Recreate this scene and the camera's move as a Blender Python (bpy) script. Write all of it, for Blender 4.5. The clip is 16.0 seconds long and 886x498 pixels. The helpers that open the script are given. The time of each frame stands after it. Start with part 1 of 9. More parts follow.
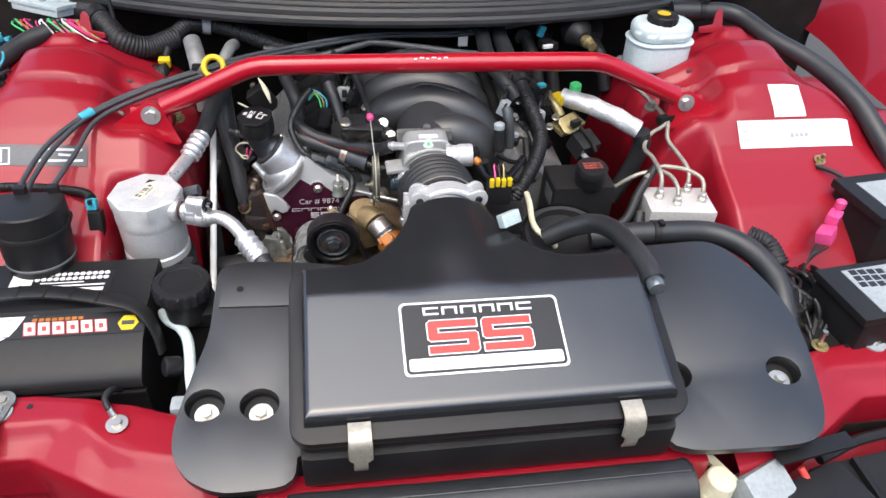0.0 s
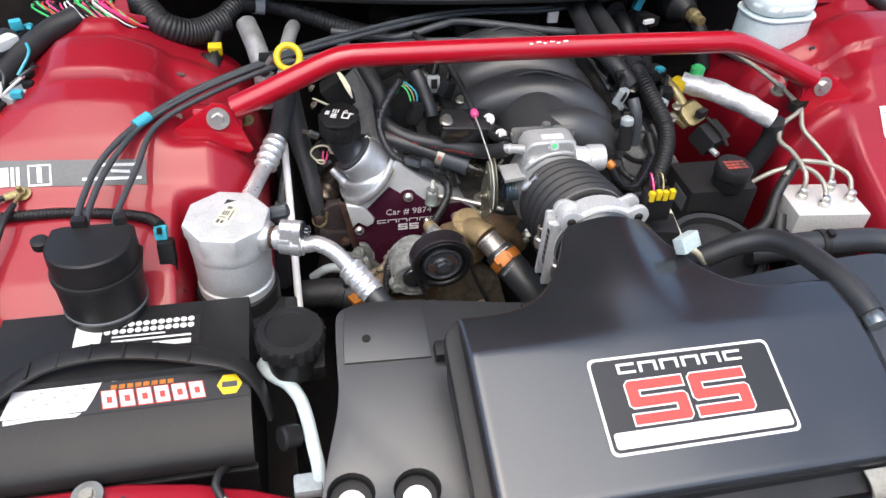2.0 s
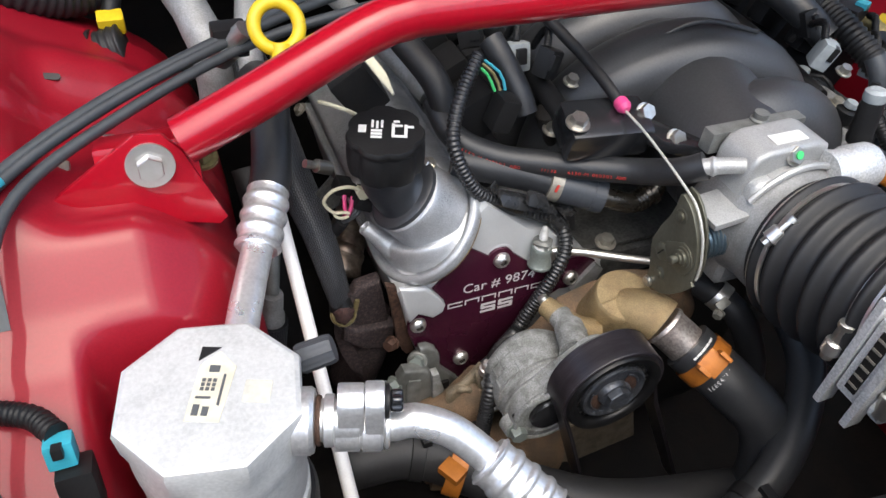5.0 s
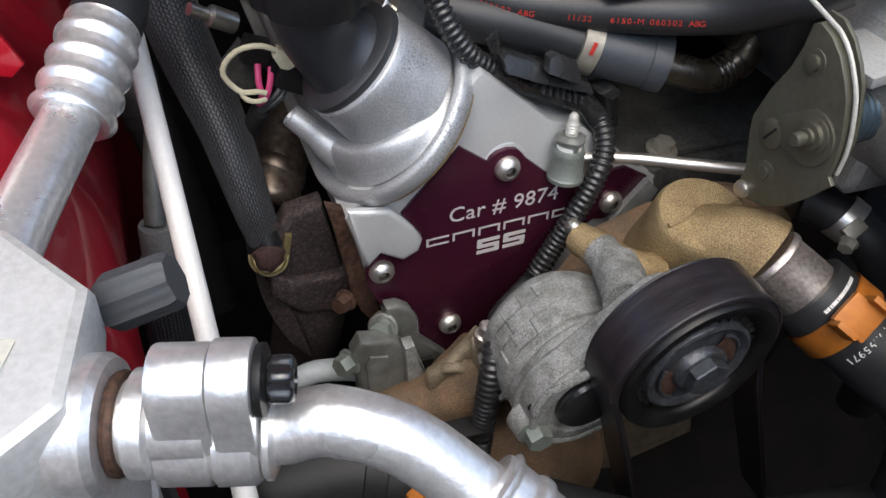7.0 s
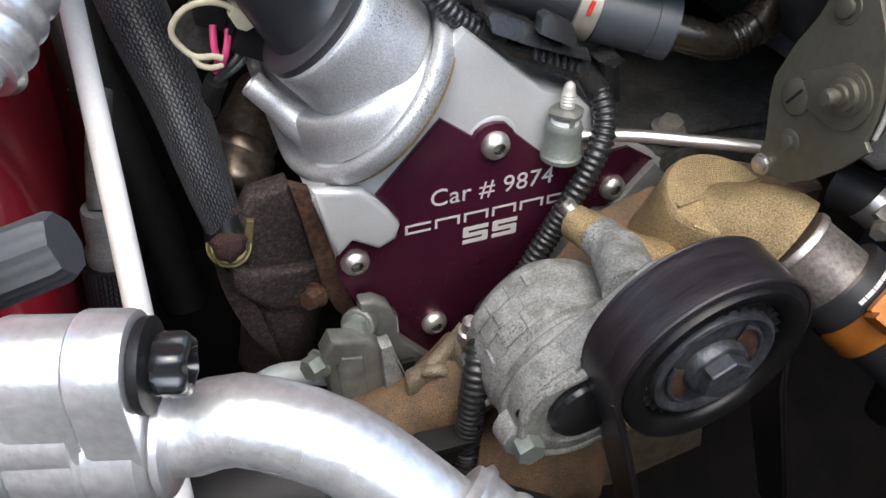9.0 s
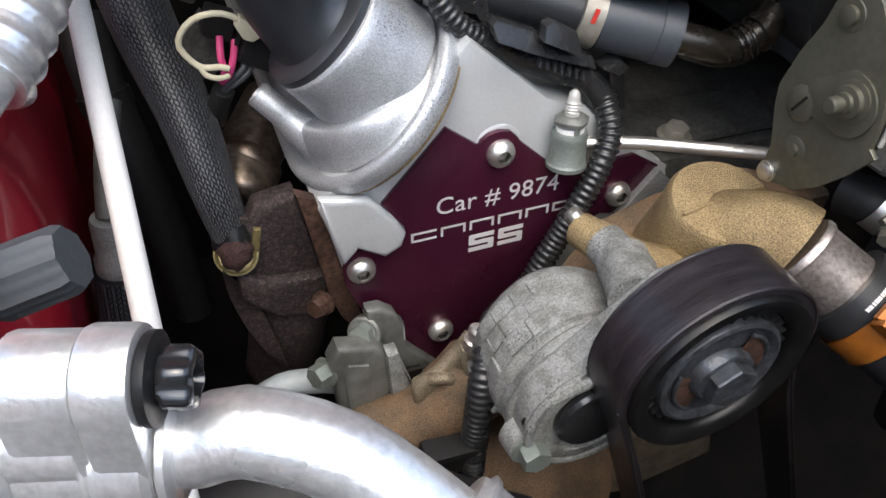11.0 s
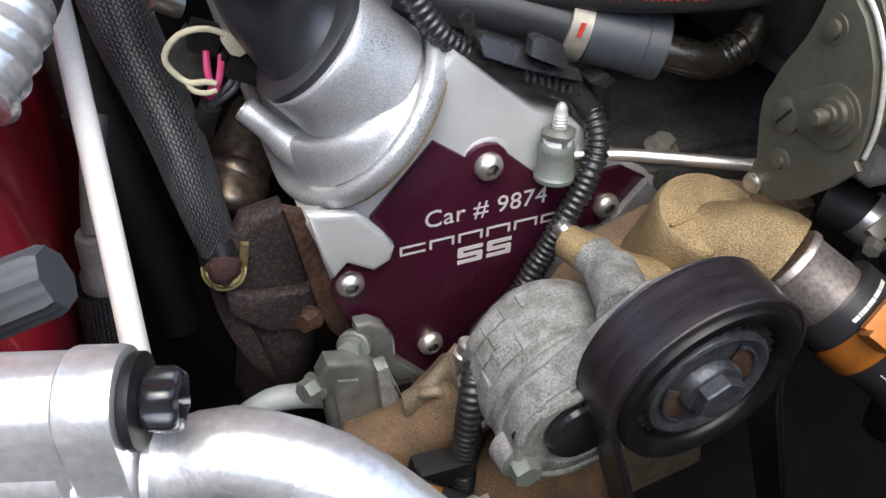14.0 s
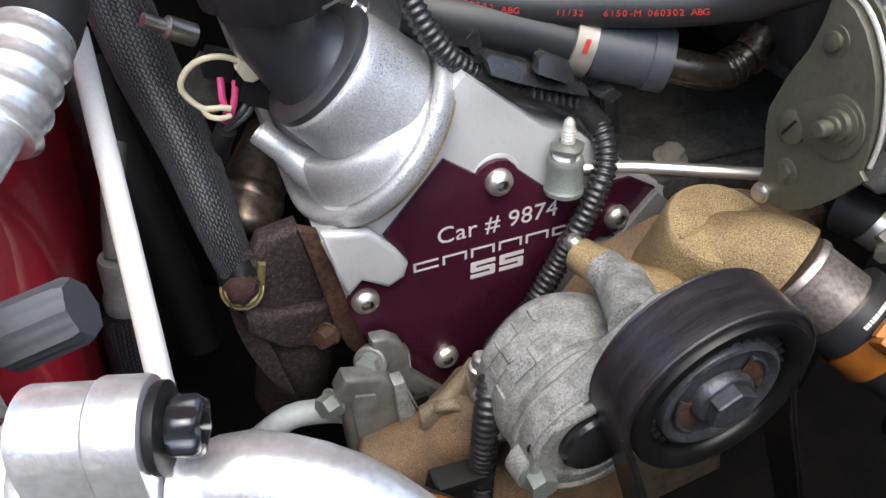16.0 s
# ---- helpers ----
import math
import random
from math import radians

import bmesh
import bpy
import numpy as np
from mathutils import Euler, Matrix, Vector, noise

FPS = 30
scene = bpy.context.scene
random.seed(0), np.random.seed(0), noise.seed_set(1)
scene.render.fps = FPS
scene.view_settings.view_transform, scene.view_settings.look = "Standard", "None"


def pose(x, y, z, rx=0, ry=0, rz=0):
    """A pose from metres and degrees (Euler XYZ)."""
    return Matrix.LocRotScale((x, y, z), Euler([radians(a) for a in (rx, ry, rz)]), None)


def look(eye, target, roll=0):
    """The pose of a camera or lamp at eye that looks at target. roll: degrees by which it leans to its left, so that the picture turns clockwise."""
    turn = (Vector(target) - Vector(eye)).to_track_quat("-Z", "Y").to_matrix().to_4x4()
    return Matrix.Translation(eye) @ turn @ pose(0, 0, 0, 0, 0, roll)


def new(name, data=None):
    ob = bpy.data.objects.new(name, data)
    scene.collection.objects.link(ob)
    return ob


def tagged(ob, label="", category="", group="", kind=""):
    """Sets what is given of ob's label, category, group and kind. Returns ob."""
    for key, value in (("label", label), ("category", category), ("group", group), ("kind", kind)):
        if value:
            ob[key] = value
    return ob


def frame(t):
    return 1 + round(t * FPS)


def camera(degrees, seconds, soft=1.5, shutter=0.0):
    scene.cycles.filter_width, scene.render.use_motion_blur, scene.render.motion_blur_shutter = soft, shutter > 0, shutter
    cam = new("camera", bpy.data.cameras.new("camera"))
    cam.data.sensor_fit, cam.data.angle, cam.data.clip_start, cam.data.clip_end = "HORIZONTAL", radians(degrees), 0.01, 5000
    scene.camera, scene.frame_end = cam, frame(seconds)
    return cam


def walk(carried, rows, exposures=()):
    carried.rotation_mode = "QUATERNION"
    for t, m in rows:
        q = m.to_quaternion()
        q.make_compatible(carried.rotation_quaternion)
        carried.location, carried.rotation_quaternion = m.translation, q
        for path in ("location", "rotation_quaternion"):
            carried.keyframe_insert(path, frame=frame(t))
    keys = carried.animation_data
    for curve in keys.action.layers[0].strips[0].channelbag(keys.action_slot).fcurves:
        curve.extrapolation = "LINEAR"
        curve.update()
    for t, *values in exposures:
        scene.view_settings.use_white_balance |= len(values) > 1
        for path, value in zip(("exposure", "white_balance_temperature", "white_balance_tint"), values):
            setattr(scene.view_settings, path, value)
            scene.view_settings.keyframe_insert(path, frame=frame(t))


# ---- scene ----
cam = camera(62.4, 16.0)
PATH = [
    (0, (-0.145, -0.065, 1.567), (0.134, 1.481, 0.329), 3.5),
    (0.5, (-0.063, 0.019, 1.543), (0.08, 1.564, 0.281), 6.4),
    (1, (-0.019, 0.073, 1.53), (-0.126, 1.571, 0.209), -0.6),
    (1.5, (-0.131, 0.061, 1.52), (-0.202, 1.553, 0.189), -0.3),
    (2, (-0.312, 0.128, 1.519), (0.058, 1.59, 0.206), 4.3),
    (2.5, (-0.347, 0.233, 1.512), (0.034, 1.695, 0.201), 1.4),
    (3, (-0.413, 0.292, 1.52), (0.055, 1.77, 0.256), 3.4),
    (3.2, (-0.451, 0.322, 1.515), (0.133, 1.77, 0.266), 4.0),
    (5.3, (-0.374, 0.566, 1.28), (0.254, 1.879, -0.09), 5.6),
    (5.5, (-0.369, 0.581, 1.259), (0.243, 1.9, -0.116), 4.9),
    (6, (-0.347, 0.608, 1.2), (0.257, 1.926, -0.179), 4.1),
    (6.5, (-0.327, 0.624, 1.174), (0.275, 1.944, -0.202), 3.9),
    (7, (-0.317, 0.632, 1.155), (0.281, 1.949, -0.226), 3.9),
    (7.5, (-0.306, 0.641, 1.136), (0.288, 1.954, -0.25), 3.4),
    (8, (-0.297, 0.647, 1.12), (0.286, 1.966, -0.266), 2.9),
    (8.5, (-0.298, 0.646, 1.119), (0.298, 1.985, -0.242), 3.7),
    (11, (-0.297, 0.646, 1.121), (0.28, 2.011, -0.221), 2.7),
    (11.5, (-0.298, 0.645, 1.121), (0.281, 2.012, -0.22), 3.2),
    (12, (-0.298, 0.646, 1.12), (0.285, 2.013, -0.218), 3.2),
    (12.5, (-0.297, 0.646, 1.122), (0.289, 2.015, -0.214), 2.8),
    (13, (-0.296, 0.646, 1.122), (0.299, 2.018, -0.207), 2.6),
    (13.5, (-0.296, 0.647, 1.122), (0.313, 2.018, -0.201), 3.0),
    (14, (-0.296, 0.647, 1.122), (0.312, 2.019, -0.2), 2.9),
    (14.5, (-0.295, 0.647, 1.123), (0.305, 2.024, -0.197), 2.3),
    (15, (-0.296, 0.646, 1.125), (0.295, 2.031, -0.192), 1.7),
    (15.5, (-0.296, 0.644, 1.126), (0.281, 2.039, -0.187), 1.4),
    (16, (-0.295, 0.645, 1.128), (0.275, 2.047, -0.179), 0.4),
]
walk(cam, [(t, look(eye, target, roll)) for t, eye, target, roll in PATH], [(0, 1.6, 6650, 8), (2, 1.62, 6650, 8), (2.5, 1.55, 6650, 8), (3, 1.72, 6650, 8), (5.5, 1.4, 6650, 7), (6.5, 1.2, 6650, 7), (7.5, 1.4, 6650, 7), (8.5, 1.66, 6650, 7), (11, 1.62, 6650, 7), (13, 1.63, 6650, 7), (15, 1.8, 6650, 7), (16, 1.82, 6650, 7)])

# ---- world, sun and large light ----
world = bpy.data.worlds.new("overcast_sky")
scene.world = world
world.use_nodes = True
wn = world.node_tree
bg = wn.nodes["Background"]
sky = wn.nodes.new("ShaderNodeTexSky")
sky.sky_type = 'NISHITA'
sky.sun_disc = False
sky.sun_elevation = radians(68)
sky.sun_rotation = radians(200)
sky.air_density, sky.dust_density, sky.ozone_density = 1.0, 3.0, 1.0
wn.links.new(sky.outputs[0], bg.inputs[0])
bg.inputs[1].default_value = 0.13
sun = new("sun", bpy.data.lights.new("sun", 'SUN'))
sun.data.energy, sun.data.angle, sun.data.color = 0.95, radians(75), (1.0, 0.985, 0.965)
sun.matrix_world = look((-0.5, -0.7, 4.5), (0, 0.7, 1.0))
scene.view_settings.exposure = 1.6


# ---- materials ----
def mat(name, base, rough=0.5, metal=0.0, second=None, grain=120.0, stain=9.0, mix=0.35, bump=0.05, coat=0.0, fine=0.1, spec=0.5):
    m = bpy.data.materials.new(name)
    m.use_nodes = True
    n, k = m.node_tree.nodes, m.node_tree.links
    p = n["Principled BSDF"]
    tc = n.new("ShaderNodeTexCoord")
    g = n.new("ShaderNodeTexNoise")
    g.inputs["Scale"].default_value, g.inputs["Detail"].default_value = grain, 6
    s = n.new("ShaderNodeTexNoise")
    s.inputs["Scale"].default_value, s.inputs["Detail"].default_value = stain, 5
    for q in (g, s):
        k.new(tc.outputs["Object"], q.inputs["Vector"])
    second = second or tuple(c * 0.7 for c in base)
    ramp = n.new("ShaderNodeValToRGB")
    ramp.color_ramp.elements[0].position, ramp.color_ramp.elements[1].position = 0.42, 0.66
    k.new(s.outputs["Fac"], ramp.inputs[0])
    a = n.new("ShaderNodeMix")
    a.data_type = 'RGBA'
    a.inputs[6].default_value, a.inputs[7].default_value = (*base, 1), (*second, 1)
    f = n.new("ShaderNodeMath")
    f.operation = 'MULTIPLY'
    f.inputs[1].default_value = mix
    k.new(ramp.outputs["Color"], f.inputs[0])
    k.new(f.outputs[0], a.inputs[0])
    b = n.new("ShaderNodeMix")
    b.data_type, b.blend_type = 'RGBA', 'OVERLAY'
    b.inputs[0].default_value = fine
    k.new(a.outputs[2], b.inputs[6])
    gc = n.new("ShaderNodeMapRange")
    gc.inputs[1].default_value, gc.inputs[2].default_value = 0.33, 0.67
    k.new(g.outputs["Fac"], gc.inputs[0])
    k.new(gc.outputs[0], b.inputs[7])
    k.new(b.outputs[2], p.inputs["Base Color"])
    r = n.new("ShaderNodeMapRange")
    r.inputs[3].default_value, r.inputs[4].default_value = max(rough - 0.1, 0.02), min(rough + 0.12, 1)
    k.new(s.outputs["Fac"], r.inputs[0])
    k.new(r.outputs[0], p.inputs["Roughness"])
    p.inputs["Metallic"].default_value = metal
    p.inputs["Specular IOR Level"].default_value = spec
    if coat:
        p.inputs["Coat Weight"].default_value, p.inputs["Coat Roughness"].default_value = coat, 0.06
    if bump:
        h = n.new("ShaderNodeBump")
        h.inputs["Strength"].default_value, h.inputs["Distance"].default_value = min(bump, 1), 0.001
        k.new(g.outputs["Fac"], h.inputs["Height"])
        k.new(h.outputs[0], p.inputs["Normal"])
    return m


RED = mat("red_car_paint", (0.262, 0.006, 0.0162), 0.45, 0.0, (0.235, 0.0052, 0.014), grain=700, stain=5, mix=0.4, bump=0.02, coat=0.42, fine=0.06, spec=0.22)
BARRED = mat("red_powder_coat", (0.36, 0.0035, 0.014), 0.3, 0.0, (0.34, 0.005, 0.018), grain=300, stain=8, bump=0.02, coat=0.8, fine=0.05, spec=0.2)
LIDBLACK = mat("satin_black_plastic", (0.014, 0.0145, 0.016), 0.22, 0, (0.019, 0.0192, 0.021), grain=900, stain=14, bump=0.03, fine=0.15, coat=0.12, spec=1.0)
BLACK = mat("black_plastic", (0.012, 0.012, 0.0125), 0.42, 0, (0.021, 0.0205, 0.020), grain=500, stain=20, mix=0.5, bump=0.12, spec=0.26)
COVER = mat("textured_grey_black_plastic", (0.014, 0.0145, 0.0155), 0.33, 0, (0.020, 0.020, 0.021), grain=1500, stain=11, bump=0.2, spec=0.9)
BELT = mat("worn_belt_rubber", (0.0115, 0.0098, 0.0118), 0.33, 0, (0.026, 0.022, 0.025), grain=500, stain=60, mix=0.6, bump=0.15, fine=0.5)
RUBBER = mat("black_rubber", (0.014, 0.014, 0.015), 0.5, 0, (0.02, 0.019, 0.018), grain=300, stain=30, mix=0.4, bump=0.15, spec=0.4)
HOSE = mat("dusty_rubber_hose", (0.018, 0.019, 0.021), 0.42, 0, (0.036, 0.036, 0.036), grain=400, stain=40, mix=0.35, bump=0.12, spec=0.5)
CABLE = mat("grey_cable_jacket", (0.038, 0.042, 0.046), 0.45, 0, (0.06, 0.064, 0.068), grain=300, stain=40, bump=0.06)
# Base and specular cut to near black: holds the shade deep under the engine.
DARK = mat("dark_shaded_metal", (0.010, 0.0096, 0.0092), 0.6, 0.0, (0.022, 0.018, 0.015), grain=160, stain=25, mix=0.6, bump=0.3, spec=0.15)
CAST = mat("cast_aluminium", (0.58, 0.595, 0.60), 0.42, 0.45, (0.45, 0.46, 0.46), grain=1500, stain=38, mix=0.45, bump=0.15, fine=0.07)
ROUGHCAST = mat("weathered_cast_aluminium", (0.30, 0.30, 0.295), 0.55, 0.45, (0.19, 0.187, 0.178), grain=900, stain=60, mix=0.65, bump=0.4, fine=0.16)
ALU = mat("bright_aluminium", (0.80, 0.80, 0.80), 0.30, 0.76, (0.55, 0.55, 0.54), grain=420, stain=40, mix=0.5, bump=0.22, fine=0.3)
CANALU = mat("brushed_aluminium_can", (0.67, 0.68, 0.67), 0.42, 0.42, (0.50, 0.51, 0.50), grain=500, stain=34, mix=0.55, bump=0.15, fine=0.15)
PATCH = mat("faded_cream_patch", (0.55, 0.54, 0.47), 0.5, 0.1, (0.45, 0.44, 0.38), grain=400, stain=60, mix=0.5, bump=0.03)
ZINC = mat("zinc_plated_steel", (0.62, 0.6, 0.55), 0.32, 0.95, (0.4, 0.36, 0.28), grain=260, stain=60, mix=0.4, bump=0.1)
STAINLESS = mat("stainless_steel", (0.70, 0.68, 0.64), 0.33, 0.9, (0.55, 0.5, 0.45), grain=200, stain=70, mix=0.3, bump=0.04)
OLIVE = mat("olive_chromate_steel", (0.112, 0.108, 0.080), 0.44, 0.5, (0.072, 0.069, 0.049), grain=300, stain=40, mix=0.5, bump=0.12)
BRONZE = mat("bronze_tinted_casting", (0.34, 0.25, 0.13), 0.40, 0.45, (0.22, 0.15, 0.078), grain=1500, stain=70, mix=0.65, bump=0.8, fine=0.5)
# Brown stains, with the base lowered to include shade low on the pump.
BROWNCAST = mat("stained_shaded_casting", (0.21, 0.135, 0.08), 0.55, 0.3, (0.10, 0.082, 0.058), grain=1400, stain=60, mix=0.7, bump=0.7, fine=0.45)
TANCAST = mat("tan_stained_casting", (0.26, 0.215, 0.15), 0.52, 0.3, (0.13, 0.10, 0.066), grain=1400, stain=80, mix=0.75, bump=0.6, fine=0.4)
RUST = mat("rusty_cast_iron", (0.024, 0.018, 0.019), 0.7, 0.2, (0.085, 0.058, 0.055), grain=900, stain=420, mix=0.7, bump=0.8, fine=0.6)
REDRUST = mat("flaking_red_rust", (0.028, 0.011, 0.010), 0.8, 0.0, (0.055, 0.023, 0.019), grain=1100, stain=200, mix=0.7, bump=1.0, fine=0.5)
RUSTSTRAP = mat("rust_brown_strap", (0.055, 0.028, 0.019), 0.65, 0.3, (0.10, 0.055, 0.036), grain=500, stain=60, mix=0.7, bump=0.5, fine=0.5)
BURNT = mat("heat_stained_steel", (0.20, 0.17, 0.14), 0.36, 0.85, (0.09, 0.055, 0.04), grain=200, stain=45, mix=0.8, bump=0.15, fine=0.4)
PURPLE = mat("anodised_purple_plate", (0.05, 0.008, 0.022), 0.24, 0.35, (0.07, 0.012, 0.03), grain=800, stain=14, mix=0.4, bump=0.02)
PALEPAINT = mat("worn_pale_paint", (0.74, 0.73, 0.71), 0.42, 0, (0.60, 0.59, 0.57), grain=700, stain=50, mix=0.4, bump=0.08)
WHITE = mat("white_print", (0.70, 0.69, 0.67), 0.5, 0, (0.60, 0.59, 0.56), grain=300, stain=40, mix=0.3, bump=0.02)
ENGRAVE = mat("silver_engraving", (0.72, 0.7, 0.7), 0.4, 0.4, grain=300, stain=40, mix=0.1, bump=0.02)
DECALRED = mat("red_print", (0.62, 0.05, 0.04), 0.45, 0, grain=300, stain=30, mix=0.15, bump=0.02)
INK = mat("black_print", (0.012, 0.012, 0.013), 0.4, 0, grain=300, stain=30, bump=0.02)
YELLOW = mat("yellow_plastic", (0.66, 0.46, 0.015), 0.4, 0, (0.7, 0.48, 0.02), grain=200, stain=60, bump=0.03)
ORANGE = mat("orange_coated_clamp", (0.42, 0.14, 0.018), 0.45, 0.2, (0.28, 0.09, 0.015), grain=200, stain=70, mix=0.6, bump=0.1)
CYAN = mat("cyan_tape", (0.04, 0.36, 0.46), 0.45, 0, grain=200, stain=40, bump=0.03)
PINK = mat("pink_plastic", (0.62, 0.06, 0.20), 0.4, 0, (0.6, 0.03, 0.2), grain=200, stain=40, bump=0.03)
GREEN = mat("green_plastic", (0.06, 0.55, 0.16), 0.4, 0, grain=200, stain=40, bump=0.03)
TANK = mat("translucent_white_plastic", (0.55, 0.63, 0.64), 0.4, 0, (0.45, 0.53, 0.54), grain=200, stain=12, mix=0.5, bump=0.03)
PALEGREY = mat("pale_teal_grey_plastic", (0.42, 0.50, 0.50), 0.5, 0, (0.32, 0.38, 0.38), grain=300, stain=20, mix=0.5, bump=0.05)
SLATE = mat("slate_grey_print", (0.085, 0.09, 0.095), 0.45, 0, (0.06, 0.065, 0.07), grain=300, stain=20, bump=0.02)
MANIFOLD = mat("satin_black_nylon", (0.028, 0.029, 0.031), 0.42, 0, (0.038, 0.038, 0.039), grain=600, stain=18, bump=0.1, fine=0.2, spec=0.7)
LINE = mat("tarnished_steel_line", (0.34, 0.32, 0.27), 0.42, 0.5, (0.24, 0.21, 0.17), grain=300, stain=60, mix=0.5, bump=0.08)
CREAM = mat("cream_nylon", (0.62, 0.58, 0.42), 0.45, 0, grain=200, stain=40, bump=0.03)
GREY = mat("grey_plastic", (0.3, 0.33, 0.34), 0.5, 0, (0.22, 0.24, 0.25), grain=200, stain=20, bump=0.05)
BEIGE = mat("aged_paper_label", (0.6, 0.57, 0.45), 0.6, 0, (0.48, 0.44, 0.34), grain=200, stain=60, mix=0.5, bump=0.02)
FOIL = mat("crinkled_foil", (0.72, 0.72, 0.72), 0.48, 0.6, (0.55, 0.55, 0.55), grain=260, stain=90, mix=0.5, bump=1.0, fine=0.25)
BRASS = mat("brass", (0.27, 0.22, 0.105), 0.42, 0.6, (0.33, 0.26, 0.12), grain=300, stain=60, mix=0.6, bump=0.1, fine=0.2)
CONCRETE = mat("grey_render", (0.22, 0.22, 0.21), 0.8, 0, (0.17, 0.17, 0.16), grain=30, stain=0.9, bump=0.3)
ASPHALT = mat("asphalt", (0.05, 0.05, 0.05), 0.85, 0, (0.075, 0.073, 0.07), grain=60, stain=0.8, bump=0.5)


HUB = mat("stained_steel_hub", (0.055, 0.061, 0.072), 0.40, 0.45, (0.035, 0.033, 0.033), grain=400, stain=140, mix=0.7, bump=0.3, fine=0.4)


def streaked(m, along, across):
    """Draw a material's grain out into streaks that run round the pulley."""
    n, k = m.node_tree.nodes, m.node_tree.links
    coords = [q for q in n if q.bl_idname == "ShaderNodeTexCoord"][0]
    turn = n.new("ShaderNodeMapping")
    turn.inputs["Scale"].default_value = (along, across, along)
    k.new(coords.outputs["Object"], turn.inputs["Vector"])
    for q in n:
        if q.bl_idname == "ShaderNodeTexNoise":
            k.new(turn.outputs[0], q.inputs["Vector"])


streaked(BELT, 0.25, 4.0)


def braid_material():
    m = mat("woven_black_sleeve", (0.078, 0.083, 0.093), 0.38, 0, (0.092, 0.095, 0.102), grain=300, stain=30, bump=0)
    n, k = m.node_tree.nodes, m.node_tree.links
    uv = n.new("ShaderNodeUVMap")
    ch = n.new("ShaderNodeTexBrick")
    ch.offset = 0.5
    ch.inputs["Scale"].default_value = 1.0
    ch.inputs["Mortar Size"].default_value, ch.inputs["Mortar Smooth"].default_value = 0.24, 0.8
    ch.inputs["Brick Width"].default_value, ch.inputs["Row Height"].default_value = 1.0, 1.0
    ch.inputs["Color1"].default_value = ch.inputs["Color2"].default_value = (1, 1, 1, 1)
    ch.inputs["Mortar"].default_value = (0, 0, 0, 1)
    sp, cb = n.new("ShaderNodeSeparateXYZ"), n.new("ShaderNodeCombineXYZ")
    zig, tilt = n.new("ShaderNodeMath"), n.new("ShaderNodeMath")
    zig.operation, tilt.operation = 'PINGPONG', 'MULTIPLY_ADD'
    zig.inputs[1].default_value, tilt.inputs[1].default_value = 1.0, 0.8
    k.new(uv.outputs[0], sp.inputs[0])
    k.new(sp.outputs[0], zig.inputs[0])
    k.new(zig.outputs[0], tilt.inputs[0])
    k.new(sp.outputs[1], tilt.inputs[2])
    k.new(sp.outputs[0], cb.inputs[1])
    k.new(tilt.outputs[0], cb.inputs[0])
    k.new(cb.outputs[0], ch.inputs["Vector"])
    mul = n.new("ShaderNodeMix")
    mul.data_type, mul.blend_type = 'RGBA', 'MULTIPLY'
    mul.inputs[0].default_value = 0.92
    old = n["Principled BSDF"].inputs["Base Color"].links[0].from_socket
    k.new(old, mul.inputs[6])
    k.new(ch.outputs["Color"], mul.inputs[7])
    k.new(mul.outputs[2], n["Principled BSDF"].inputs["Base Color"])
    b = n.new("ShaderNodeBump")
    b.inputs["Strength"].default_value, b.inputs["Distance"].default_value = 1.0, 0.0012
    k.new(ch.outputs["Color"], b.inputs["Height"])
    k.new(b.outputs[0], n["Principled BSDF"].inputs["Normal"])
    return m


BRAID = braid_material()


def pitted(name, base, second, pit, rough, metal, cluster, grain, stain, mix, bump, fine, size, zones):
    """Cast metal with clusters of small corrosion pits."""
    m = mat(name, base, rough, metal, second, grain=grain, stain=stain, mix=mix, bump=bump, fine=fine)
    n, k = m.node_tree.nodes, m.node_tree.links
    p = n["Principled BSDF"]
    tc = n.new("ShaderNodeTexCoord")
    v = n.new("ShaderNodeTexVoronoi")
    v.inputs["Scale"].default_value = size
    big = n.new("ShaderNodeTexNoise")
    big.inputs["Scale"].default_value, big.inputs["Detail"].default_value = cluster, 3
    for q in (v, big):
        k.new(tc.outputs["Object"], q.inputs["Vector"])
    spot = n.new("ShaderNodeMapRange")
    spot.inputs[1].default_value, spot.inputs[2].default_value = 0.34, 0.22
    k.new(v.outputs["Distance"], spot.inputs[0])
    zone = n.new("ShaderNodeMapRange")
    zone.inputs[1].default_value, zone.inputs[2].default_value = zones
    k.new(big.outputs["Fac"], zone.inputs[0])
    f = n.new("ShaderNodeMath")
    f.operation = 'MULTIPLY'
    k.new(spot.outputs[0], f.inputs[0])
    k.new(zone.outputs[0], f.inputs[1])
    mx = n.new("ShaderNodeMix")
    mx.data_type = 'RGBA'
    k.new(f.outputs[0], mx.inputs[0])
    k.new(p.inputs["Base Color"].links[0].from_socket, mx.inputs[6])
    mx.inputs[7].default_value = (*pit, 1)
    k.new(mx.outputs[2], p.inputs["Base Color"])
    b = n.new("ShaderNodeBump")
    b.invert = True
    b.inputs["Strength"].default_value, b.inputs["Distance"].default_value = 0.8, 0.0008
    k.new(f.outputs[0], b.inputs["Height"])
    k.new(p.inputs["Normal"].links[0].from_socket, b.inputs["Normal"])
    k.new(b.outputs[0], p.inputs["Normal"])
    return m


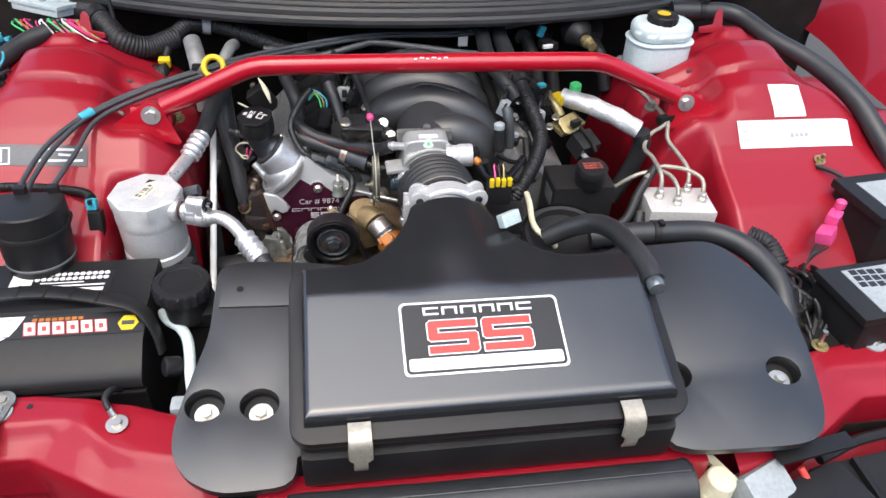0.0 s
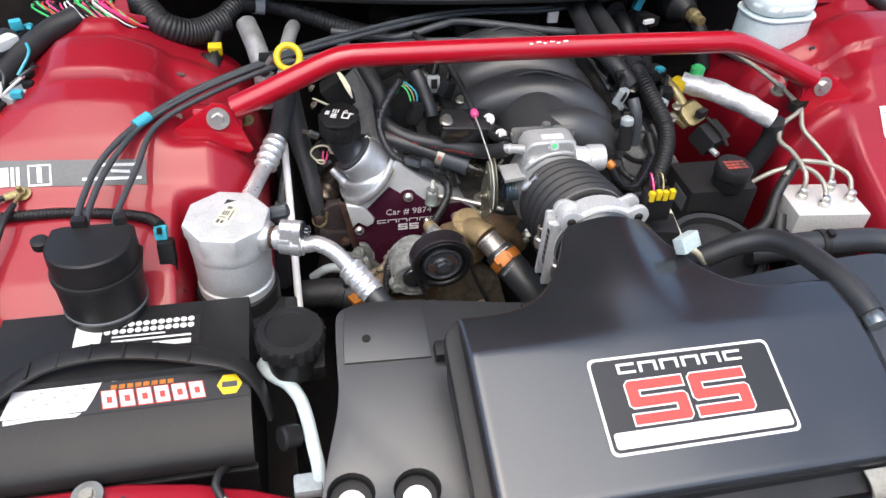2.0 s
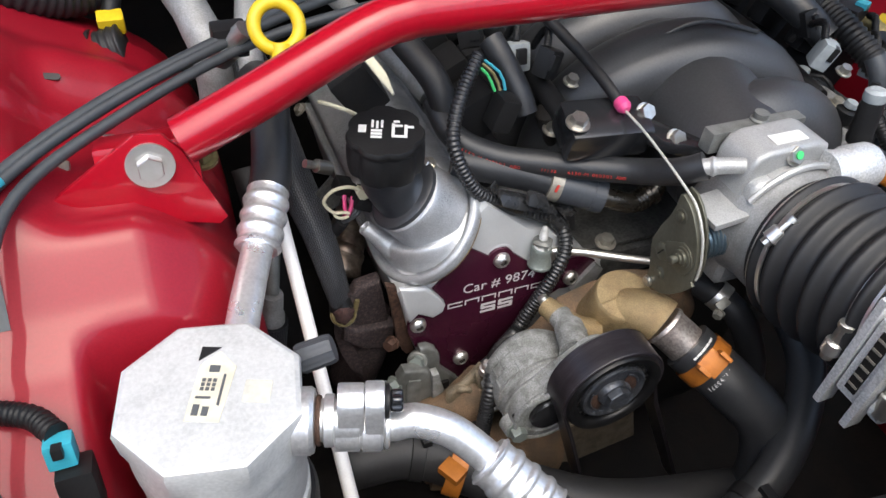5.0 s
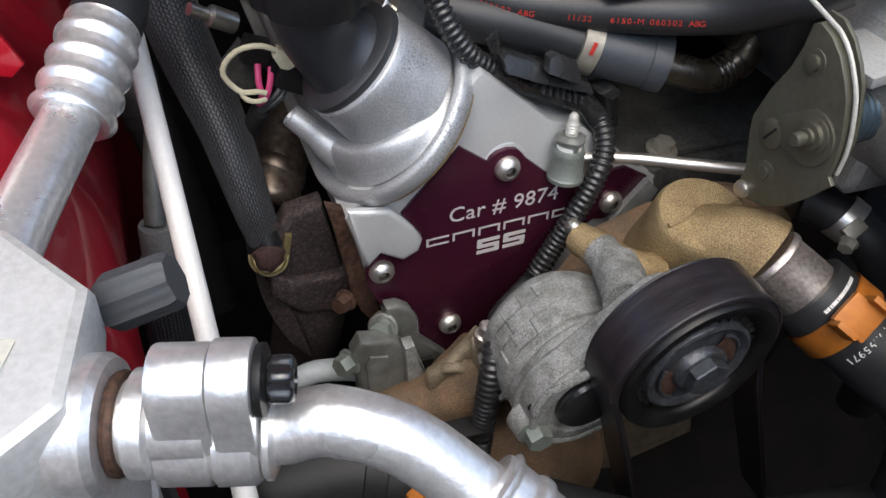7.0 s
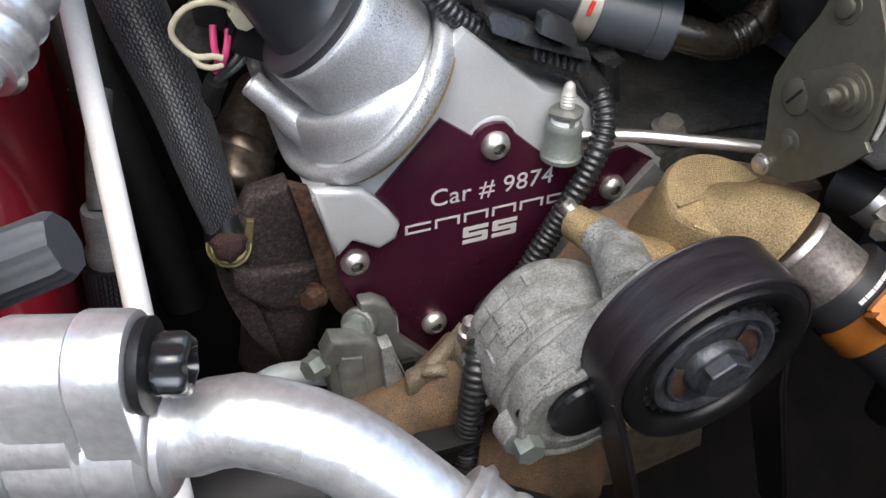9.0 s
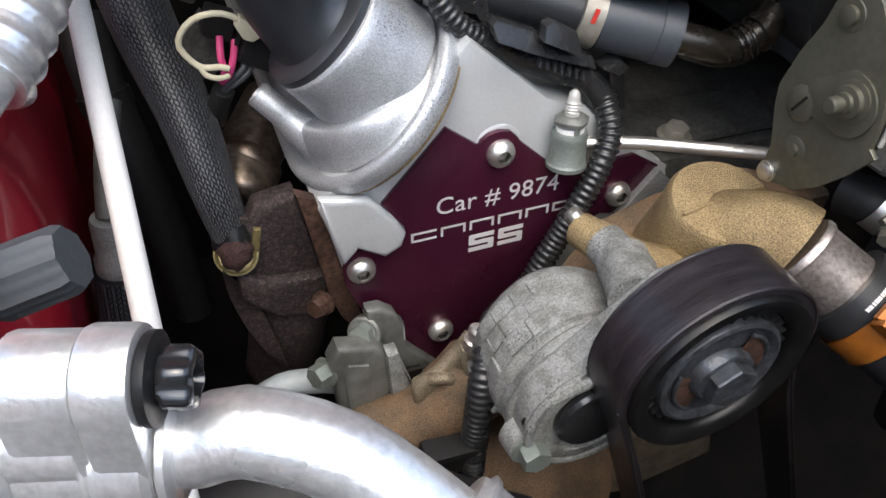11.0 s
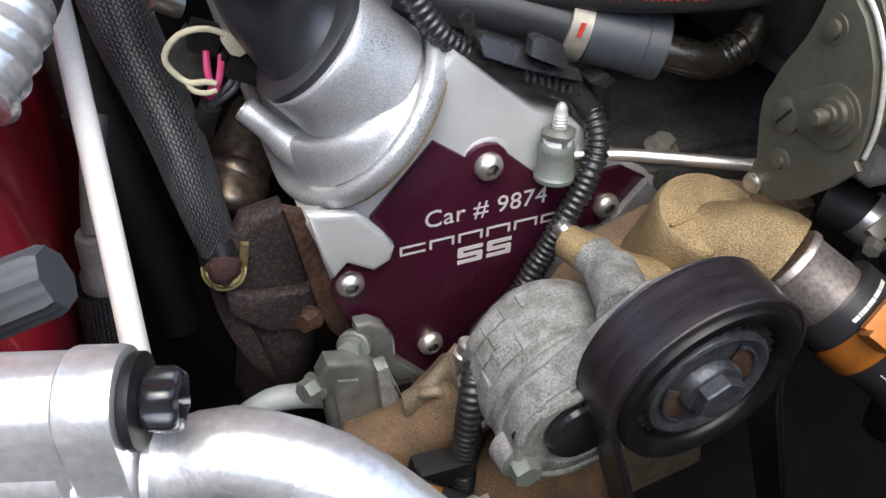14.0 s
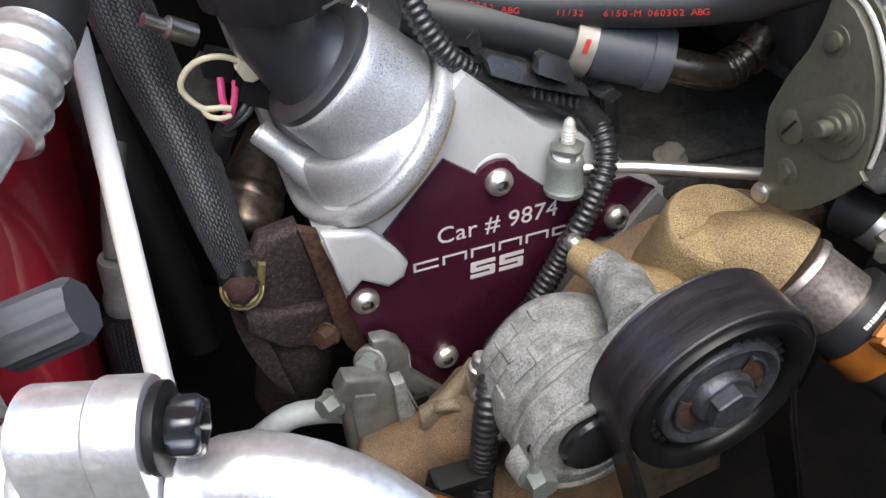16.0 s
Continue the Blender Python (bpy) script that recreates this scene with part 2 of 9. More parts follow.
PITTED = pitted("pitted_cast_aluminium", (0.47, 0.485, 0.50), (0.37, 0.382, 0.395), (0.15, 0.155, 0.16), 0.38, 0.6, 30.0, 1500, 90, 0.6, 0.25, 0.22, 900, (0.53, 0.64))
CORRODED = pitted("corroded_cast_aluminium", (0.28, 0.285, 0.278), (0.125, 0.127, 0.115), (0.085, 0.085, 0.075), 0.60, 0.25, 40.0, 1000, 110, 0.8, 0.5, 0.3, 800, (0.55, 0.65))
NECK = mat("satin_moulded_rubber", (0.024, 0.026, 0.030), 0.36, 0, (0.034, 0.035, 0.038), grain=500, stain=24, mix=0.5, bump=0.08, spec=0.8)
CAPGREY = mat("blue_grey_plastic_cap", (0.046, 0.050, 0.056), 0.55, 0, (0.052, 0.056, 0.062), grain=600, stain=40, bump=0.1)


# Dark base gives bolt sockets the shade of a deep recess.
SOCKET = mat("shaded_steel_socket", (0.05, 0.045, 0.04), 0.5, 0.6, (0.03, 0.022, 0.016), grain=600, stain=200, mix=0.5, bump=0.1)
PULLEY = mat("moulded_black_pulley", (0.005, 0.005, 0.0055), 0.34, 0, (0.010, 0.0095, 0.009), grain=700, stain=90, mix=0.5, bump=0.06, spec=0.3)
SEAL = mat("grey_weathered_seal", (0.022, 0.0225, 0.023), 0.42, 0, (0.032, 0.032, 0.032), grain=500, stain=25, mix=0.5, bump=0.15)


# ---- mesh tools (all in world coordinates) ----
def thing(name, at, label, category, group="", kind=""):
    e = new(name)
    e.empty_display_size = 0.01
    e.location = at
    e["root"] = 1
    return tagged(e, label, category, group, kind)


def resize(root, size, about):
    """Bring a built thing to its true size and distance about a fixed point."""
    root.location = Vector(about) + (root.location - Vector(about)) * size
    root.scale = (size, size, size)


def base_of(parent):
    return Vector(parent.location) if parent.get("root") else base_of(parent.parent)


def part(name, bm, material, parent, label="", sharp=35, bevel=0.0):
    if bevel:
        bmesh.ops.bevel(bm, geom=[e for e in bm.edges if len(e.link_faces) == 2 and e.calc_face_angle(0) > radians(40)], offset=bevel, segments=2, profile=0.7, affect='EDGES', clamp_overlap=True)
    bmesh.ops.translate(bm, verts=bm.verts, vec=-base_of(parent))
    bmesh.ops.recalc_face_normals(bm, faces=bm.faces)
    me = bpy.data.meshes.new(name)
    for f in bm.faces:
        f.smooth = True
    lim = radians(sharp)
    for e in bm.edges:
        e.smooth = not (len(e.link_faces) == 2 and e.calc_face_angle(0) > lim)
    bm.to_mesh(me)
    bm.free()
    me.materials.append(material)
    ob = new(name, me)
    ob.parent = parent
    return tagged(ob, label)


def solid(name, bm, material, label, category, kind="structure", sharp=35, bevel=0.0):
    e = bpy.data.objects.new("tmp", None)
    e["root"] = 1
    ob = part(name, bm, material, e, label, sharp, bevel)
    ob.parent = None
    bpy.data.objects.remove(e)
    return tagged(ob, label, category, "", kind)


def spline(pts, step=0.006):
    p = [Vector(q) for q in pts]
    if len(p) < 3:
        n = max(2, int((p[1] - p[0]).length / step) + 1)
        return [p[0].lerp(p[1], i / (n - 1)) for i in range(n)]
    p = [p[0] * 2 - p[1]] + p + [p[-1] * 2 - p[-2]]
    out = []
    for i in range(1, len(p) - 2):
        a, b, c, d = p[i - 1:i + 3]
        n = max(2, int((c - b).length / step))
        for j in range(n):
            t = j / n
            out.append(0.5 * (2 * b + (c - a) * t + (2 * a - 5 * b + 4 * c - d) * t * t + (3 * b - 3 * c + d - a) * t ** 3))
    out.append(p[-2])
    return out


def frames(pts):
    n = len(pts)
    tan = [(pts[min(i + 1, n - 1)] - pts[max(i - 1, 0)]).normalized() for i in range(n)]
    u = tan[0].orthogonal().normalized()
    res = []
    for t in tan:
        u = (u - t * u.dot(t)).normalized()
        res.append((t, u, t.cross(u)))
    return res


def tube(pts, r, seg=14, step=0.006, ribs=0.0, depth=0.14, caps=True, taper=None, bm=None, uv=None, wobble=0.0, sq=1.0):
    """A swept pipe; ribs: pitch of its corrugation."""
    bm = bm or bmesh.new()
    c = spline(pts, ribs / 4 if ribs else step)
    fr = frames(c)
    rings = []
    lay = bm.loops.layers.uv.verify() if uv else None
    run = [0.0]
    for a, b in zip(c, c[1:]):
        run.append(run[-1] + (b - a).length)
    for i, (p, (t, u, v)) in enumerate(zip(c, fr)):
        k = i / (len(c) - 1)
        rr = r * (taper(k) if taper else 1)
        if ribs:
            rr *= 1 - depth * (i % 4 == 2) - depth * 0.55 * (i % 2 == 1)
        ring = []
        for s in range(seg):
            a = 2 * math.pi * s / seg
            w = 1 + (wobble * noise.noise(p * 60 + u * math.cos(a) + v * math.sin(a)) if wobble else 0)
            ring.append(bm.verts.new(p + (u * math.cos(a) + v * math.sin(a) * sq) * rr * w))
        rings.append(ring)
    for i in range(len(rings) - 1):
        for s in range(seg):
            f = bm.faces.new((rings[i][s], rings[i][(s + 1) % seg], rings[i + 1][(s + 1) % seg], rings[i + 1][s]))
            if lay:
                for lo, (du, dv) in zip(f.loops, ((s, run[i]), (s + 1, run[i]), (s + 1, run[i + 1]), (s, run[i + 1]))):
                    lo[lay].uv = (du / seg * uv[0], dv * uv[1])
    if caps:
        bm.faces.new(rings[0][::-1])
        bm.faces.new(rings[-1])
    return bm


def axes(axis):
    z = Vector(axis).normalized()
    x = Vector((1, 0, 0)) if abs(z.x) < 0.8 else Vector((0, 1, 0))
    x = (x - z * x.dot(z)).normalized()
    return x, z.cross(x), z


def basis(o, axis=(0, 0, 1), up=None):
    """The matrix whose z is axis (and whose x is near up)."""
    z = Vector(axis).normalized()
    x = Vector(up) if up else axes(axis)[0]
    x = (x - z * x.dot(z)).normalized()
    y = z.cross(x)
    return Matrix(((x.x, y.x, z.x, o[0]), (x.y, y.y, z.y, o[1]), (x.z, y.z, z.z, o[2]), (0, 0, 0, 1)))


def lathe(profile, o, axis=(0, 0, 1), seg=32, wave=None, bm=None, caps=True):
    """A turned shape: (radius, height) pairs along axis from o. wave(angle, i): factor on the radius."""
    bm = bm or bmesh.new()
    x, y, z = axes(axis)
    o = Vector(o)
    rings = []
    for i, (r, h) in enumerate(profile):
        ring = []
        for s in range(seg):
            a = 2 * math.pi * s / seg
            rr = r * (wave(a, i) if wave else 1)
            ring.append(bm.verts.new(o + z * h + (x * math.cos(a) + y * math.sin(a)) * rr))
        rings.append(ring)
    for i in range(len(rings) - 1):
        for s in range(seg):
            bm.faces.new((rings[i][s], rings[i][(s + 1) % seg], rings[i + 1][(s + 1) % seg], rings[i + 1][s]))
    if caps:
        bm.faces.new(rings[0][::-1])
        bm.faces.new(rings[-1])
    return bm


def box(c, size, m=None, bevel=0.0, bm=None, seg=2):
    """A box about c (its own axes turned by the matrix m), with rounded edges."""
    b = bmesh.new()
    bmesh.ops.create_cube(b, size=1)
    bmesh.ops.scale(b, vec=size, verts=b.verts)
    if bevel:
        bmesh.ops.bevel(b, geom=b.edges[:], offset=bevel, segments=seg, profile=0.7, affect='EDGES', clamp_overlap=True)
    if m:
        bmesh.ops.transform(b, matrix=m.to_3x3().to_4x4(), verts=b.verts)
    bmesh.ops.translate(b, vec=c, verts=b.verts)
    if bm is None:
        return b
    return merge(bm, b)


def facing(y):
    """Plane of a plate that faces the front at depth y, drawn in (x, z)."""
    return Matrix(((1, 0, 0, 0), (0, 0, -1, y), (0, 1, 0, 0), (0, 0, 0, 1)))


def merge(bm, b):
    me = bpy.data.meshes.new("t")
    b.to_mesh(me)
    b.free()
    bm.from_mesh(me)
    bpy.data.meshes.remove(me)
    return bm


def prism(outline, thick, m, bevel=0.0, holes=(), seg=2):
    """A plate with the given 2D outline, from the plane of m down its -z by thick."""
    bm = bmesh.new()
    edges = []
    for loop in (outline, *holes):
        vs = [bm.verts.new((x, y, 0)) for x, y in loop]
        edges += [bm.edges.new((vs[i], vs[(i + 1) % len(vs)])) for i in range(len(vs))]
    if holes:
        bmesh.ops.triangle_fill(bm, use_beauty=True, edges=edges)
    else:
        bm.faces.new(bm.verts[:])
    bmesh.ops.recalc_face_normals(bm, faces=bm.faces)
    if bm.faces[:][0].normal.z < 0:
        bmesh.ops.reverse_faces(bm, faces=bm.faces)
    top = bm.faces[:]
    ext = bmesh.ops.extrude_face_region(bm, geom=top)
    low = [v for v in ext["geom"] if isinstance(v, bmesh.types.BMVert)]
    bmesh.ops.translate(bm, vec=(0, 0, -thick), verts=low)
    bmesh.ops.recalc_face_normals(bm, faces=bm.faces)
    if bevel:
        bmesh.ops.bevel(bm, geom=[e for e in bm.edges if len(e.link_faces) == 2 and e.calc_face_angle(0) > 0.6 and abs(e.verts[0].co.z - e.verts[1].co.z) < 1e-6], offset=bevel, segments=seg, profile=0.6, affect='EDGES', clamp_overlap=True)
    bmesh.ops.transform(bm, matrix=m, verts=bm.verts)
    return bm


def arc(cx, cy, r, a0, a1, n=8):
    return [(cx + r * math.cos(radians(a0 + (a1 - a0) * i / n)), cy + r * math.sin(radians(a0 + (a1 - a0) * i / n))) for i in range(n + 1)]


def rrect(w, h, r, n=5, cx=0, cy=0):
    return arc(cx + w / 2 - r, cy + h / 2 - r, r, 0, 90, n) + arc(cx - w / 2 + r, cy + h / 2 - r, r, 90, 180, n) + arc(cx - w / 2 + r, cy - h / 2 + r, r, 180, 270, n) + arc(cx + w / 2 - r, cy - h / 2 + r, r, 270, 360, n)


def band(pts, w, h, side=(0, 1, 0), step=0.006, bm=None):
    """A flat strip swept along pts, w wide along side and h thick."""
    bm = bm or bmesh.new()
    c = spline(pts, step)
    rows = []
    for p, (t, u, v) in zip(c, frames(c)):
        s = Vector(side)
        s = (s - t * s.dot(t)).normalized()
        n = t.cross(s)
        rows.append([bm.verts.new(p + s * a * w / 2 + n * b * h / 2) for a, b in ((-1, -0.6), (-0.85, -1), (0.85, -1), (1, -0.6), (1, 0.6), (0.85, 1), (-0.85, 1), (-1, 0.6))])
    for a, b in zip(rows, rows[1:]):
        for i in range(8):
            bm.faces.new((a[i], a[(i + 1) % 8], b[(i + 1) % 8], b[i]))
    bm.faces.new(rows[0][::-1])
    bm.faces.new(rows[-1])
    return bm


def hexhead(o, axis, r, h=None, washer=0.0, socket=0.0, name="bolt", parent=None, material=None, label=""):
    """A bolt: hexagonal head, or a domed button head with a socket, on a round flange."""
    h = h or r * 0.9
    if socket:
        prof = [(r, 0), (r, h * 0.25), (r * 0.93, h * 0.55), (r * 0.75, h * 0.82), (socket, h)]
        bm = lathe(prof, o, axis, 28, caps=False)
        q = Vector(o) + Vector(axis).normalized() * h
        lathe([(socket, 0), (socket * 0.95, -h * 0.6), (0.0002, -h * 0.62)], q, axis, 28, wave=lambda a, i: 1.0 if i == 0 else 0.93 + 0.07 * math.cos(6 * a), bm=bm, caps=False)
    else:
        wv = lambda a, i: 1 / math.cos(((a + math.pi / 6) % (math.pi / 3)) - math.pi / 6) * 0.9 if 1 < i < 5 else 1
        bm = lathe([(washer or r, 0), (washer or r, h * 0.18), (r, h * 0.2), (r, h * 0.9), (r * 0.94, h), (r * 0.6, h * 1.0)], o, axis, 36, wave=wv)
    if not parent:
        return bm
    ob = part(name, bm, material or ZINC, parent, label, sharp=28)
    if socket:
        # Insert whose dark colour supplies the shade inside the socket.
        part("socket", lathe([(socket * 0.92, -h * 0.12), (socket * 0.90, -h * 0.62), (0.0002, -h * 0.64)], Vector(o) + Vector(axis).normalized() * h, axis, 6, caps=False), SOCKET, ob, "dark hexagonal socket")
    return ob


def lettering(text, size, m, thick=0.0003, align='LEFT', spacing=1.0):
    """Raised letters in Blender's own font as a bmesh; m: x along the line, z out of the surface."""
    cu = bpy.data.curves.new("t", 'FONT')
    cu.body, cu.size, cu.extrude, cu.align_x, cu.space_character = text, size, thick, align, spacing
    cu.resolution_u = 3
    ob = bpy.data.objects.new("t", cu)
    scene.collection.objects.link(ob)
    me = ob.to_mesh()
    bm = bmesh.new()
    bm.from_mesh(me)
    ob.to_mesh_clear()
    bpy.data.objects.remove(ob)
    bpy.data.curves.remove(cu)
    bmesh.ops.transform(bm, matrix=m, verts=bm.verts)
    return bm


def grid(fn, us, vs):
    """A sheet of points fn(u, v)."""
    bm = bmesh.new()
    rows = [[bm.verts.new(fn(u, v)) for u in us] for v in vs]
    for a, b in zip(rows, rows[1:]):
        for i in range(len(us) - 1):
            bm.faces.new((a[i], a[i + 1], b[i + 1], b[i]))
    return bm


def spread(a, b, n):
    return [a + (b - a) * i / (n - 1) for i in range(n)]


def smooth(t):
    t = min(max(t, 0.0), 1.0)
    return t * t * (3 - 2 * t)


def curve(x, table):
    """Smooth interpolation in a table of (x, value)."""
    if x <= table[0][0]:
        return table[0][1]
    for (a, fa), (b, fb) in zip(table, table[1:]):
        if x <= b:
            return fa + (fb - fa) * smooth((x - a) / (b - a))
    return table[-1][1]


def blocks(cells, m, thick=0.0004):
    """Small raised bars (x, y, w, h) on the plane of m, joined."""
    bm = bmesh.new()
    for x, y, w, h in cells:
        b = bmesh.new()
        bmesh.ops.create_cube(b, size=1)
        bmesh.ops.scale(b, vec=(w, h, thick), verts=b.verts)
        bmesh.ops.translate(b, vec=(x + w / 2, y + h / 2, thick / 2), verts=b.verts)
        merge(bm, b)
    bmesh.ops.transform(bm, matrix=m, verts=bm.verts)
    return bm


# ---- the large structure ----
YS = (0.46, 0.52, 0.60, 0.68, 0.74, 0.79, 0.815, 0.84, 0.88, 0.92, 1.0, 1.08, 1.13, 1.17, 1.22)
ZS = (0.78, 0.80, 0.86, 0.93, 0.972, 0.992, 1.003, 1.019, 1.056, 1.082, 1.098, 1.10, 1.085, 1.03, 0.93)


def tower_z(ax, y):
    """Height of the inner fender sheet with its strut tower."""
    z = float(np.interp(y, YS, ZS))
    d = smooth((y - 0.86) / 0.14)
    z -= d * (0.055 * smooth((0.53 - ax) / 0.15) + 0.065 * smooth((ax - 0.56) / 0.14))
    z -= 0.018 * smooth((0.475 - ax) / 0.04) * smooth((y - 0.865) / 0.03) * smooth((1.02 - y) / 0.04)
    z += 0.010 * smooth((ax - 0.505) / 0.02) * smooth((0.575 - ax) / 0.02) * smooth((y - 1.05) / 0.02) * smooth((1.12 - y) / 0.02)
    z -= 0.035 * max(0.0, (0.40 - ax) / 0.05) ** 2
    z -= 0.03 * smooth((ax - 0.64) / 0.08) * smooth((y - 0.8) / 0.1)
    seam = 0.955 + 0.25 * max(0.0, 0.50 - ax) - (0.05 if ax > 0.50 else 0) * 0
    z += 0.011 * smooth((y - seam) / 0.005) * smooth((0.60 - ax) / 0.02) * smooth((1.05 - y) / 0.03)
    z -= 0.006 * math.exp(-((ax - 0.455) / 0.012) ** 2) * smooth((y - 0.90) / 0.03) * smooth((1.06 - y) / 0.04)
    return z


def inner_fender(side, name):
    us = spread(0.410, 0.80, 98)
    vs = spread(0.46, 1.22, 190)
    bm = grid(lambda u, v: (side * u, v, tower_z(u, v) - (0.22 * smooth((0.432 - u) / 0.03) * smooth((0.865 - v) / 0.05) if side > 0 else 0.20 * smooth((0.452 - u) / 0.028) * smooth((0.832 - v) / 0.03))), us, vs)
    wall = [e for e in bm.edges if e.is_boundary and all(abs(abs(q.co.x) - 0.410) < 1e-5 for q in e.verts)]
    for drop, shift in ((0.007, -0.011), (0.010, -0.013), (0.014, -0.012), (0.020, -0.012), (0.026, -0.009), (0.03, -0.003), (0.03, 0.003), (0.2, 0.03)):
        ext = bmesh.ops.extrude_edge_only(bm, edges=wall)
        vsn = [q for q in ext["geom"] if isinstance(q, bmesh.types.BMVert)]
        wall = [q for q in ext["geom"] if isinstance(q, bmesh.types.BMEdge) and all(w in vsn for w in q.verts)]
        bmesh.ops.translate(bm, verts=vsn, vec=(side * shift, 0, -drop))
    return solid(name, bm, RED, "glossy red painted inner fender with strut tower beside the engine", "inner fender", sharp=50)


inner_fender(-1, "inner_fender_passenger")
inner_fender(1, "inner_fender_driver")


def fender(side, name):
    def f(u, v):
        rise = 0.06 * smooth((v - 0.9) / 0.5)
        return (side * (0.79 + 0.045 * smooth((v - 0.95) / 0.3) + 0.02 * math.sin(u * 3) + 0.32 * u), v, 1.02 + (0.075 + rise) * math.sin(min(u * 5, 1.57)) - 0.16 * u * u - 0.05 * smooth((0.7 - v) / 0.5))
    bm = grid(f, spread(0, 1, 30), spread(0.2, 2.2, 36))
    return solid(name, bm, RED, "red painted outer fender edge along the engine bay", "fender", sharp=50)


fender(-1, "fender_passenger")
fender(1, "fender_driver")


P_BACK = ((0.28, 0.478), (0.33, 0.485), (0.38, 0.505), (0.433, 0.516), (0.488, 0.525), (0.86, 0.525))
P_CREASE = ((0.28, 0.42), (0.329, 0.429), (0.373, 0.440), (0.396, 0.451), (0.422, 0.474), (0.444, 0.486), (0.86, 0.485))
P_LEDGE = ((0.28, 0.397), (0.324, 0.407), (0.359, 0.418), (0.391, 0.430), (0.414, 0.446), (0.463, 0.474), (0.86, 0.470))
P_FRONT = ((0.28, 0.372), (0.335, 0.383), (0.393, 0.406), (0.43, 0.426), (0.481, 0.455), (0.86, 0.459))


def front_panel(side, name, shift=0.0):
    """Stamped panel: flat top, sloping face, narrow ledge and a turned-down front edge."""
    def at(tab, ax):
        return float(np.interp(ax, [q[0] for q in tab], [q[1] for q in tab])) + shift

    def f(ax, v):
        b, c, l, fr = (at(q, ax) for q in (P_BACK, P_CREASE, P_LEDGE, P_FRONT))
        low = 0.005 * smooth((0.425 - ax) / 0.03) + 0.06 * smooth((ax - 0.7) / 0.2)
        k = (v - int(v)) if v < 6 else 1
        i = min(int(v), 5)
        y0, z0, y1, z1 = ((b + 0.002, 0.85, b, 0.915), (b, 0.915, b - 0.004, 0.918), (b - 0.004, 0.918, c, 0.918), (c, 0.918, l, 0.903), (l, 0.903, fr, 0.894), (fr, 0.894, fr + 0.004, 0.83))[i]
        return (side * ax, y0 + (y1 - y0) * k, z0 + (z1 - z0) * k - low)
    vs = [0, 1, 1.5, 2, 2.25, 2.5, 2.75, 2.94, 3.06, 3.3, 3.6, 3.92, 4.08, 4.4, 4.7, 4.93, 5.04, 5.5, 6]
    bm = grid(f, spread(0.28, 0.86, 90), vs)
    return solid(name, bm, RED, "red painted stamped radiator support panel", "body panel", sharp=60)


front_panel(-1, "radiator_support_passenger")
front_panel(1, "radiator_support_driver", -0.012)
for sd, nm in ((-1, "passenger"), (1, "driver")):
    solid("lamp_pocket_" + nm, grid(lambda u, v: (sd * u, 0.455 - 0.30 * v, 0.79 - 0.06 * math.sin(v * 3.0)), spread(0.36, 0.84, 20), spread(0, 1, 14)), RED, "deep red painted pocket below the support panel", "body panel")
# Firewall and undertray in DARK; the undertray's shade is in its colour.
solid("firewall", box((0, 1.30, 0.85), (1.7, 0.02, 0.62), None, 0.004), DARK, "near-black firewall behind the engine", "firewall")
solid("floor", box((0, 0.75, 0.55), (1.7, 1.6, 0.02), None, 0.004), DARK, "undertray below the engine, shade put into its near-black colour", "undertray")
solid("ground", grid(lambda u, v: (u, v, 0), spread(-60, 60, 12), spread(-60, 60, 12)), ASPHALT, "grey asphalt pavement under the car", "pavement")

# Added walls, never in view: they block the bright horizon from the paint.
for nm, cx, cy, sx, sy, h in (("wall_south", 0, -5.0, 16, 0.3, 3.2), ("wall_west", -6.0, 3.0, 0.3, 16, 2.6), ("wall_east", 6.0, 3.0, 0.3, 16, 2.6)):
    solid(nm, box((cx, cy, h / 2), (sx, sy, h), None, 0.02), CONCRETE, "unseen plain grey wall added to dim low reflections", "wall")

# the raised hood, hinged at the cowl
hood = thing("hood", (0, 1.39, 1.24), "raised red painted hood standing open above the engine", "hood")
hm = Matrix.Translation((0, 1.40, 1.235)) @ Matrix.Rotation(radians(122), 4, 'X')
part("panel", prism(rrect(1.44, 0.90, 0.09, cy=0.45), 0.022, hm, 0.006), RED, hood)
part("liner", prism(rrect(0.95, 0.56, 0.08, cy=0.46), 0.012, hm @ Matrix.Translation((0, 0, 0.016)), 0.004), BLACK, hood, "dark hood liner")
for cx, cy, w, h in ((-0.58, 0.45, 0.10, 0.70), (0.58, 0.45, 0.10, 0.70), (0, 0.84, 1.06, 0.07), (0, 0.08, 1.06, 0.07)):
    part("inner_rib", prism(rrect(w, h, 0.03, cx=cx, cy=cy), 0.018, hm @ Matrix.Translation((0, 0, 0.016)), 0.005), RED, hood, "pressed inner rib")
for sd in (-1, 1):
    part("hinge_arm", band([(sd * 0.62, 1.302, 1.150), (sd * 0.62, 1.345, 1.195), (sd * 0.62, 1.395, 1.245)], 0.03, 0.008, (1, 0, 0)), RED, hood, "red painted hinge arm")

# cowl with rubber seal
cowl = thing("cowl", (0, 1.2, 1.1), "black plastic cowl with louvres and a thick rubber seal", "cowl")


def cowl_line(x, dy=0.0, dz=0.0):
    return (x, 1.083 + dy + 0.125 * abs(x / 0.56) ** 2.2, 1.12 + dz)


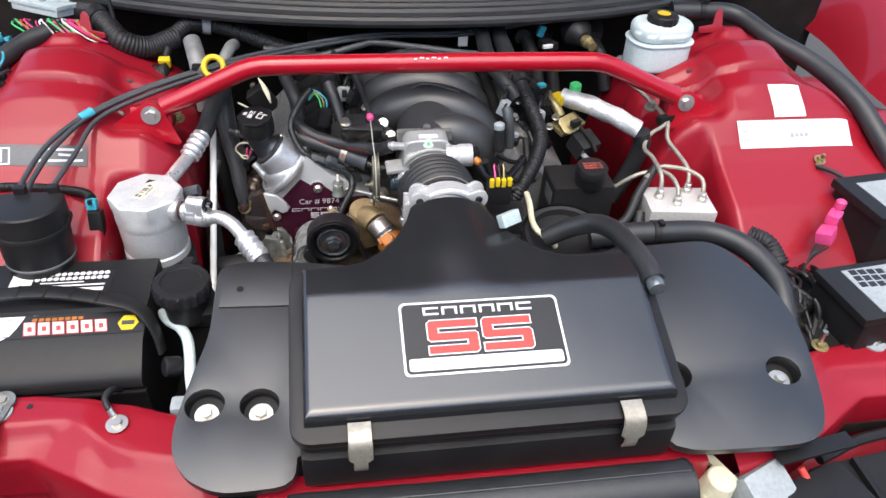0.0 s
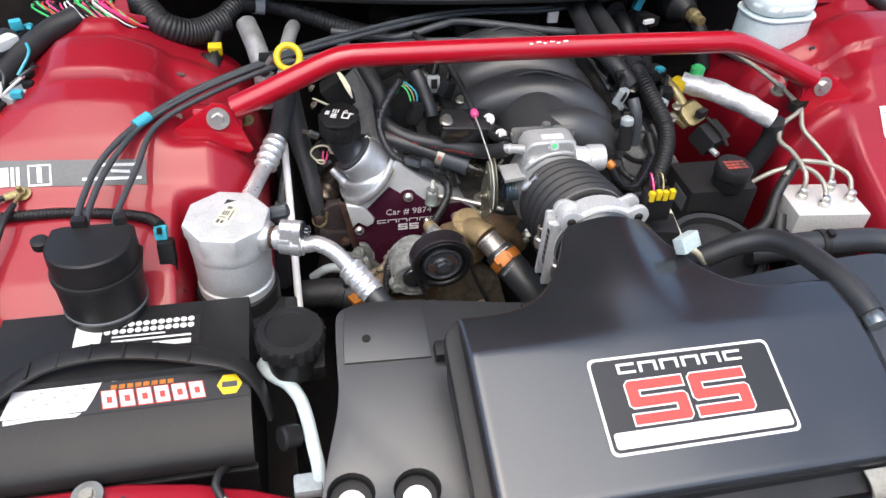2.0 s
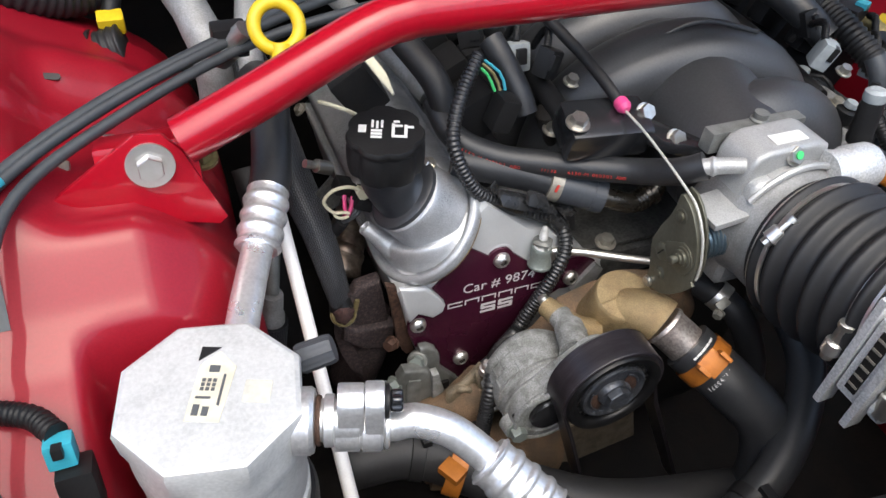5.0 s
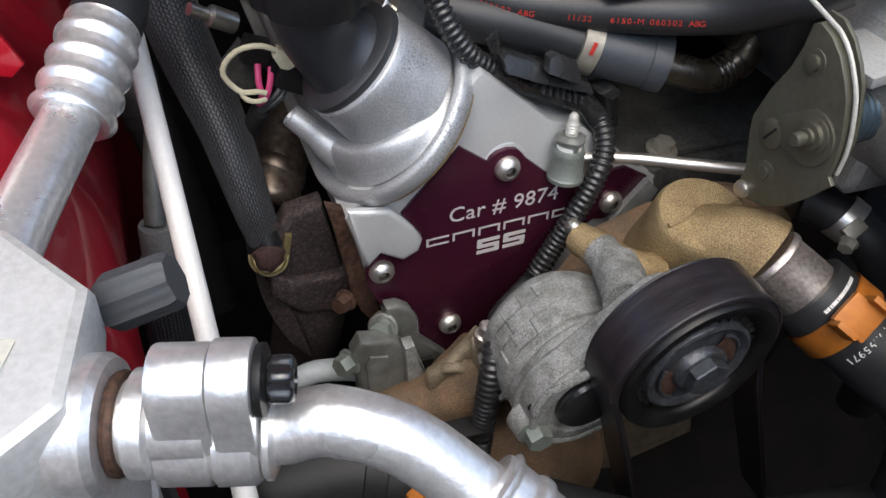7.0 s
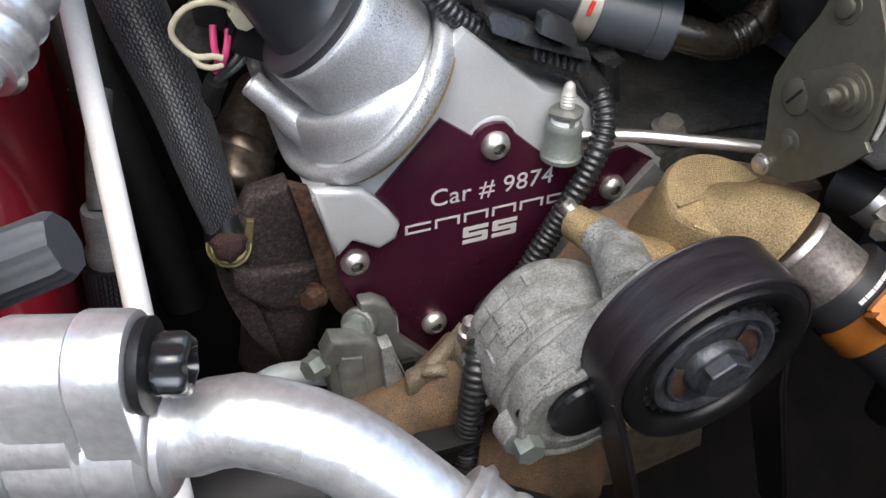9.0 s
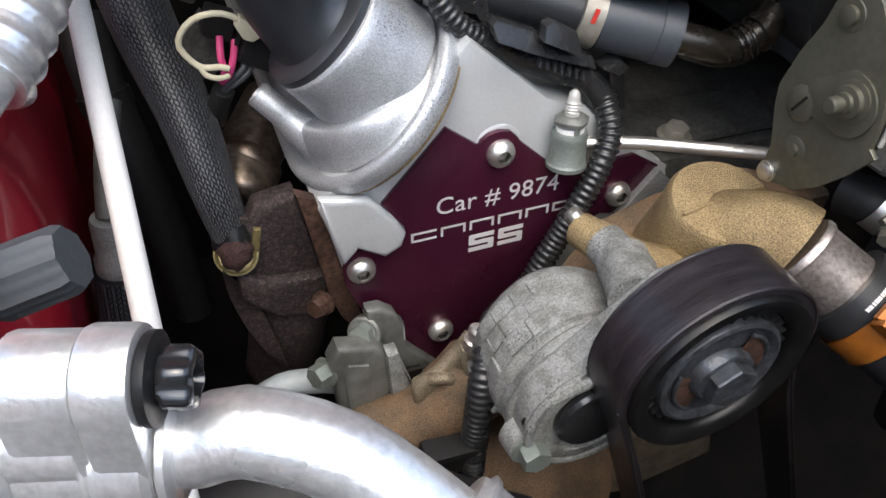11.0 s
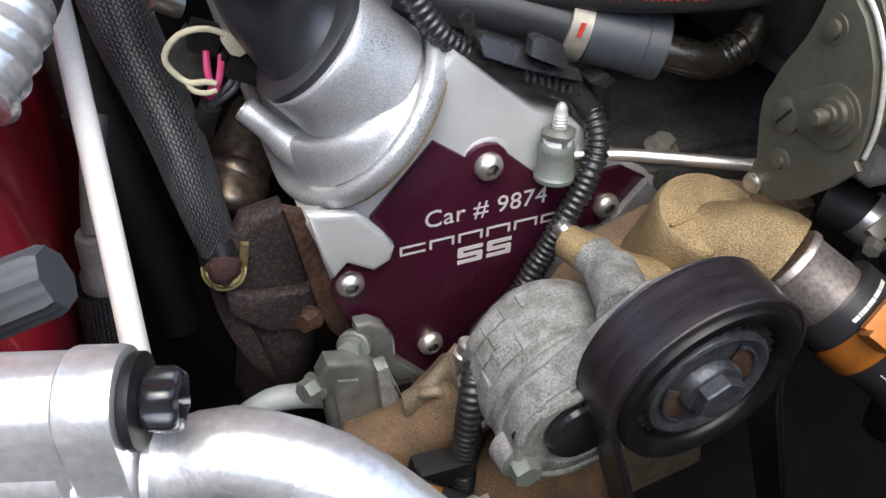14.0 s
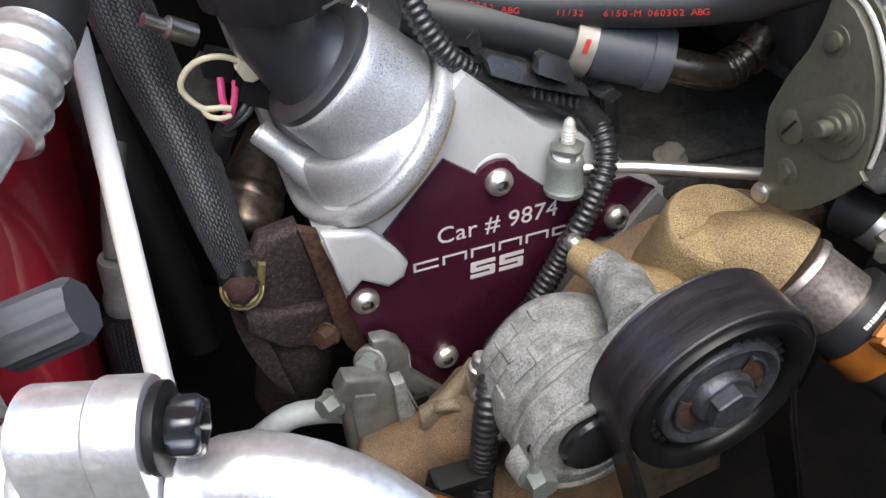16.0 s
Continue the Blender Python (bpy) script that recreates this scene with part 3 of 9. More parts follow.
for dy, dz, r in ((0, 0, 0.0095), (0.017, 0.007, 0.0105), (0.034, 0.011, 0.0095), (0.048, 0.015, 0.006)):
    part("seal", tube([cowl_line(x, dy, dz) for x in spread(-0.72, 0.72, 15)], r, 10, 0.02), SEAL, cowl, "ribbed grey rubber seal")
bm = grid(lambda u, v: (u, cowl_line(u)[1] + 0.05 + v, 1.125 + 0.10 * v), spread(-0.74, 0.74, 40), spread(0, 0.3, 6))
part("panel", bm, LIDBLACK, cowl)
for i in range(78):
    x = -0.46 + i * 0.0112
    if -0.08 < x < 0.085:
        continue
    yy = cowl_line(x)[1] + 0.055
    part("louvre_fin", box((x, yy + 0.075, 1.143), (0.0028, 0.15, 0.02), Matrix.Rotation(0.1, 4, 'X')), COVER, cowl)
part("blank_panel", box((0.004, 1.215, 1.146), (0.15, 0.16, 0.012), Matrix.Rotation(0.1, 4, 'X'), 0.004), LIDBLACK, cowl, "smooth glossy black panel")

# ---- air box ----
airbox = thing("air_box", (0, 0.46, 0.93), "satin black plastic air cleaner box with sticker and clips", "air box")
LW, LF, LB = 0.187, 0.385, 0.556
NX, NY, NR, NZ = -0.014, 0.652, 0.042, 1.026


def lid_plane(y):
    return 1.012 + (min(y, 0.512) - LF) * 0.325 + max(y - 0.512, 0) * 0.12


def lid_back(x):
    s = min(max((abs(x - NX) - 0.043) / 0.115, 0), 1)
    return LB + (NY - LB) * (1 - s) ** 3.1


def lid_point(u, v):
    x = NX * (1 - abs(u)) + LW * u
    yb = lid_back(x)
    y = LF + (yb - LF) * v
    z = lid_plane(y)
    dx = abs(x - NX)
    neck = NZ + math.sqrt(NR * NR - dx * dx) if dx < 0.8 * NR else NZ + 0.6 * NR - 1.15 * (dx - 0.8 * NR)
    rise = 0.010 * math.log(math.exp(neck / 0.010) + math.exp((z - 0.008) / 0.010))
    t = smooth((y - 0.50) / (NY - 0.50 - 0.015))
    z = z * (1 - t) + rise * t
    r = 0.008
    d = min(LW - abs(x), y - LF, (yb - y) if dx > 0.046 else 1)
    d = min(max(d / r, 0), 1)
    return (x, y, z - r * (1 - math.sqrt(1 - (1 - d) ** 2)))


def dense(n):
    return [0.5 - 0.5 * math.cos(math.pi * (i / (n - 1))) for i in range(n)]


bm = grid(lid_point, [2 * t - 1 for t in dense(90)], dense(60))
edge = [e for e in bm.edges if e.is_boundary]
ext = bmesh.ops.extrude_edge_only(bm, edges=edge)
for q in ext["geom"]:
    if isinstance(q, bmesh.types.BMVert):
        q.co.z = min(q.co.z - 0.012, lid_plane(min(q.co.y, LB)) - 0.04)
lid = part("lid", bm, LIDBLACK, airbox, sharp=60)
part("outlet_collar", lathe([(NR - 0.006, -0.05), (NR - 0.001, -0.045), (NR + 0.0008, -0.012), (NR + 0.0012, 0.002), (NR + 0.0035, 0.004), (NR + 0.0035, 0.0115), (NR - 0.004, 0.012)], (NX + 0.002, NY, NZ), (0, 1, -0.05), 56, caps=False), LIDBLACK, airbox)
slope = math.atan(0.325)
fm = Matrix.Translation((0, 0.461, lid_plane(0.461) - 0.015)) @ Matrix.Rotation(slope, 4, 'X')
part("lid_flange", prism(rrect(0.402, 0.194, 0.02), 0.016, fm, 0.003), BLACK, airbox)
part("lower_flange", prism(rrect(0.398, 0.192, 0.02), 0.010, fm @ Matrix.Translation((0, 0, -0.018)), 0.003), BLACK, airbox)
bm = box((0, 0.464, 0.955), (0.385, 0.184, 0.075), None, 0.01)
for q in bm.verts:
    if q.co.z > 0.95:
        q.co.z = lid_plane(q.co.y) - 0.044
part("base", bm, BLACK, airbox)


def lid_matrix(x, y, lift=0.0006):
    return Matrix.Translation((x, y, lid_plane(y) + lift)) @ Matrix.Rotation(slope, 4, 'X')


dm = lid_matrix(-0.0035, 0.4555)
sticker = part("sticker", prism(rrect(0.169, 0.083, 0.006), 0.0004, dm @ Matrix.Translation((0, 0, 0.0002))), WHITE, airbox, "black sticker with white border and red block emblem")
part("sticker_field", prism(rrect(0.164, 0.078, 0.005), 0.0005, dm @ Matrix.Translation((0, 0, 0.0005))), INK, sticker)
up = dm @ Matrix.Translation((0, 0, 0.0006))
part("white_stripe", prism(rrect(0.158, 0.0135, 0.003, cy=-0.0295), 0.0004, up @ Matrix.Translation((0, 0, 0.0002))), WHITE, sticker)


def block_emblem(w, h, t, m, cx, cy, grow=0.0):
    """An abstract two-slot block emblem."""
    g, u = grow, t * 1.25
    o = [(w / 2 + g, h / 2 + g), (w / 2 + g, h / 2 - t - g), (-w / 2 + u + g, h / 2 - t - g), (-w / 2 + u + g, t / 2 + g), (w / 2 - 0.25 * t, t / 2 + g), (w / 2 + g, t / 4), (w / 2 + g, -h / 2 + 0.3 * t), (w / 2 - 0.3 * t, -h / 2 - g),
         (-w / 2 - g, -h / 2 - g), (-w / 2 - g, -h / 2 + t + g), (w / 2 - u - g, -h / 2 + t + g), (w / 2 - u - g, -t / 2 - g), (-w / 2 + 0.25 * t, -t / 2 - g), (-w / 2 - g, -t / 4), (-w / 2 - g, h / 2 - 0.3 * t), (-w / 2 + 0.3 * t, h / 2 + g)]
    return prism([(cx + x, cy + y) for x, y in o][::-1], 0.0004, m)


for cx in (-0.0315, 0.0255):
    part("emblem_outline", block_emblem(0.051, 0.037, 0.0082, up, cx, 0.0, 0.0014), WHITE, sticker)
    part("emblem", block_emblem(0.051, 0.037, 0.0082, up @ Matrix.Translation((0, 0, 0.0004)), cx, 0.0), DECALRED, sticker)
cells = []
for i in range(6):
    x0 = -0.060 + i * 0.0198
    cells += [(x0, 0.0325, 0.0165, 0.0022), (x0, 0.0255, 0.0028, 0.009)] + ([(x0, 0.0255, 0.0165, 0.0022)] if i in (0, 5) else [(x0 + 0.0137, 0.0255, 0.0028, 0.009)])
for cell in cells:
    part("word_bar", blocks([cell], up), WHITE, sticker)
for cx in (-0.135, 0.137):
    c0 = Vector((cx, LF - 0.016, lid_plane(LF) - 0.020))
    clip = part("clip", tube([c0 + Vector((0, 0.014, 0.0095)), c0 + Vector((0, 0.002, 0.0065)), c0 + Vector((0, -0.007, -0.002)), c0 + Vector((0, -0.008, -0.030)), c0 + Vector((0, -0.004, -0.040))], 0.0013, 4, 0.004), LINE, airbox, "bright spring steel clip")
    for q in clip.data.vertices:
        q.co.x = (q.co.x - cx) * (12 if q.co.z > 0.040 else 7) + cx

# ---- radiator cover ----
cover = thing("radiator_cover", (0, 0.45, 0.9), "textured black plastic radiator cover held by bolts", "radiator cover")
CS = 0.22
cm = Matrix.Translation((0, 0.43, 0.952)) @ Matrix.Rotation(math.atan(CS), 4, 'X')
ck = math.cos(math.atan(CS))


def on_cover(pts):
    return [(x, (y - 0.43) / ck) for x, y in pts]


def cover_z(y):
    return 0.952 + CS * (y - 0.43)


outer = on_cover([(-0.206, 0.637), (-0.262, 0.64), (-0.288, 0.632), (-0.291, 0.60), (-0.293, 0.54), (-0.309, 0.487), (-0.321, 0.437), (-0.321, 0.412), (-0.315, 0.395), (-0.303, 0.379), (-0.283, 0.367), (-0.262, 0.362), (-0.200, 0.364), (-0.196, 0.405), (0.186, 0.405), (0.192, 0.362), (0.323, 0.357), (0.352, 0.361), (0.369, 0.373), (0.382, 0.398), (0.397, 0.469), (0.399, 0.51), (0.395, 0.54), (0.381, 0.58), (0.361, 0.612), (0.345, 0.628), (0.325, 0.637), (0.237, 0.633), (0.15, 0.624), (0.0, 0.612), (-0.10, 0.620)])
for turn in range(2):
    outer = [q for a, b in zip(outer, outer[1:] + outer[:1]) for q in (((a[0] * 0.8 + b[0] * 0.2, a[1] * 0.8 + b[1] * 0.2), (a[0] * 0.2 + b[0] * 0.8, a[1] * 0.2 + b[1] * 0.8)))]
BOLTS = [(-0.292, 0.453), (-0.236, 0.449), (0.222, 0.446), (0.353, 0.441)]
holes = []
for x, y in BOLTS:
    c = on_cover([(x, y)])[0]
    holes.append([(c[0] + 0.0205 * math.cos(a), c[1] + 0.004 + 0.0185 * math.sin(a)) for a in spread(0, 2 * math.pi, 25)[:-1]])
part("panel", prism(outer, 0.012, cm, 0.004, holes), COVER, cover)
for (x, y), h in zip(BOLTS, holes):
    c = Vector((sum(p[0] for p in h) / 24, sum(p[1] for p in h) / 24, 0))
    bm = lathe([(0.0212, -0.003), (0.0195, -0.012), (0.018, -0.017), (0.001, -0.0172)], cm @ c, cm.to_3x3() @ Vector((0, 0, 1)), 28, caps=False)
    part("recess", bm, BLACK, cover)
    b = part("washer", lathe([(0.0125, 0), (0.0125, 0.002), (0.004, 0.0022)], cm @ Vector((c.x, c.y - 0.004, -0.017)), cm.to_3x3() @ Vector((0, 0, 1)), 30), ZINC, cover, "zinc plated washer")
    hexhead(cm @ Vector((c.x, c.y - 0.004, -0.0148)), cm.to_3x3() @ Vector((0, 0, 1)), 0.0062, 0.006, name="bolt", parent=cover, material=ZINC)
part("rear_clip", box((-0.088, 0.606, cover_z(0.606) + 0.004), (0.03, 0.022, 0.010), cm @ Matrix.Rotation(0.12, 4, 'Z'), 0.002), BLACK, cover)
part("end_panel", prism(on_cover([(-0.203, 0.631), (-0.262, 0.633), (-0.280, 0.626), (-0.284, 0.60), (-0.285, 0.575), (-0.203, 0.572)])[::-1], 0.003, cm @ Matrix.Translation((0, 0, 0.0028)), 0.001), COVER, cover, "raised end panel of the cover")
part("panel_hole", lathe([(0.0042, 0), (0.0042, 0.0004)], cm @ Vector((-0.262, 0.172, 0.0029)), cm.to_3x3() @ Vector((0, 0, 1)), 18), DARK, cover)
part("latch", box((-0.189, 0.573, cover_z(0.573) + 0.007), (0.022, 0.016, 0.014), cm, 0.002), BLACK, cover, "black snap latch")
lamp = thing("lamp_housing", (0.55, 0.33, 0.80), "dark plastic headlamp housing below the support panel", "headlamp")
part("shell", box((0.56, 0.335, 0.835), (0.34, 0.13, 0.05), Matrix.Rotation(0.12, 4, 'Z'), 0.012), BLACK, lamp)
for i in range(4):
    part("rib", box((0.44 + i * 0.07, 0.33, 0.863), (0.008, 0.10, 0.012), None, 0.003), BLACK, lamp)
part("rim", tube([(0.40, 0.385, 0.862), (0.47, 0.405, 0.866), (0.56, 0.41, 0.866), (0.68, 0.40, 0.86)], 0.007, 10), BLACK, lamp)
roll = thing("seal_roll", (0, 0.335, 0.88), "long dark grey foam seal along the radiator support", "foam seal")
part("roll", tube([(-0.205, 0.338, 0.915), (0.0, 0.336, 0.915), (0.2, 0.336, 0.915)], 0.027, 20, 0.02, wobble=0.02), HOSE, roll)
part("seam", tube([(-0.203, 0.338, 0.9415), (0.0, 0.336, 0.9418), (0.198, 0.336, 0.9415)], 0.0016, 8, 0.02), HOSE, roll, "raised seam along the seal")
for sx in (-0.205, 0.2):
    part("end_cap", lathe([(0.0265, 0), (0.0272, 0.001), (0.0272, 0.004), (0.024, 0.005)], (sx - 0.0025, 0.337, 0.915), (1, 0, 0), 24), BLACK, roll)
solid("lower_grille_panel", box((0, 0.378, 0.893), (0.48, 0.03, 0.04), None, 0.006), RED, "red painted panel below the air box", "body panel")

# ---- battery ----
battery = thing("battery", (-0.49, 0.62, 0.76), "black car battery with printed labels beside the fender", "battery")
PROF = [(0.705, 0.955), (0.70, 0.963), (0.612, 0.963), (0.608, 0.957), (0.568, 0.950), (0.541, 0.932), (0.534, 0.927), (0.530, 0.920), (0.530, 0.912), (0.536, 0.907), (0.536, 0.78), (0.705, 0.78)]
bm = bmesh.new()
X0, X1 = -0.612, -0.374
a = [bm.verts.new((X0, y, z)) for y, z in PROF]
b = [bm.verts.new((X1, y, z)) for y, z in PROF]
bm.faces.new(a)
bm.faces.new(b[::-1])
for i in range(len(PROF)):
    j = (i + 1) % len(PROF)
    bm.faces.new((a[i], b[i], b[j], a[j]))
part("case", bm, BLACK, battery, bevel=0.0025)
tm = basis((0, 0.655, 0.9634), (0, 0, 1), (1, 0, 0))
part("code_label", blocks([(-0.540, -0.006, 0.025, 0.032)], tm), WHITE, battery)
part("print_field", blocks([(-0.512, -0.014, 0.09, 0.040)], tm, 0.0002), INK, battery)
dots = bmesh.new()
for i in range(12):
    for j in range(2):
        lathe([(0.0032, 0), (0.0032, 0.0006)], (-0.510 + i * 0.0072, 0.667 + j * 0.0085, 0.9637), seg=10, bm=dots)
part("date_dots", dots, WHITE, battery, "two rows of white punch dots")
for x, y, w, h in ((-0.505, -0.010, 0.035, 0.004), (-0.466, -0.012, 0.036, 0.006), (-0.505, -0.002, 0.075, 0.0025), (-0.505, 0.004, 0.05, 0.002)):
    part("print_line", blocks([(x, y, w, h)], tm, 0.0005), WHITE, battery)
sa = math.atan2(0.957 - 0.950, 0.040)
sm = Matrix.Translation((0, 0.588, 0.9541)) @ Matrix.Rotation(sa, 4, 'X')
up1 = sm @ Matrix.Translation((0, 0, 0.0006))
part("brand_field", blocks([(-0.525, -0.010, 0.150, 0.035)], sm, 0.0003), INK, battery)
part("worn_strip", prism([(-0.50, 0.021), (-0.47, 0.0225), (-0.43, 0.0215), (-0.398, 0.0225), (-0.398, 0.026), (-0.44, 0.0265), (-0.48, 0.027), (-0.50, 0.0265)], 0.0004, up1), GREY, battery, "worn silver print edge")
part("white_label", prism([(-0.592, -0.006), (-0.545, -0.007), (-0.520, -0.006), (-0.515, 0.004), (-0.507, 0.026), (-0.540, 0.028), (-0.584, 0.026), (-0.588, 0.010)], 0.0005, up1), WHITE, battery, "torn white paper label")
part("torn_scrap", prism([(-0.588, -0.0115), (-0.56, -0.010), (-0.528, -0.0112), (-0.523, -0.0075), (-0.555, -0.0075), (-0.589, -0.0070)], 0.0005, up1), WHITE, battery)
for i in range(9):
    part("print_mark", blocks([(-0.574 + i * 0.006, 0.004 + 0.006 * (i % 3), 0.0035, 0.0022)], up1, 0.0003), GREY, battery)
for i in range(6):
    x0 = -0.508 + i * 0.0155
    h0 = 0.0165 if i else 0.0175
    for gw, mt, lift in ((0.0009, DECALRED, 0.0), (0.0, WHITE, 0.0003)):
        o = [(x0 + 0.0035 - gw, -0.006 - gw), (x0 + 0.0155 + gw, -0.006 - gw), (x0 + 0.0118 + gw, -0.006 + h0 + gw), (x0 - gw, -0.006 + h0 + gw)]
        cut = [] if gw else [[(x0 + 0.0062, -0.0015), (x0 + 0.0112, -0.0015), (x0 + 0.0098, 0.0055), (x0 + 0.0048, 0.0055)]]
        part("brand_block" if not gw else "brand_outline", prism(o, 0.0003, up1 @ Matrix.Translation((0, 0, lift)), 0, cut), mt, battery)
for i in range(8):
    part("orange_mark", blocks([(-0.500 + i * 0.0072, 0.0125, 0.0054, 0.0045)], up1, 0.0003), ORANGE, battery)
part("round_logo", lathe([(0.0118, 0), (0.0118, 0.0006)], sm @ Vector((-0.393, 0.004, 0)), sm.to_3x3() @ Vector((0, 0, 1)), 6), YELLOW, battery, "yellow six-sided emblem")
part("logo_mark", blocks([(-0.400, 0.001, 0.014, 0.006)], up1, 0.0003), CABLE, battery)
strap = part("handle", band([(-0.622, 0.578, 0.925), (-0.606, 0.592, 0.955), (-0.588, 0.607, 0.967), (-0.558, 0.624, 0.974), (-0.516, 0.630, 0.977), (-0.471, 0.627, 0.976), (-0.424, 0.617, 0.973), (-0.385, 0.606, 0.966), (-0.366, 0.590, 0.950), (-0.358, 0.575, 0.92)], 0.020, 0.005), BLACK, battery, "black segmented carrying strap")
for k, (x, y) in enumerate(((-0.57, 0.6185), (-0.545, 0.6268), (-0.517, 0.630), (-0.487, 0.6286), (-0.457, 0.6245), (-0.428, 0.618))):
    part("strap_rib", box((x, y, 0.979 - 0.004 * abs(x + 0.5) / 0.07), (0.003, 0.0195, 0.004), None, 0.001), BLACK, strap)
part("side_groove", box((-0.49, 0.5315, 0.9035), (0.236, 0.006, 0.004), None, 0.001), BLACK, battery)

# ---- accumulator ----
acc = thing("ac_accumulator", (-0.388, 0.768, 0.88), "silver aluminium air conditioning accumulator with octagonal lid", "accumulator")
AX, AY, AZ, AR = -0.391, 0.767, 1.021, 0.0445
octw = lambda a, i: (0.985 / math.cos(((a + math.pi / 8 + 0.2) % (math.pi / 4)) - math.pi / 8)) if i > 3 else 1.0
part("can", lathe([(0.039, -0.100), (0.0425, -0.096), (0.0425, -0.086), (0.0405, -0.084), (0.0415, -0.081), (0.0425, -0.040)], (AX, AY, AZ), seg=64), CANALU, acc)
part("lid", lathe([(0.0425, -0.040), (0.0432, -0.038), (0.0435, -0.030), (0.0433, -0.024), (0.0428, -0.018), (0.0437, -0.004), (0.0428, -0.0012), (0.0405, 0.0), (0.02, 0.0003)], (AX, AY, AZ), seg=96, wave=octw), CANALU, acc, "octagonal cast lid", sharp=25)
part("base_cup", lathe([(0.043, -0.19), (0.0470, -0.188), (0.0470, -0.104), (0.0450, -0.098), (0.0415, -0.096)], (AX, AY, AZ), seg=48), BLACK, acc, "black plastic mounting cup")
part("cup_strap", band([(AX - 0.048, AY - 0.012, AZ - 0.118), (AX - 0.036, AY - 0.040, AZ - 0.118), (AX, AY - 0.052, AZ - 0.118), (AX + 0.036, AY - 0.040, AZ - 0.118), (AX + 0.048, AY - 0.012, AZ - 0.118)], 0.003, 0.016, (0, 0, 1)), RUBBER, acc)
lm = basis((AX + 0.002, AY + 0.004, AZ + 0.0006), (0, 0, 1), (0.93, -0.36, 0))
part("paper_label", prism([(-0.0085, -0.022), (0.0075, -0.022), (0.0095, 0.010), (0.0, 0.019), (-0.008, 0.010)], 0.0003, lm), BEIGE, acc, "aged paper label with dark corner")
part("label_corner", prism([(-0.0095, 0.0125), (0.0, 0.0215), (-0.0095, 0.0215)], 0.0003, lm @ Matrix.Translation((0, 0, 0.0001))), INK, acc)
for lx, ly, lw, lh in [(-0.005 + (i % 3) * 0.0026, -0.005 + (i // 3) * 0.0026, 0.0017, 0.0019) for i in range(9)] + [(-0.006, -0.019, 0.003, 0.006), (-0.0015, -0.019, 0.003, 0.005), (0.0045, -0.013, 0.0012, 0.018), (-0.006, -0.0095, 0.007, 0.0012), (-0.003, 0.006, 0.005, 0.004)]:
    part("label_mark", blocks([(lx, ly, lw, lh)], lm @ Matrix.Translation((0, 0, 0.0002)), 0.0003), SLATE, acc)
part("pale_patch", prism(rrect(0.013, 0.013, 0.001), 0.0002, lm @ Matrix.Translation((0.022, -0.004, 0.0))), PATCH, acc, "pale square label patch")
pipe = [(-0.372, 0.803, 1.006), (-0.366, 0.822, 1.008), (-0.349, 0.868, 1.012), (-0.345, 0.876, 1.013)]
part("inlet_pipe", tube(pipe, 0.0092, 20), ALU, acc)
s0, s1 = Vector((-0.3495, 0.867, 1.011)), Vector((-0.334, 0.904, 1.024))
sd = (s1 - s0)
L = sd.length
prof = []
for i in range(41):
    k = i / 40
    r = 0.0128 + 0.0014 * max(0, math.cos(2 * math.pi * (k * 4 - 0.12))) ** 0.6 * (1 if k < 0.86 else 0.5) - (0.002 if k < 0.03 or k > 0.98 else 0)
    prof.append((r, k * L))
part("crimp_sleeve", lathe(prof, s0, sd, 36), ALU, acc, "ribbed aluminium crimp sleeve", sharp=60)
part("rubber_hose", tube([s1 - sd * 0.05, s1 + sd * 0.3, (-0.323, 0.942, 1.04), (-0.316, 0.98, 1.047), (-0.318, 1.03, 1.03), (-0.335, 1.09, 0.99)], 0.0128, 18), HOSE, acc)
fb = (-0.325, 0.7415, 1.0025)
fd = Vector((0.93, -0.3, 0)).normalized()
part("side_port", lathe([(0.0165, -0.006), (0.0168, 0.002), (0.0155, 0.004), (0.0105, 0.0045), (0.0105, 0.008), (0.0130, 0.009), (0.0130, 0.0135), (0.010, 0.014), (0.010, 0.026)], (-0.350, 0.748, 1.003), fd, 36), ALU, acc)
part("seal_ring", lathe([(0.0122, 0.0046), (0.0126, 0.0058), (0.0122, 0.0070)], (-0.350, 0.748, 1.003), fd, 30), RUSTSTRAP, acc, "dark red seal ring")
bmx = basis(fb, (0.93, -0.3, 0.0), (0, 0, 1))
part("fitting_block", lathe([(0.0118, -0.0125), (0.0130, -0.0115), (0.0132, 0.0), (0.0120, 0.0004), (0.0120, 0.0014), (0.0134, 0.0018), (0.0134, 0.0105), (0.0122, 0.0118)], bmx @ Vector((-0.006, 0, 0)), fd, 40), ALU, acc, "bright aluminium fitting barrel", sharp=30)
part("block_ear", prism(arc(0.0138, 0.0, 0.0092, -85, 85, 12) + [(-0.004, 0.0108), (-0.004, -0.0108)], 0.0130, bmx @ Matrix.Translation((0, 0, 0.0025)), 0.0012), ALU, acc, "bolted ear of the fitting")
part("block_ear", prism(arc(0.0142, 0.0, 0.0098, -85, 85, 12) + [(-0.004, 0.0115), (-0.004, -0.0115)], 0.0095, bmx @ Matrix.Translation((0, 0, 0.0122)), 0.0012), ALU, acc, "bolted ear of the fitting")
part("block_collar", lathe([(0.0112, 0), (0.0124, 0.0008), (0.0124, 0.0022), (0.0108, 0.003)], bmx @ Vector((-0.006, 0, 0.0122)), fd, 30), ALU, acc)
part("bolt_washer", lathe([(0.0082, 0), (0.0086, 0.0006), (0.0086, 0.0020), (0.0070, 0.0026)], bmx @ Vector((0.0140, 0.0, 0.0124)), fd, 30), BLACK, acc)
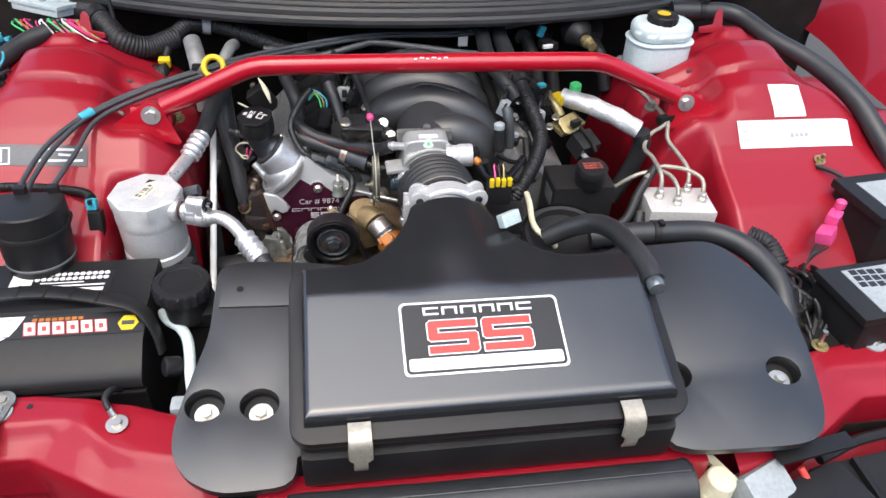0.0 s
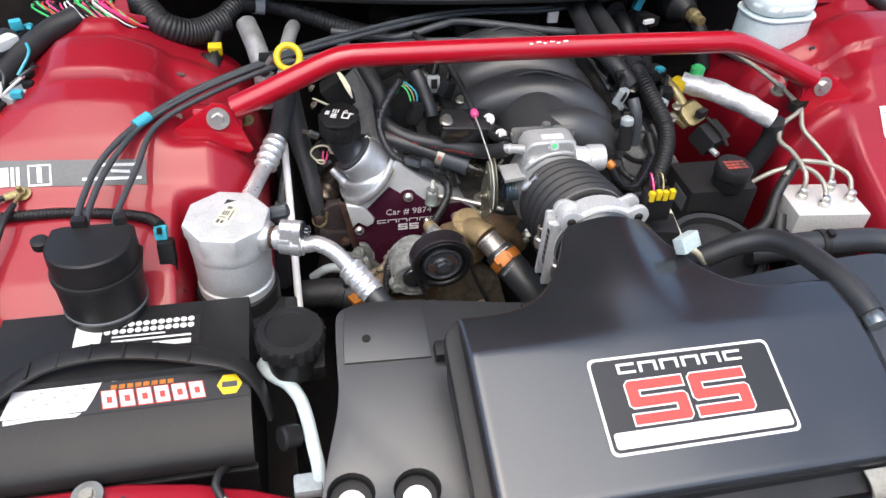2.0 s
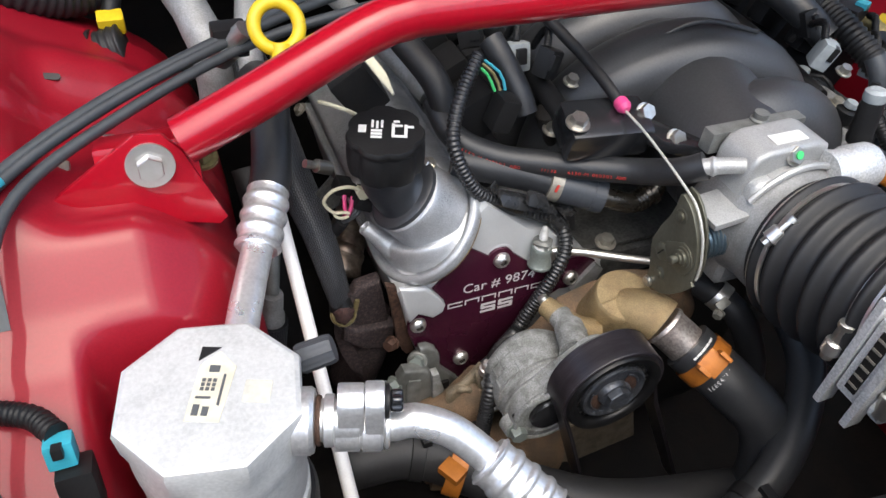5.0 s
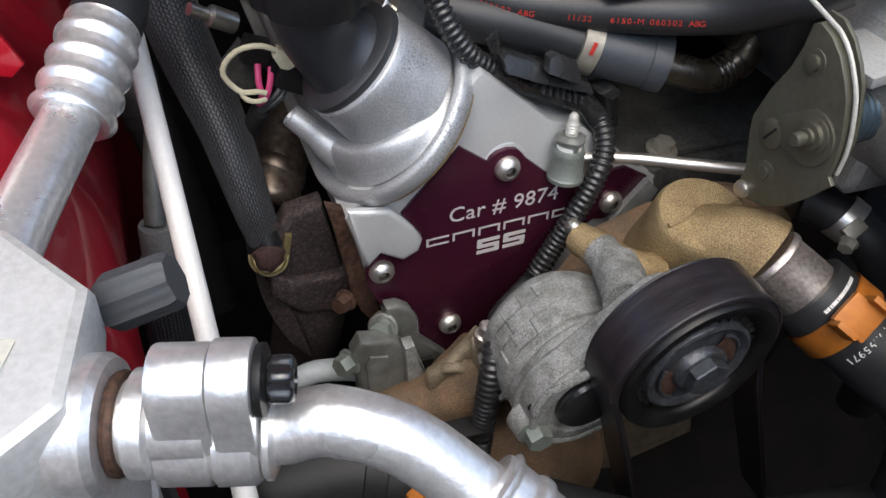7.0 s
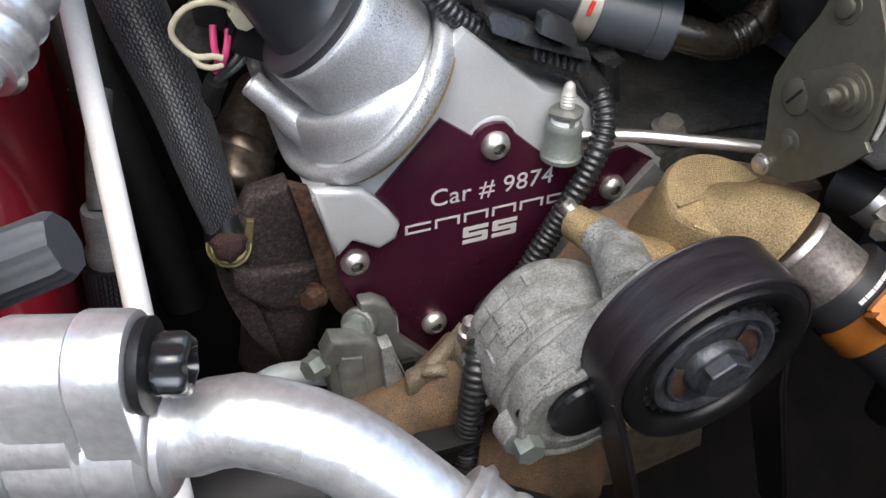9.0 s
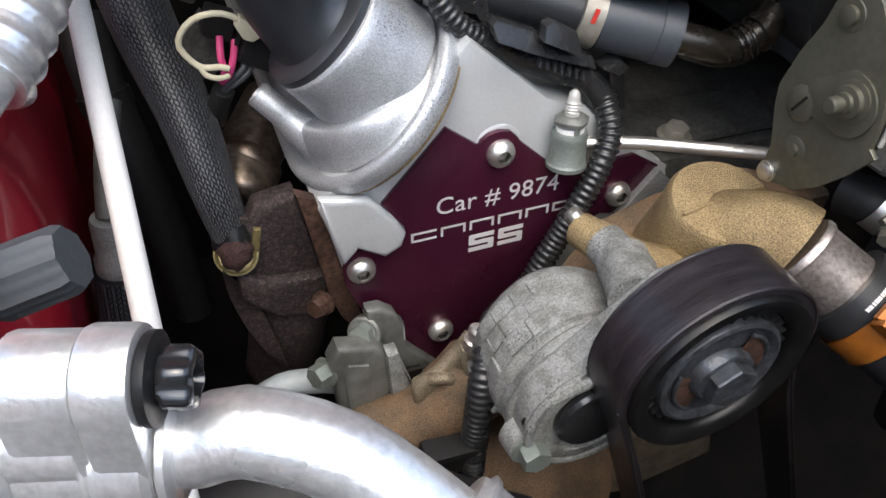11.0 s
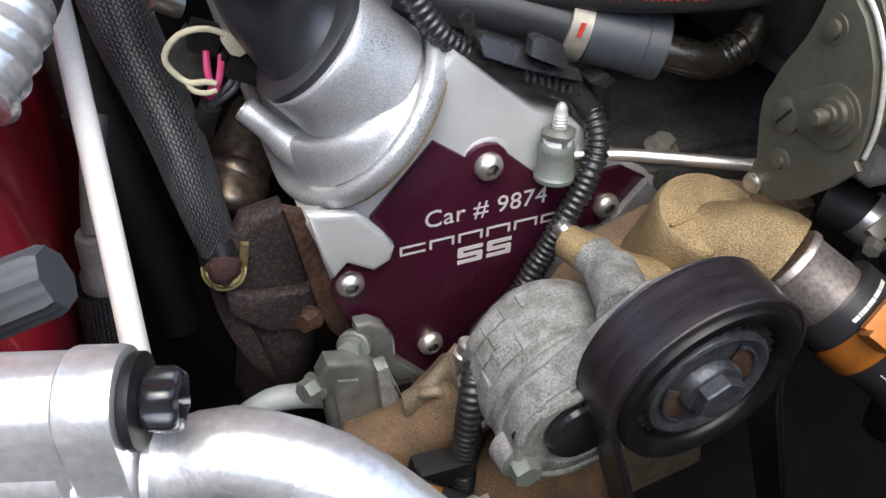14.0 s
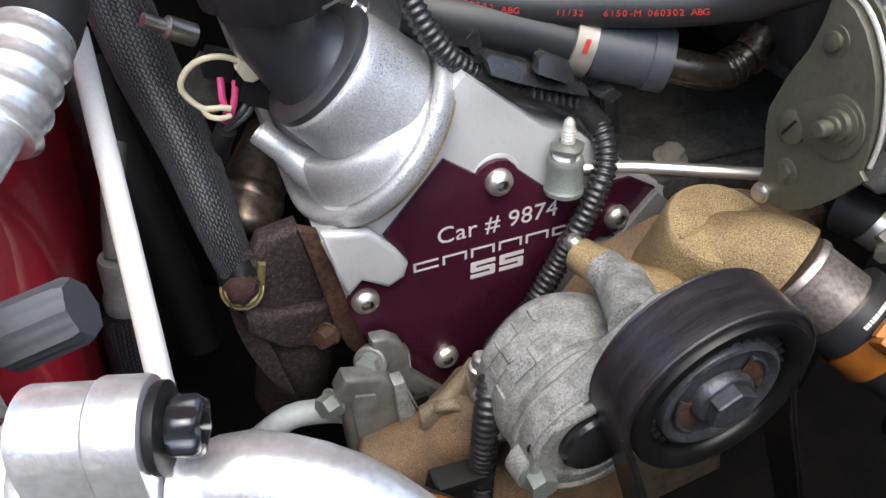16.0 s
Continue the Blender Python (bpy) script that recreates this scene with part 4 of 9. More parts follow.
bolt = part("block_bolt", lathe([(0.0046, 0), (0.0054, 0.0008), (0.0056, 0.0016), (0.0056, 0.0054), (0.0049, 0.0064), (0.0036, 0.0066), (0.0031, 0.0036), (0.0003, 0.0034)], bmx @ Vector((0.0140, 0.0, 0.0146)), fd, 60, wave=lambda a, i: 1 + 0.10 * math.cos(6 * a) if 1 < i < 6 else 1.0, caps=False), LIDBLACK, acc, "black six-lobed flange bolt", sharp=50)
vd = Vector((0.75, -0.1, 0.25)).normalized()
v0 = Vector((-0.350, 0.786, 1.002))
part("service_valve", tube([v0 - vd * 0.012, v0 + vd * 0.012], 0.0052, 14), ZINC, acc)
part("valve_cap", lathe([(0.0072, 0.005), (0.0080, 0.007), (0.0078, 0.023), (0.0070, 0.025), (0.001, 0.0252)], v0, vd, 72, wave=lambda a, i: (1 / math.cos((a % (math.pi / 4)) - math.pi / 8)) * 0.96 + 0.012 * math.cos(16 * a)), CAPGREY, acc, "dark grey ribbed valve cap", sharp=25)

line = thing("ac_line", (-0.26, 0.70, 0.9), "bent bright aluminium refrigerant line with crimped rubber hose", "pipe")
pp = [bmx @ Vector((-0.006, 0, 0.010)), bmx @ Vector((-0.006, 0, 0.018)), (-0.299, 0.7325, 1.0005), (-0.283, 0.7235, 0.9965), (-0.270, 0.7125, 0.9865), (-0.261, 0.703, 0.979)]
part("pipe", tube(pp, 0.0088, 22), ALU, line)
q0, q1 = Vector((-0.267, 0.7095, 0.983)), Vector((-0.2445, 0.679, 0.968))
prof = []
for i in range(61):
    k = i / 60
    prof.append((0.0118 + (0.0016 if k > 0.04 else 0) + 0.0013 * max(0, math.cos(2 * math.pi * (k * 4 - 0.15))) ** 0.6, k * (q1 - q0).length))
part("crimp_sleeve", lathe(prof, q0, q1 - q0, 32), ALU, line, "ribbed crimp sleeve", sharp=60)
part("hose", tube([q1 - (q1 - q0) * 0.1, q1 + (q1 - q0) * 0.3, (-0.222, 0.655, 0.942), (-0.19, 0.648, 0.91), (-0.10, 0.64, 0.88)], 0.0122, 18), HOSE, line)

# ---- strut tower brace ----
brace = thing("strut_brace", (0, 0.9, 1.02), "glossy red strut tower brace bolted across the engine", "strut brace")
part("bar", tube([(-0.378, 0.901, 1.072), (-0.34, 0.904, 1.088), (-0.268, 0.911, 1.119), (-0.245, 0.912, 1.1245), (-0.215, 0.9125, 1.126), (0, 0.914, 1.126), (0.215, 0.911, 1.126), (0.245, 0.91, 1.1245), (0.268, 0.909, 1.119), (0.34, 0.904, 1.088), (0.378, 0.901, 1.072)], 0.0138, 28, 0.008), BARRED, brace)
for s in (-1, 1):
    bmx2 = basis((0, 0.897, 1.05), (0, -0.98, 0.2), (1, 0, 0))
    ol = [(-0.457, -0.006), (-0.452, -0.010), (-0.366, -0.034), (-0.361, -0.030), (-0.379, 0.016), (-0.388, 0.027), (-0.402, 0.029), (-0.410, 0.024)]
    if s > 0:
        ol = [(-x, y) for x, y in ol][::-1]
    part("bracket", prism(ol, 0.005, bmx2, 0.0012), BARRED, brace, "red triangular bracket")
    part("tab", box((s * 0.398, 0.918, 1.05), (0.055, 0.03, 0.036), basis((0, 0, 0), (0, -0.93, 0.36), (1, 0, 0)), 0.004), BARRED, brace)
    hexhead((s * 0.397, 0.8985, 1.061), (0, -0.98, 0.2), 0.0072, 0.008, washer=0.0132, name="bolt", parent=brace, material=STAINLESS, label="zinc flanged bolt")
    for dx in (-0.046, 0.032):
        hexhead((s * 0.40 + dx, 0.928, 1.038), (0, -0.2, 1), 0.0068, 0.013, washer=0.0095, name="stud", parent=brace, material=BRASS if dx > 0 else LINE)
part("print", blocks([(-0.028 + i * 0.0085, -0.002 + 0.0015 * (i % 2), 0.004 + 0.002 * (i % 2), 0.0018) for i in range(6)], basis((0.0, 0.9052, 1.1372), (0, -0.62, 0.78), (1, 0, 0))), WHITE, brace, "worn white print")


DULLCAST = mat("dull_grey_casting", (0.185, 0.19, 0.18), 0.48, 0.35, (0.085, 0.085, 0.074), grain=1400, stain=70, mix=0.7, bump=0.15, fine=0.12)
# ---- engine: cylinder head, number plate, valve cover ----
def plate_y(z, lift=0.0):
    return 0.8768 + 0.06 * (z - 0.894) - lift


PM = basis((0, 0.8768, 0.894), (0, -0.998, 0.06), (1, 0, 0))


def on_plate(pts):
    return [(x, (z - 0.894) / 0.998) for x, z in pts]


head = thing("cylinder_head", (-0.17, 0.95, 0.82), "cast aluminium cylinder head end of the engine", "cylinder head")
hp = on_plate([(-0.2547, 0.9276), (-0.246, 0.938), (-0.205, 0.975), (-0.188, 0.992), (-0.178, 0.984), (-0.151, 0.961), (-0.131, 0.953), (-0.109, 0.934), (-0.0955, 0.9225), (-0.078, 0.912), (-0.076, 0.902), (-0.098, 0.881), (-0.125, 0.86), (-0.176, 0.812), (-0.198, 0.800), (-0.214, 0.815), (-0.228, 0.840), (-0.2365, 0.856), (-0.2455, 0.8895), (-0.250, 0.912)])
part("casting", prism(hp[::-1], 0.27, PM @ Matrix.Translation((0, 0, -0.003)), 0.003), CAST, head)
lobe = on_plate([(-0.255, 0.9378), (-0.2345, 0.9338), (-0.2235, 0.9205), (-0.2185, 0.9115), (-0.2205, 0.9050), (-0.2286, 0.9010), (-0.2402, 0.9085), (-0.2470, 0.9015), (-0.250, 0.912)])
part("boss", prism(lobe, 0.006, PM @ Matrix.Translation((0, 0, 0.0055)), 0.0042, seg=4), CAST, head, "rounded cast boss", sharp=70)
part("boss", prism([(x - 0.002 * 0, y) for x, y in on_plate([(-0.226, 0.8635), (-0.2195, 0.852), (-0.219, 0.8385), (-0.1985, 0.8135), (-0.206, 0.806), (-0.23, 0.83), (-0.2335, 0.857)])], 0.006, PM @ Matrix.Translation((0, 0, 0.003)), 0.002), CAST, head, "rounded cast boss")
part("boss", prism(on_plate([(-0.1080, 0.8925), (-0.0885, 0.9150), (-0.0800, 0.9070), (-0.0925, 0.8790)]), 0.006, PM @ Matrix.Translation((0, 0, 0.004)), 0.0015), ROUGHCAST, head, "rough cast boss")

plate = thing("number_plate", (-0.175, 0.877, 0.89), "purple anodised engine plate with engraved car number", "engine plate")
po = on_plate([(-0.1986, 0.9569), (-0.1835, 0.9455), (-0.1825, 0.9475), (-0.1790, 0.9500), (-0.1742, 0.9508), (-0.1690, 0.9498), (-0.1655, 0.9465), (-0.164, 0.944), (-0.1474, 0.9290), (-0.137, 0.9245), (-0.1256, 0.9215), (-0.1138, 0.9238), (-0.1020, 0.9243), (-0.0868, 0.9150), (-0.1040, 0.8945), (-0.1100, 0.8920), (-0.1165, 0.8935), (-0.1223, 0.8905), (-0.1762, 0.8341), (-0.1981, 0.8145), (-0.2188, 0.8390), (-0.2189, 0.8525), (-0.2215, 0.8590), (-0.2264, 0.8635), (-0.2345, 0.8640), (-0.2400, 0.8690), (-0.2463, 0.8860), (-0.2466, 0.8950), (-0.2445, 0.9010), (-0.2405, 0.9040), (-0.2355, 0.9035), (-0.2316, 0.9010), (-0.2250, 0.9035), (-0.2183, 0.9058), (-0.2170, 0.9085), (-0.2180, 0.9118), (-0.2275, 0.9255)])
part("plate", prism(po[::-1], 0.003, PM @ Matrix.Translation((0, 0, 0.0)), 0.0005), PURPLE, plate)
for x, z in ((-0.1737, 0.9405), (-0.2388, 0.8935), (-0.2003, 0.8425), (-0.1085, 0.9040)):
    hexhead((x, plate_y(z, 0.0), z), (0, -1, 0.06), 0.0066, 0.0052, socket=0.0031, name="button_bolt", parent=plate, material=STAINLESS, label="stainless button head socket bolt")
part("bolt_seat", lathe([(0.0150, -0.004), (0.0135, -0.0005), (0.0120, 0.0012), (0.0098, 0.0016)], (-0.1737, plate_y(0.9405) + 0.0042, 0.9405), (0, -1, 0.06), 36), CAST, head, "raised cast bolt seat", sharp=60)
tx = PM @ Matrix.Translation((0, 0, 0.0002))
part("engraved_text", lettering("Car # 9874", 0.0128, tx @ Matrix.Translation((-0.2035, 0.0202, 0)), 0.0001, spacing=1.03), ENGRAVE, plate, "silver engraved text Car # 9874")
cells = []
for i in range(6):
    x0 = -0.2150 + i * 0.0142
    cells += [(x0, 0.0118, 0.0122, 0.0011), (x0, 0.0078, 0.0012, 0.005)] + ([(x0, 0.0078, 0.0122, 0.0011)] if i in (0, 5) else [(x0 + 0.0110, 0.0078, 0.0012, 0.005)])
part("word_bar", blocks(cells, tx, 0.0002), ENGRAVE, plate)
for cx in (-0.1802, -0.1652):
    part("emblem", block_emblem(0.0128, 0.0098, 0.0023, tx, cx, -0.0005), ENGRAVE, plate)

# valve cover on the tilted bank
VC = Vector((-0.219, 0.922, 0.957))
NV = Vector((-0.707, 0, 0.707))
VM = basis(VC, NV, (0, -1, 0))
vcover = thing("valve_cover", (-0.22, 0.95, 0.95), "cast aluminium valve cover with rounded end and oil filler boss", "valve cover")


def ushape(inset, back=-0.22, n=28):
    ax, ay = 0.056 - inset, 0.0495 - inset
    pts = [(ax * math.cos(a), ay * math.sin(a)) for a in spread(-math.pi / 2, math.pi / 2, n)]
    return [(back, -ay)] + pts + [(back, ay)]


def loft(layers, m):
    bm = bmesh.new()
    rings = [[bm.verts.new(m @ Vector((x, y, h))) for x, y in ushape(i)] for i, h in layers]
    n = len(rings[0])
    for a, b in zip(rings, rings[1:]):
        for i in range(n):
            bm.faces.new((a[i], a[(i + 1) % n], b[(i + 1) % n], b[i]))
    bm.faces.new(rings[0][::-1])
    bm.faces.new(rings[-1])
    return bm


part("gasket", loft([(0.0008, -0.002), (0.0008, 0.0002)], VM), BRONZE, vcover, "thin brown gasket edge")
part("flange", loft([(0.0, 0.0), (-0.0008, 0.0022), (-0.0004, 0.0062), (0.0008, 0.0082), (0.0030, 0.0086), (0.0046, 0.0080), (0.0056, 0.0058), (0.0066, 0.0046), (0.0085, 0.0044)], VM), PITTED, vcover, "thick rounded flange with a groove", sharp=60)
BX, BY = 0.009, 0.010


def dome_height(x, y, inset):
    """Height of the cover: a rounded dome with the filler boss running smoothly out of it."""
    dome = 0.0055 + 0.0165 * math.sin(min(max(inset - 0.0085, 0) / 0.0125, 1) * math.pi / 2) ** 0.8
    r = math.hypot(x - BX, y - BY)
    valley = -0.0055 * math.exp(-(max(r - 0.0290, 0) / 0.0045) ** 2)
    lug = 0.0035 * math.exp(-(((x - 0.0330) / 0.008) ** 2 + ((y - 0.040) / 0.006) ** 2) ** 2)
    return dome + (valley + lug) * smooth((inset - 0.0066) / 0.006)


def cover_ring(inset, n=64, m=36):
    ax, ay = 0.056 - inset, 0.0495 - inset
    arcs = [(ax * math.cos(a), ay * math.sin(a)) for a in spread(-math.pi / 2, math.pi / 2, n)]
    side = [(-0.22 * (1 - i / m) ** 1.6, -ay) for i in range(m)]
    return side + arcs + [(x, -y) for x, y in side[::-1]]


bm = bmesh.new()
rings = []
for i in range(44):
    inset = 0.0078 + 0.0413 * i / 43
    rings.append([bm.verts.new(VM @ Vector((x, y, dome_height(x, y, inset)))) for x, y in cover_ring(inset)])
for a, b in zip(rings, rings[1:]):
    for i in range(len(a) - 1):
        bm.faces.new((a[i], a[i + 1], b[i + 1], b[i]))
part("dome", bm, PITTED, vcover, "smooth bulging cast dome", sharp=75)
boss0 = VM @ Vector((BX, BY, 0.012))
part("filler_boss", lathe([(0.0312, -0.004), (0.0304, 0.0075), (0.0298, 0.0120), (0.0288, 0.0210), (0.0283, 0.0265), (0.0276, 0.0274), (0.020, 0.0275)], boss0, NV, 72), PITTED, vcover, "round cast filler boss", sharp=60)
part("vent_stub", lathe([(0.0084, -0.012), (0.0082, -0.005), (0.0074, 0.000), (0.0063, 0.004), (0.0058, 0.008), (0.0056, 0.0195), (0.0052, 0.0204), (0.0042, 0.0204), (0.0038, 0.0196), (0.0036, 0.012), (0.0004, 0.0118)], (-0.2545, 0.912, 0.951), (-0.66, 0.30, 0.69), 28, caps=False), PITTED, vcover, "short hollow cast vent stub", sharp=60)

filler = thing("oil_filler", (-0.245, 0.905, 0.985), "black plastic oil filler neck with lobed screw cap", "oil filler")
n0 = boss0 + NV * 0.0265
part("neck_flange", lathe([(0.0255, -0.0015), (0.0268, 0.0), (0.0268, 0.0042), (0.024, 0.006)], n0, NV, 36, wave=lambda a, i: 1 + 0.05 * math.cos(2 * a)), NECK, filler)
CAPX = Vector((-0.2555, 0.910, 1.0245))
cax = Vector((-0.06, -0.10, 1)).normalized()
part("neck", tube([n0 - NV * 0.002, n0 + NV * 0.012, CAPX - cax * 0.012, CAPX + cax * 0.004], 0.0196, 30, 0.004, taper=lambda k: 1.10 - 0.14 * k - 0.13 * math.sin(math.pi * min(max(k - 0.1, 0) * 1.3, 1))), NECK, filler)
lob = lambda a, i: 0.95 * (1 - 0.085 * max(0, math.cos(3.5 * a)) ** 6 - 0.085 * max(0, -math.cos(3.5 * a)) ** 6 if 0 < i < 9 else 0.98)
part("cap", lathe([(0.023, 0), (0.0265, 0.001), (0.0270, 0.006), (0.0270, 0.018), (0.0258, 0.021), (0.0254, 0.0225), (0.0268, 0.0245), (0.0266, 0.0270), (0.0255, 0.0283), (0.001, 0.0285)], CAPX, cax, 90, wave=lob), BLACK, filler, "black lobed oil cap with white symbol", sharp=45)
km = basis(CAPX + cax * 0.0286, cax, (0.93, -0.36, 0.1))
for cell in [(-0.017, -0.003, 0.005, 0.007), (-0.0155, -0.0018, 0.002, 0.0045), (-0.009, -0.008, 0.007, 0.002), (-0.009, -0.005, 0.007, 0.002), (-0.009, -0.002, 0.007, 0.002), (-0.009, 0.002, 0.0016, 0.007), (-0.006, 0.001, 0.0016, 0.007), (-0.003, 0.002, 0.0016, 0.007), (0.004, -0.007, 0.002, 0.013), (0.012, -0.005, 0.002, 0.010), (0.004, -0.007, 0.010, 0.002), (0.004, 0.003, 0.007, 0.002), (0.013, 0.002, 0.005, 0.002), (0.005, 0.007, 0.004, 0.002)]:
    part("symbol_bar", blocks([cell], km, 0.0003), WHITE, filler)
hexhead((-0.222, 0.918, 1.008), NV, 0.0055, 0.006, washer=0.008, name="bolt", parent=filler, material=ZINC)

# stud, coolant crossover pipe and valley
OILGREY = mat("oily_grey_plate", (0.10, 0.098, 0.09), 0.5, 0.3, (0.028, 0.027, 0.025), grain=400, stain=60, mix=0.6, bump=0.3, fine=0.3)
valley = thing("valley_cover", (-0.04, 0.95, 0.9), "grey stained aluminium valley cover between the heads", "engine block")
part("cover", box((-0.02, 0.996, 0.900), (0.21, 0.23, 0.03), None, 0.006), OILGREY, valley)
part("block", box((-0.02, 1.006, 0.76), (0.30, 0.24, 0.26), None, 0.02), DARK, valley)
hexhead((-0.0735, 0.888, 0.9225), (0, -0.15, 1), 0.0058, 0.007, washer=0.0088, name="bolt", parent=valley, material=LINE)
part("gasket_plate", prism([(-0.05, -0.012), (0.05, -0.014), (0.06, 0.02), (-0.045, 0.03)], 0.004, Matrix.Translation((-0.06, 0.900, 0.9205)), 0.001), OILGREY, valley)
CREAMZINC = mat("pale_plated_steel", (0.50, 0.49, 0.46), 0.4, 0.3, (0.38, 0.37, 0.33), grain=500, stain=80, mix=0.5, bump=0.1)
POSTCAST = mat("grey_zinc_casting", (0.21, 0.235, 0.215), 0.46, 0.4, (0.13, 0.145, 0.13), grain=700, stain=60, mix=0.5, bump=0.3)
stud = thing("mounting_stud", (-0.142, 0.88, 0.925), "zinc stud with nut on a short round post", "stud")
sa = Vector((0.03, 0.12, 1)).normalized()
s0 = Vector((-0.1432, 0.874, 0.9350))
part("post", lathe([(0.0090, -0.004), (0.0092, -0.002), (0.0082, -0.0005), (0.0080, 0.0105), (0.0082, 0.0112), (0.0074, 0.0135)], s0, sa, 26), POSTCAST, stud)
part("washer", lathe([(0.0062, 0.0135), (0.0062, 0.0155)], s0, sa, 22), WHITE, stud)
part("nut", lathe([(0.0050, 0.0165), (0.0074, 0.0172), (0.0076, 0.0188), (0.0062, 0.0198), (0.005, 0.0206)], s0, sa, 40, wave=lambda a, i: 1 + 0.07 * math.cos(4 * a) + 0.03 * math.cos(8 * a)), DULLCAST, stud, "dark spring nut")
part("nut_tab", box(s0 + sa * 0.0155 + Vector((-0.0005, -0.0062, 0)), (0.0022, 0.002, 0.006), None, 0.0005), POSTCAST, stud)
part("thread", lathe([(0.0032, 0.014), (0.0032, 0.0215)] + [(0.0033 if i % 2 else 0.0028, 0.0215 + 0.0007 * i) for i in range(9)] + [(0.0026, 0.0285), (0.0023, 0.0305), (0.0011, 0.0318)], s0, sa, 18), CREAMZINC, stud, "pale plated thread")
cross = thing("coolant_pipe", (-0.09, 0.865, 0.93), "thin bright steel coolant crossover pipe", "pipe")
part("pipe", tube([(-0.137, 0.886, 0.933), (-0.11, 0.872, 0.9370), (-0.082, 0.852, 0.9405), (-0.055, 0.84, 0.9395)], 0.0031, 14), STAINLESS, cross)

NICKEL = mat("dull_nickel", (0.56, 0.52, 0.49), 0.4, 0.9, (0.42, 0.33, 0.29), grain=500, stain=50, mix=0.5, bump=0.1, fine=0.3)
# ---- water pump ----
pump = thing("water_pump", (-0.10, 0.82, 0.80), "bronze coloured cast water pump with thermostat neck", "water pump")
part("upper_web", prism([(-0.2240, 0.8400), (-0.2132, 0.8445), (-0.2040, 0.8560), (-0.1975, 0.8660), (-0.1915, 0.8600), (-0.1905, 0.8414), (-0.1960, 0.8200), (-0.2160, 0.8120), (-0.2235, 0.8260)][::-1], 0.008, facing(0.8440), 0.0038, seg=3), TANCAST, pump, "rounded tan cast web", sharp=70)
part("web_rib", tube([(-0.2165, 0.8460, 0.8420), (-0.2080, 0.8420, 0.8440), (-0.2010, 0.8420, 0.8320), (-0.1975, 0.8425, 0.8210)], 0.0032, 10, 0.003, wobble=0.15), TANCAST, pump, "uneven cast rib", sharp=180)
part("web_rib", tube([(-0.1995, 0.8450, 0.8630), (-0.2000, 0.8410, 0.8560), (-0.1965, 0.8410, 0.8420)], 0.0030, 10, 0.003, wobble=0.15), TANCAST, pump, "uneven cast rib", sharp=180)
part("brown_lobe", tube([(-0.2450, 0.858, 0.7920), (-0.2310, 0.852, 0.7980), (-0.2130, 0.848, 0.8080), (-0.1990, 0.847, 0.8210), (-0.1880, 0.848, 0.8360)], 0.0205, 22, 0.003, wobble=0.10), BROWNCAST, pump, "rounded brown casting", sharp=180)
part("web_stud", lathe([(0.0050, -0.006), (0.0050, 0.0), (0.0036, 0.0006), (0.0036, 0.0065), (0.0026, 0.0078)], (-0.1998, 0.8350, 0.8770), (0.02, -0.05, 1), 16), NICKEL, pump, "short stud beside the tensioner")
part("body", prism([(-0.1840, 0.830), (-0.1994, 0.8180), (-0.2154, 0.8033), (-0.2337, 0.800), (-0.235, 0.70), (-0.13, 0.70), (-0.125, 0.80), (-0.10, 0.86), (0.0, 0.88), (0.0, 0.90), (-0.09, 0.905), (-0.122, 0.895), (-0.140, 0.866)], 0.027, Matrix(((1, 0, 0, 0), (0, 0, -1, 0.845), (0, 1, 0, 0), (0, 0, 0, 1))), 0.005), BROWNCAST, pump)
part("housing", lathe([(0.030, -0.06), (0.0262, -0.03), (0.0236, -0.010), (0.0231, -0.002), (0.0223, 0.0), (0.0214, 0.0012), (0.010, 0.0020), (0.001, 0.0022)], (-0.0950, 0.826, 0.9335), (-0.06, -0.24, 1), 44), BRONZE, pump, "round thermostat housing", sharp=24)
part("outlet", tube([(-0.098, 0.838, 0.912), (-0.092, 0.820, 0.921), (-0.083, 0.805, 0.9285), (-0.0785, 0.798, 0.9275)], 0.0185, 26, 0.004), BRONZE, pump, sharp=60)
part("top_seam", tube([(-0.1160, 0.824, 0.9342), (-0.0950, 0.8255, 0.9358), (-0.0745, 0.827, 0.9368)], 0.0009, 8), BRONZE, pump)
part("side_arm", tube([(-0.085, 0.840, 0.912), (-0.058, 0.842, 0.904), (-0.030, 0.846, 0.888), (-0.012, 0.850, 0.868)], 0.022, 22, taper=lambda k: 1.05 - 0.2 * k), BROWNCAST, pump, sharp=60)
part("neck_left", tube([(-0.1445, 0.852, 0.911), (-0.1405, 0.838, 0.9128), (-0.136, 0.825, 0.913), (-0.12, 0.82, 0.905)], 0.0094, 20, taper=lambda k: 0.86 + 0.4 * k), BRONZE, pump, "tapered cast boss", sharp=60)
part("stud_tip", lathe([(0.0042, 0), (0.0042, 0.005), (0.0025, 0.0068)], (-0.1450, 0.853, 0.9145), (-0.4, 0.55, 0.5), 16), ZINC, pump)
part("lower_casting", tube([(-0.235, 0.845, 0.765), (-0.19, 0.83, 0.765), (-0.16, 0.825, 0.76), (-0.14, 0.83, 0.74)], 0.034, 20, wobble=0.1), BROWNCAST, pump, sharp=60)
for x, y, z in ((-0.205, 0.864, 0.775), (-0.165, 0.864, 0.76)):
    hexhead((x, y - 0.02, z), (0, -1, 0.2), 0.006, 0.007, washer=0.009, name="bolt", parent=pump, material=ZINC)
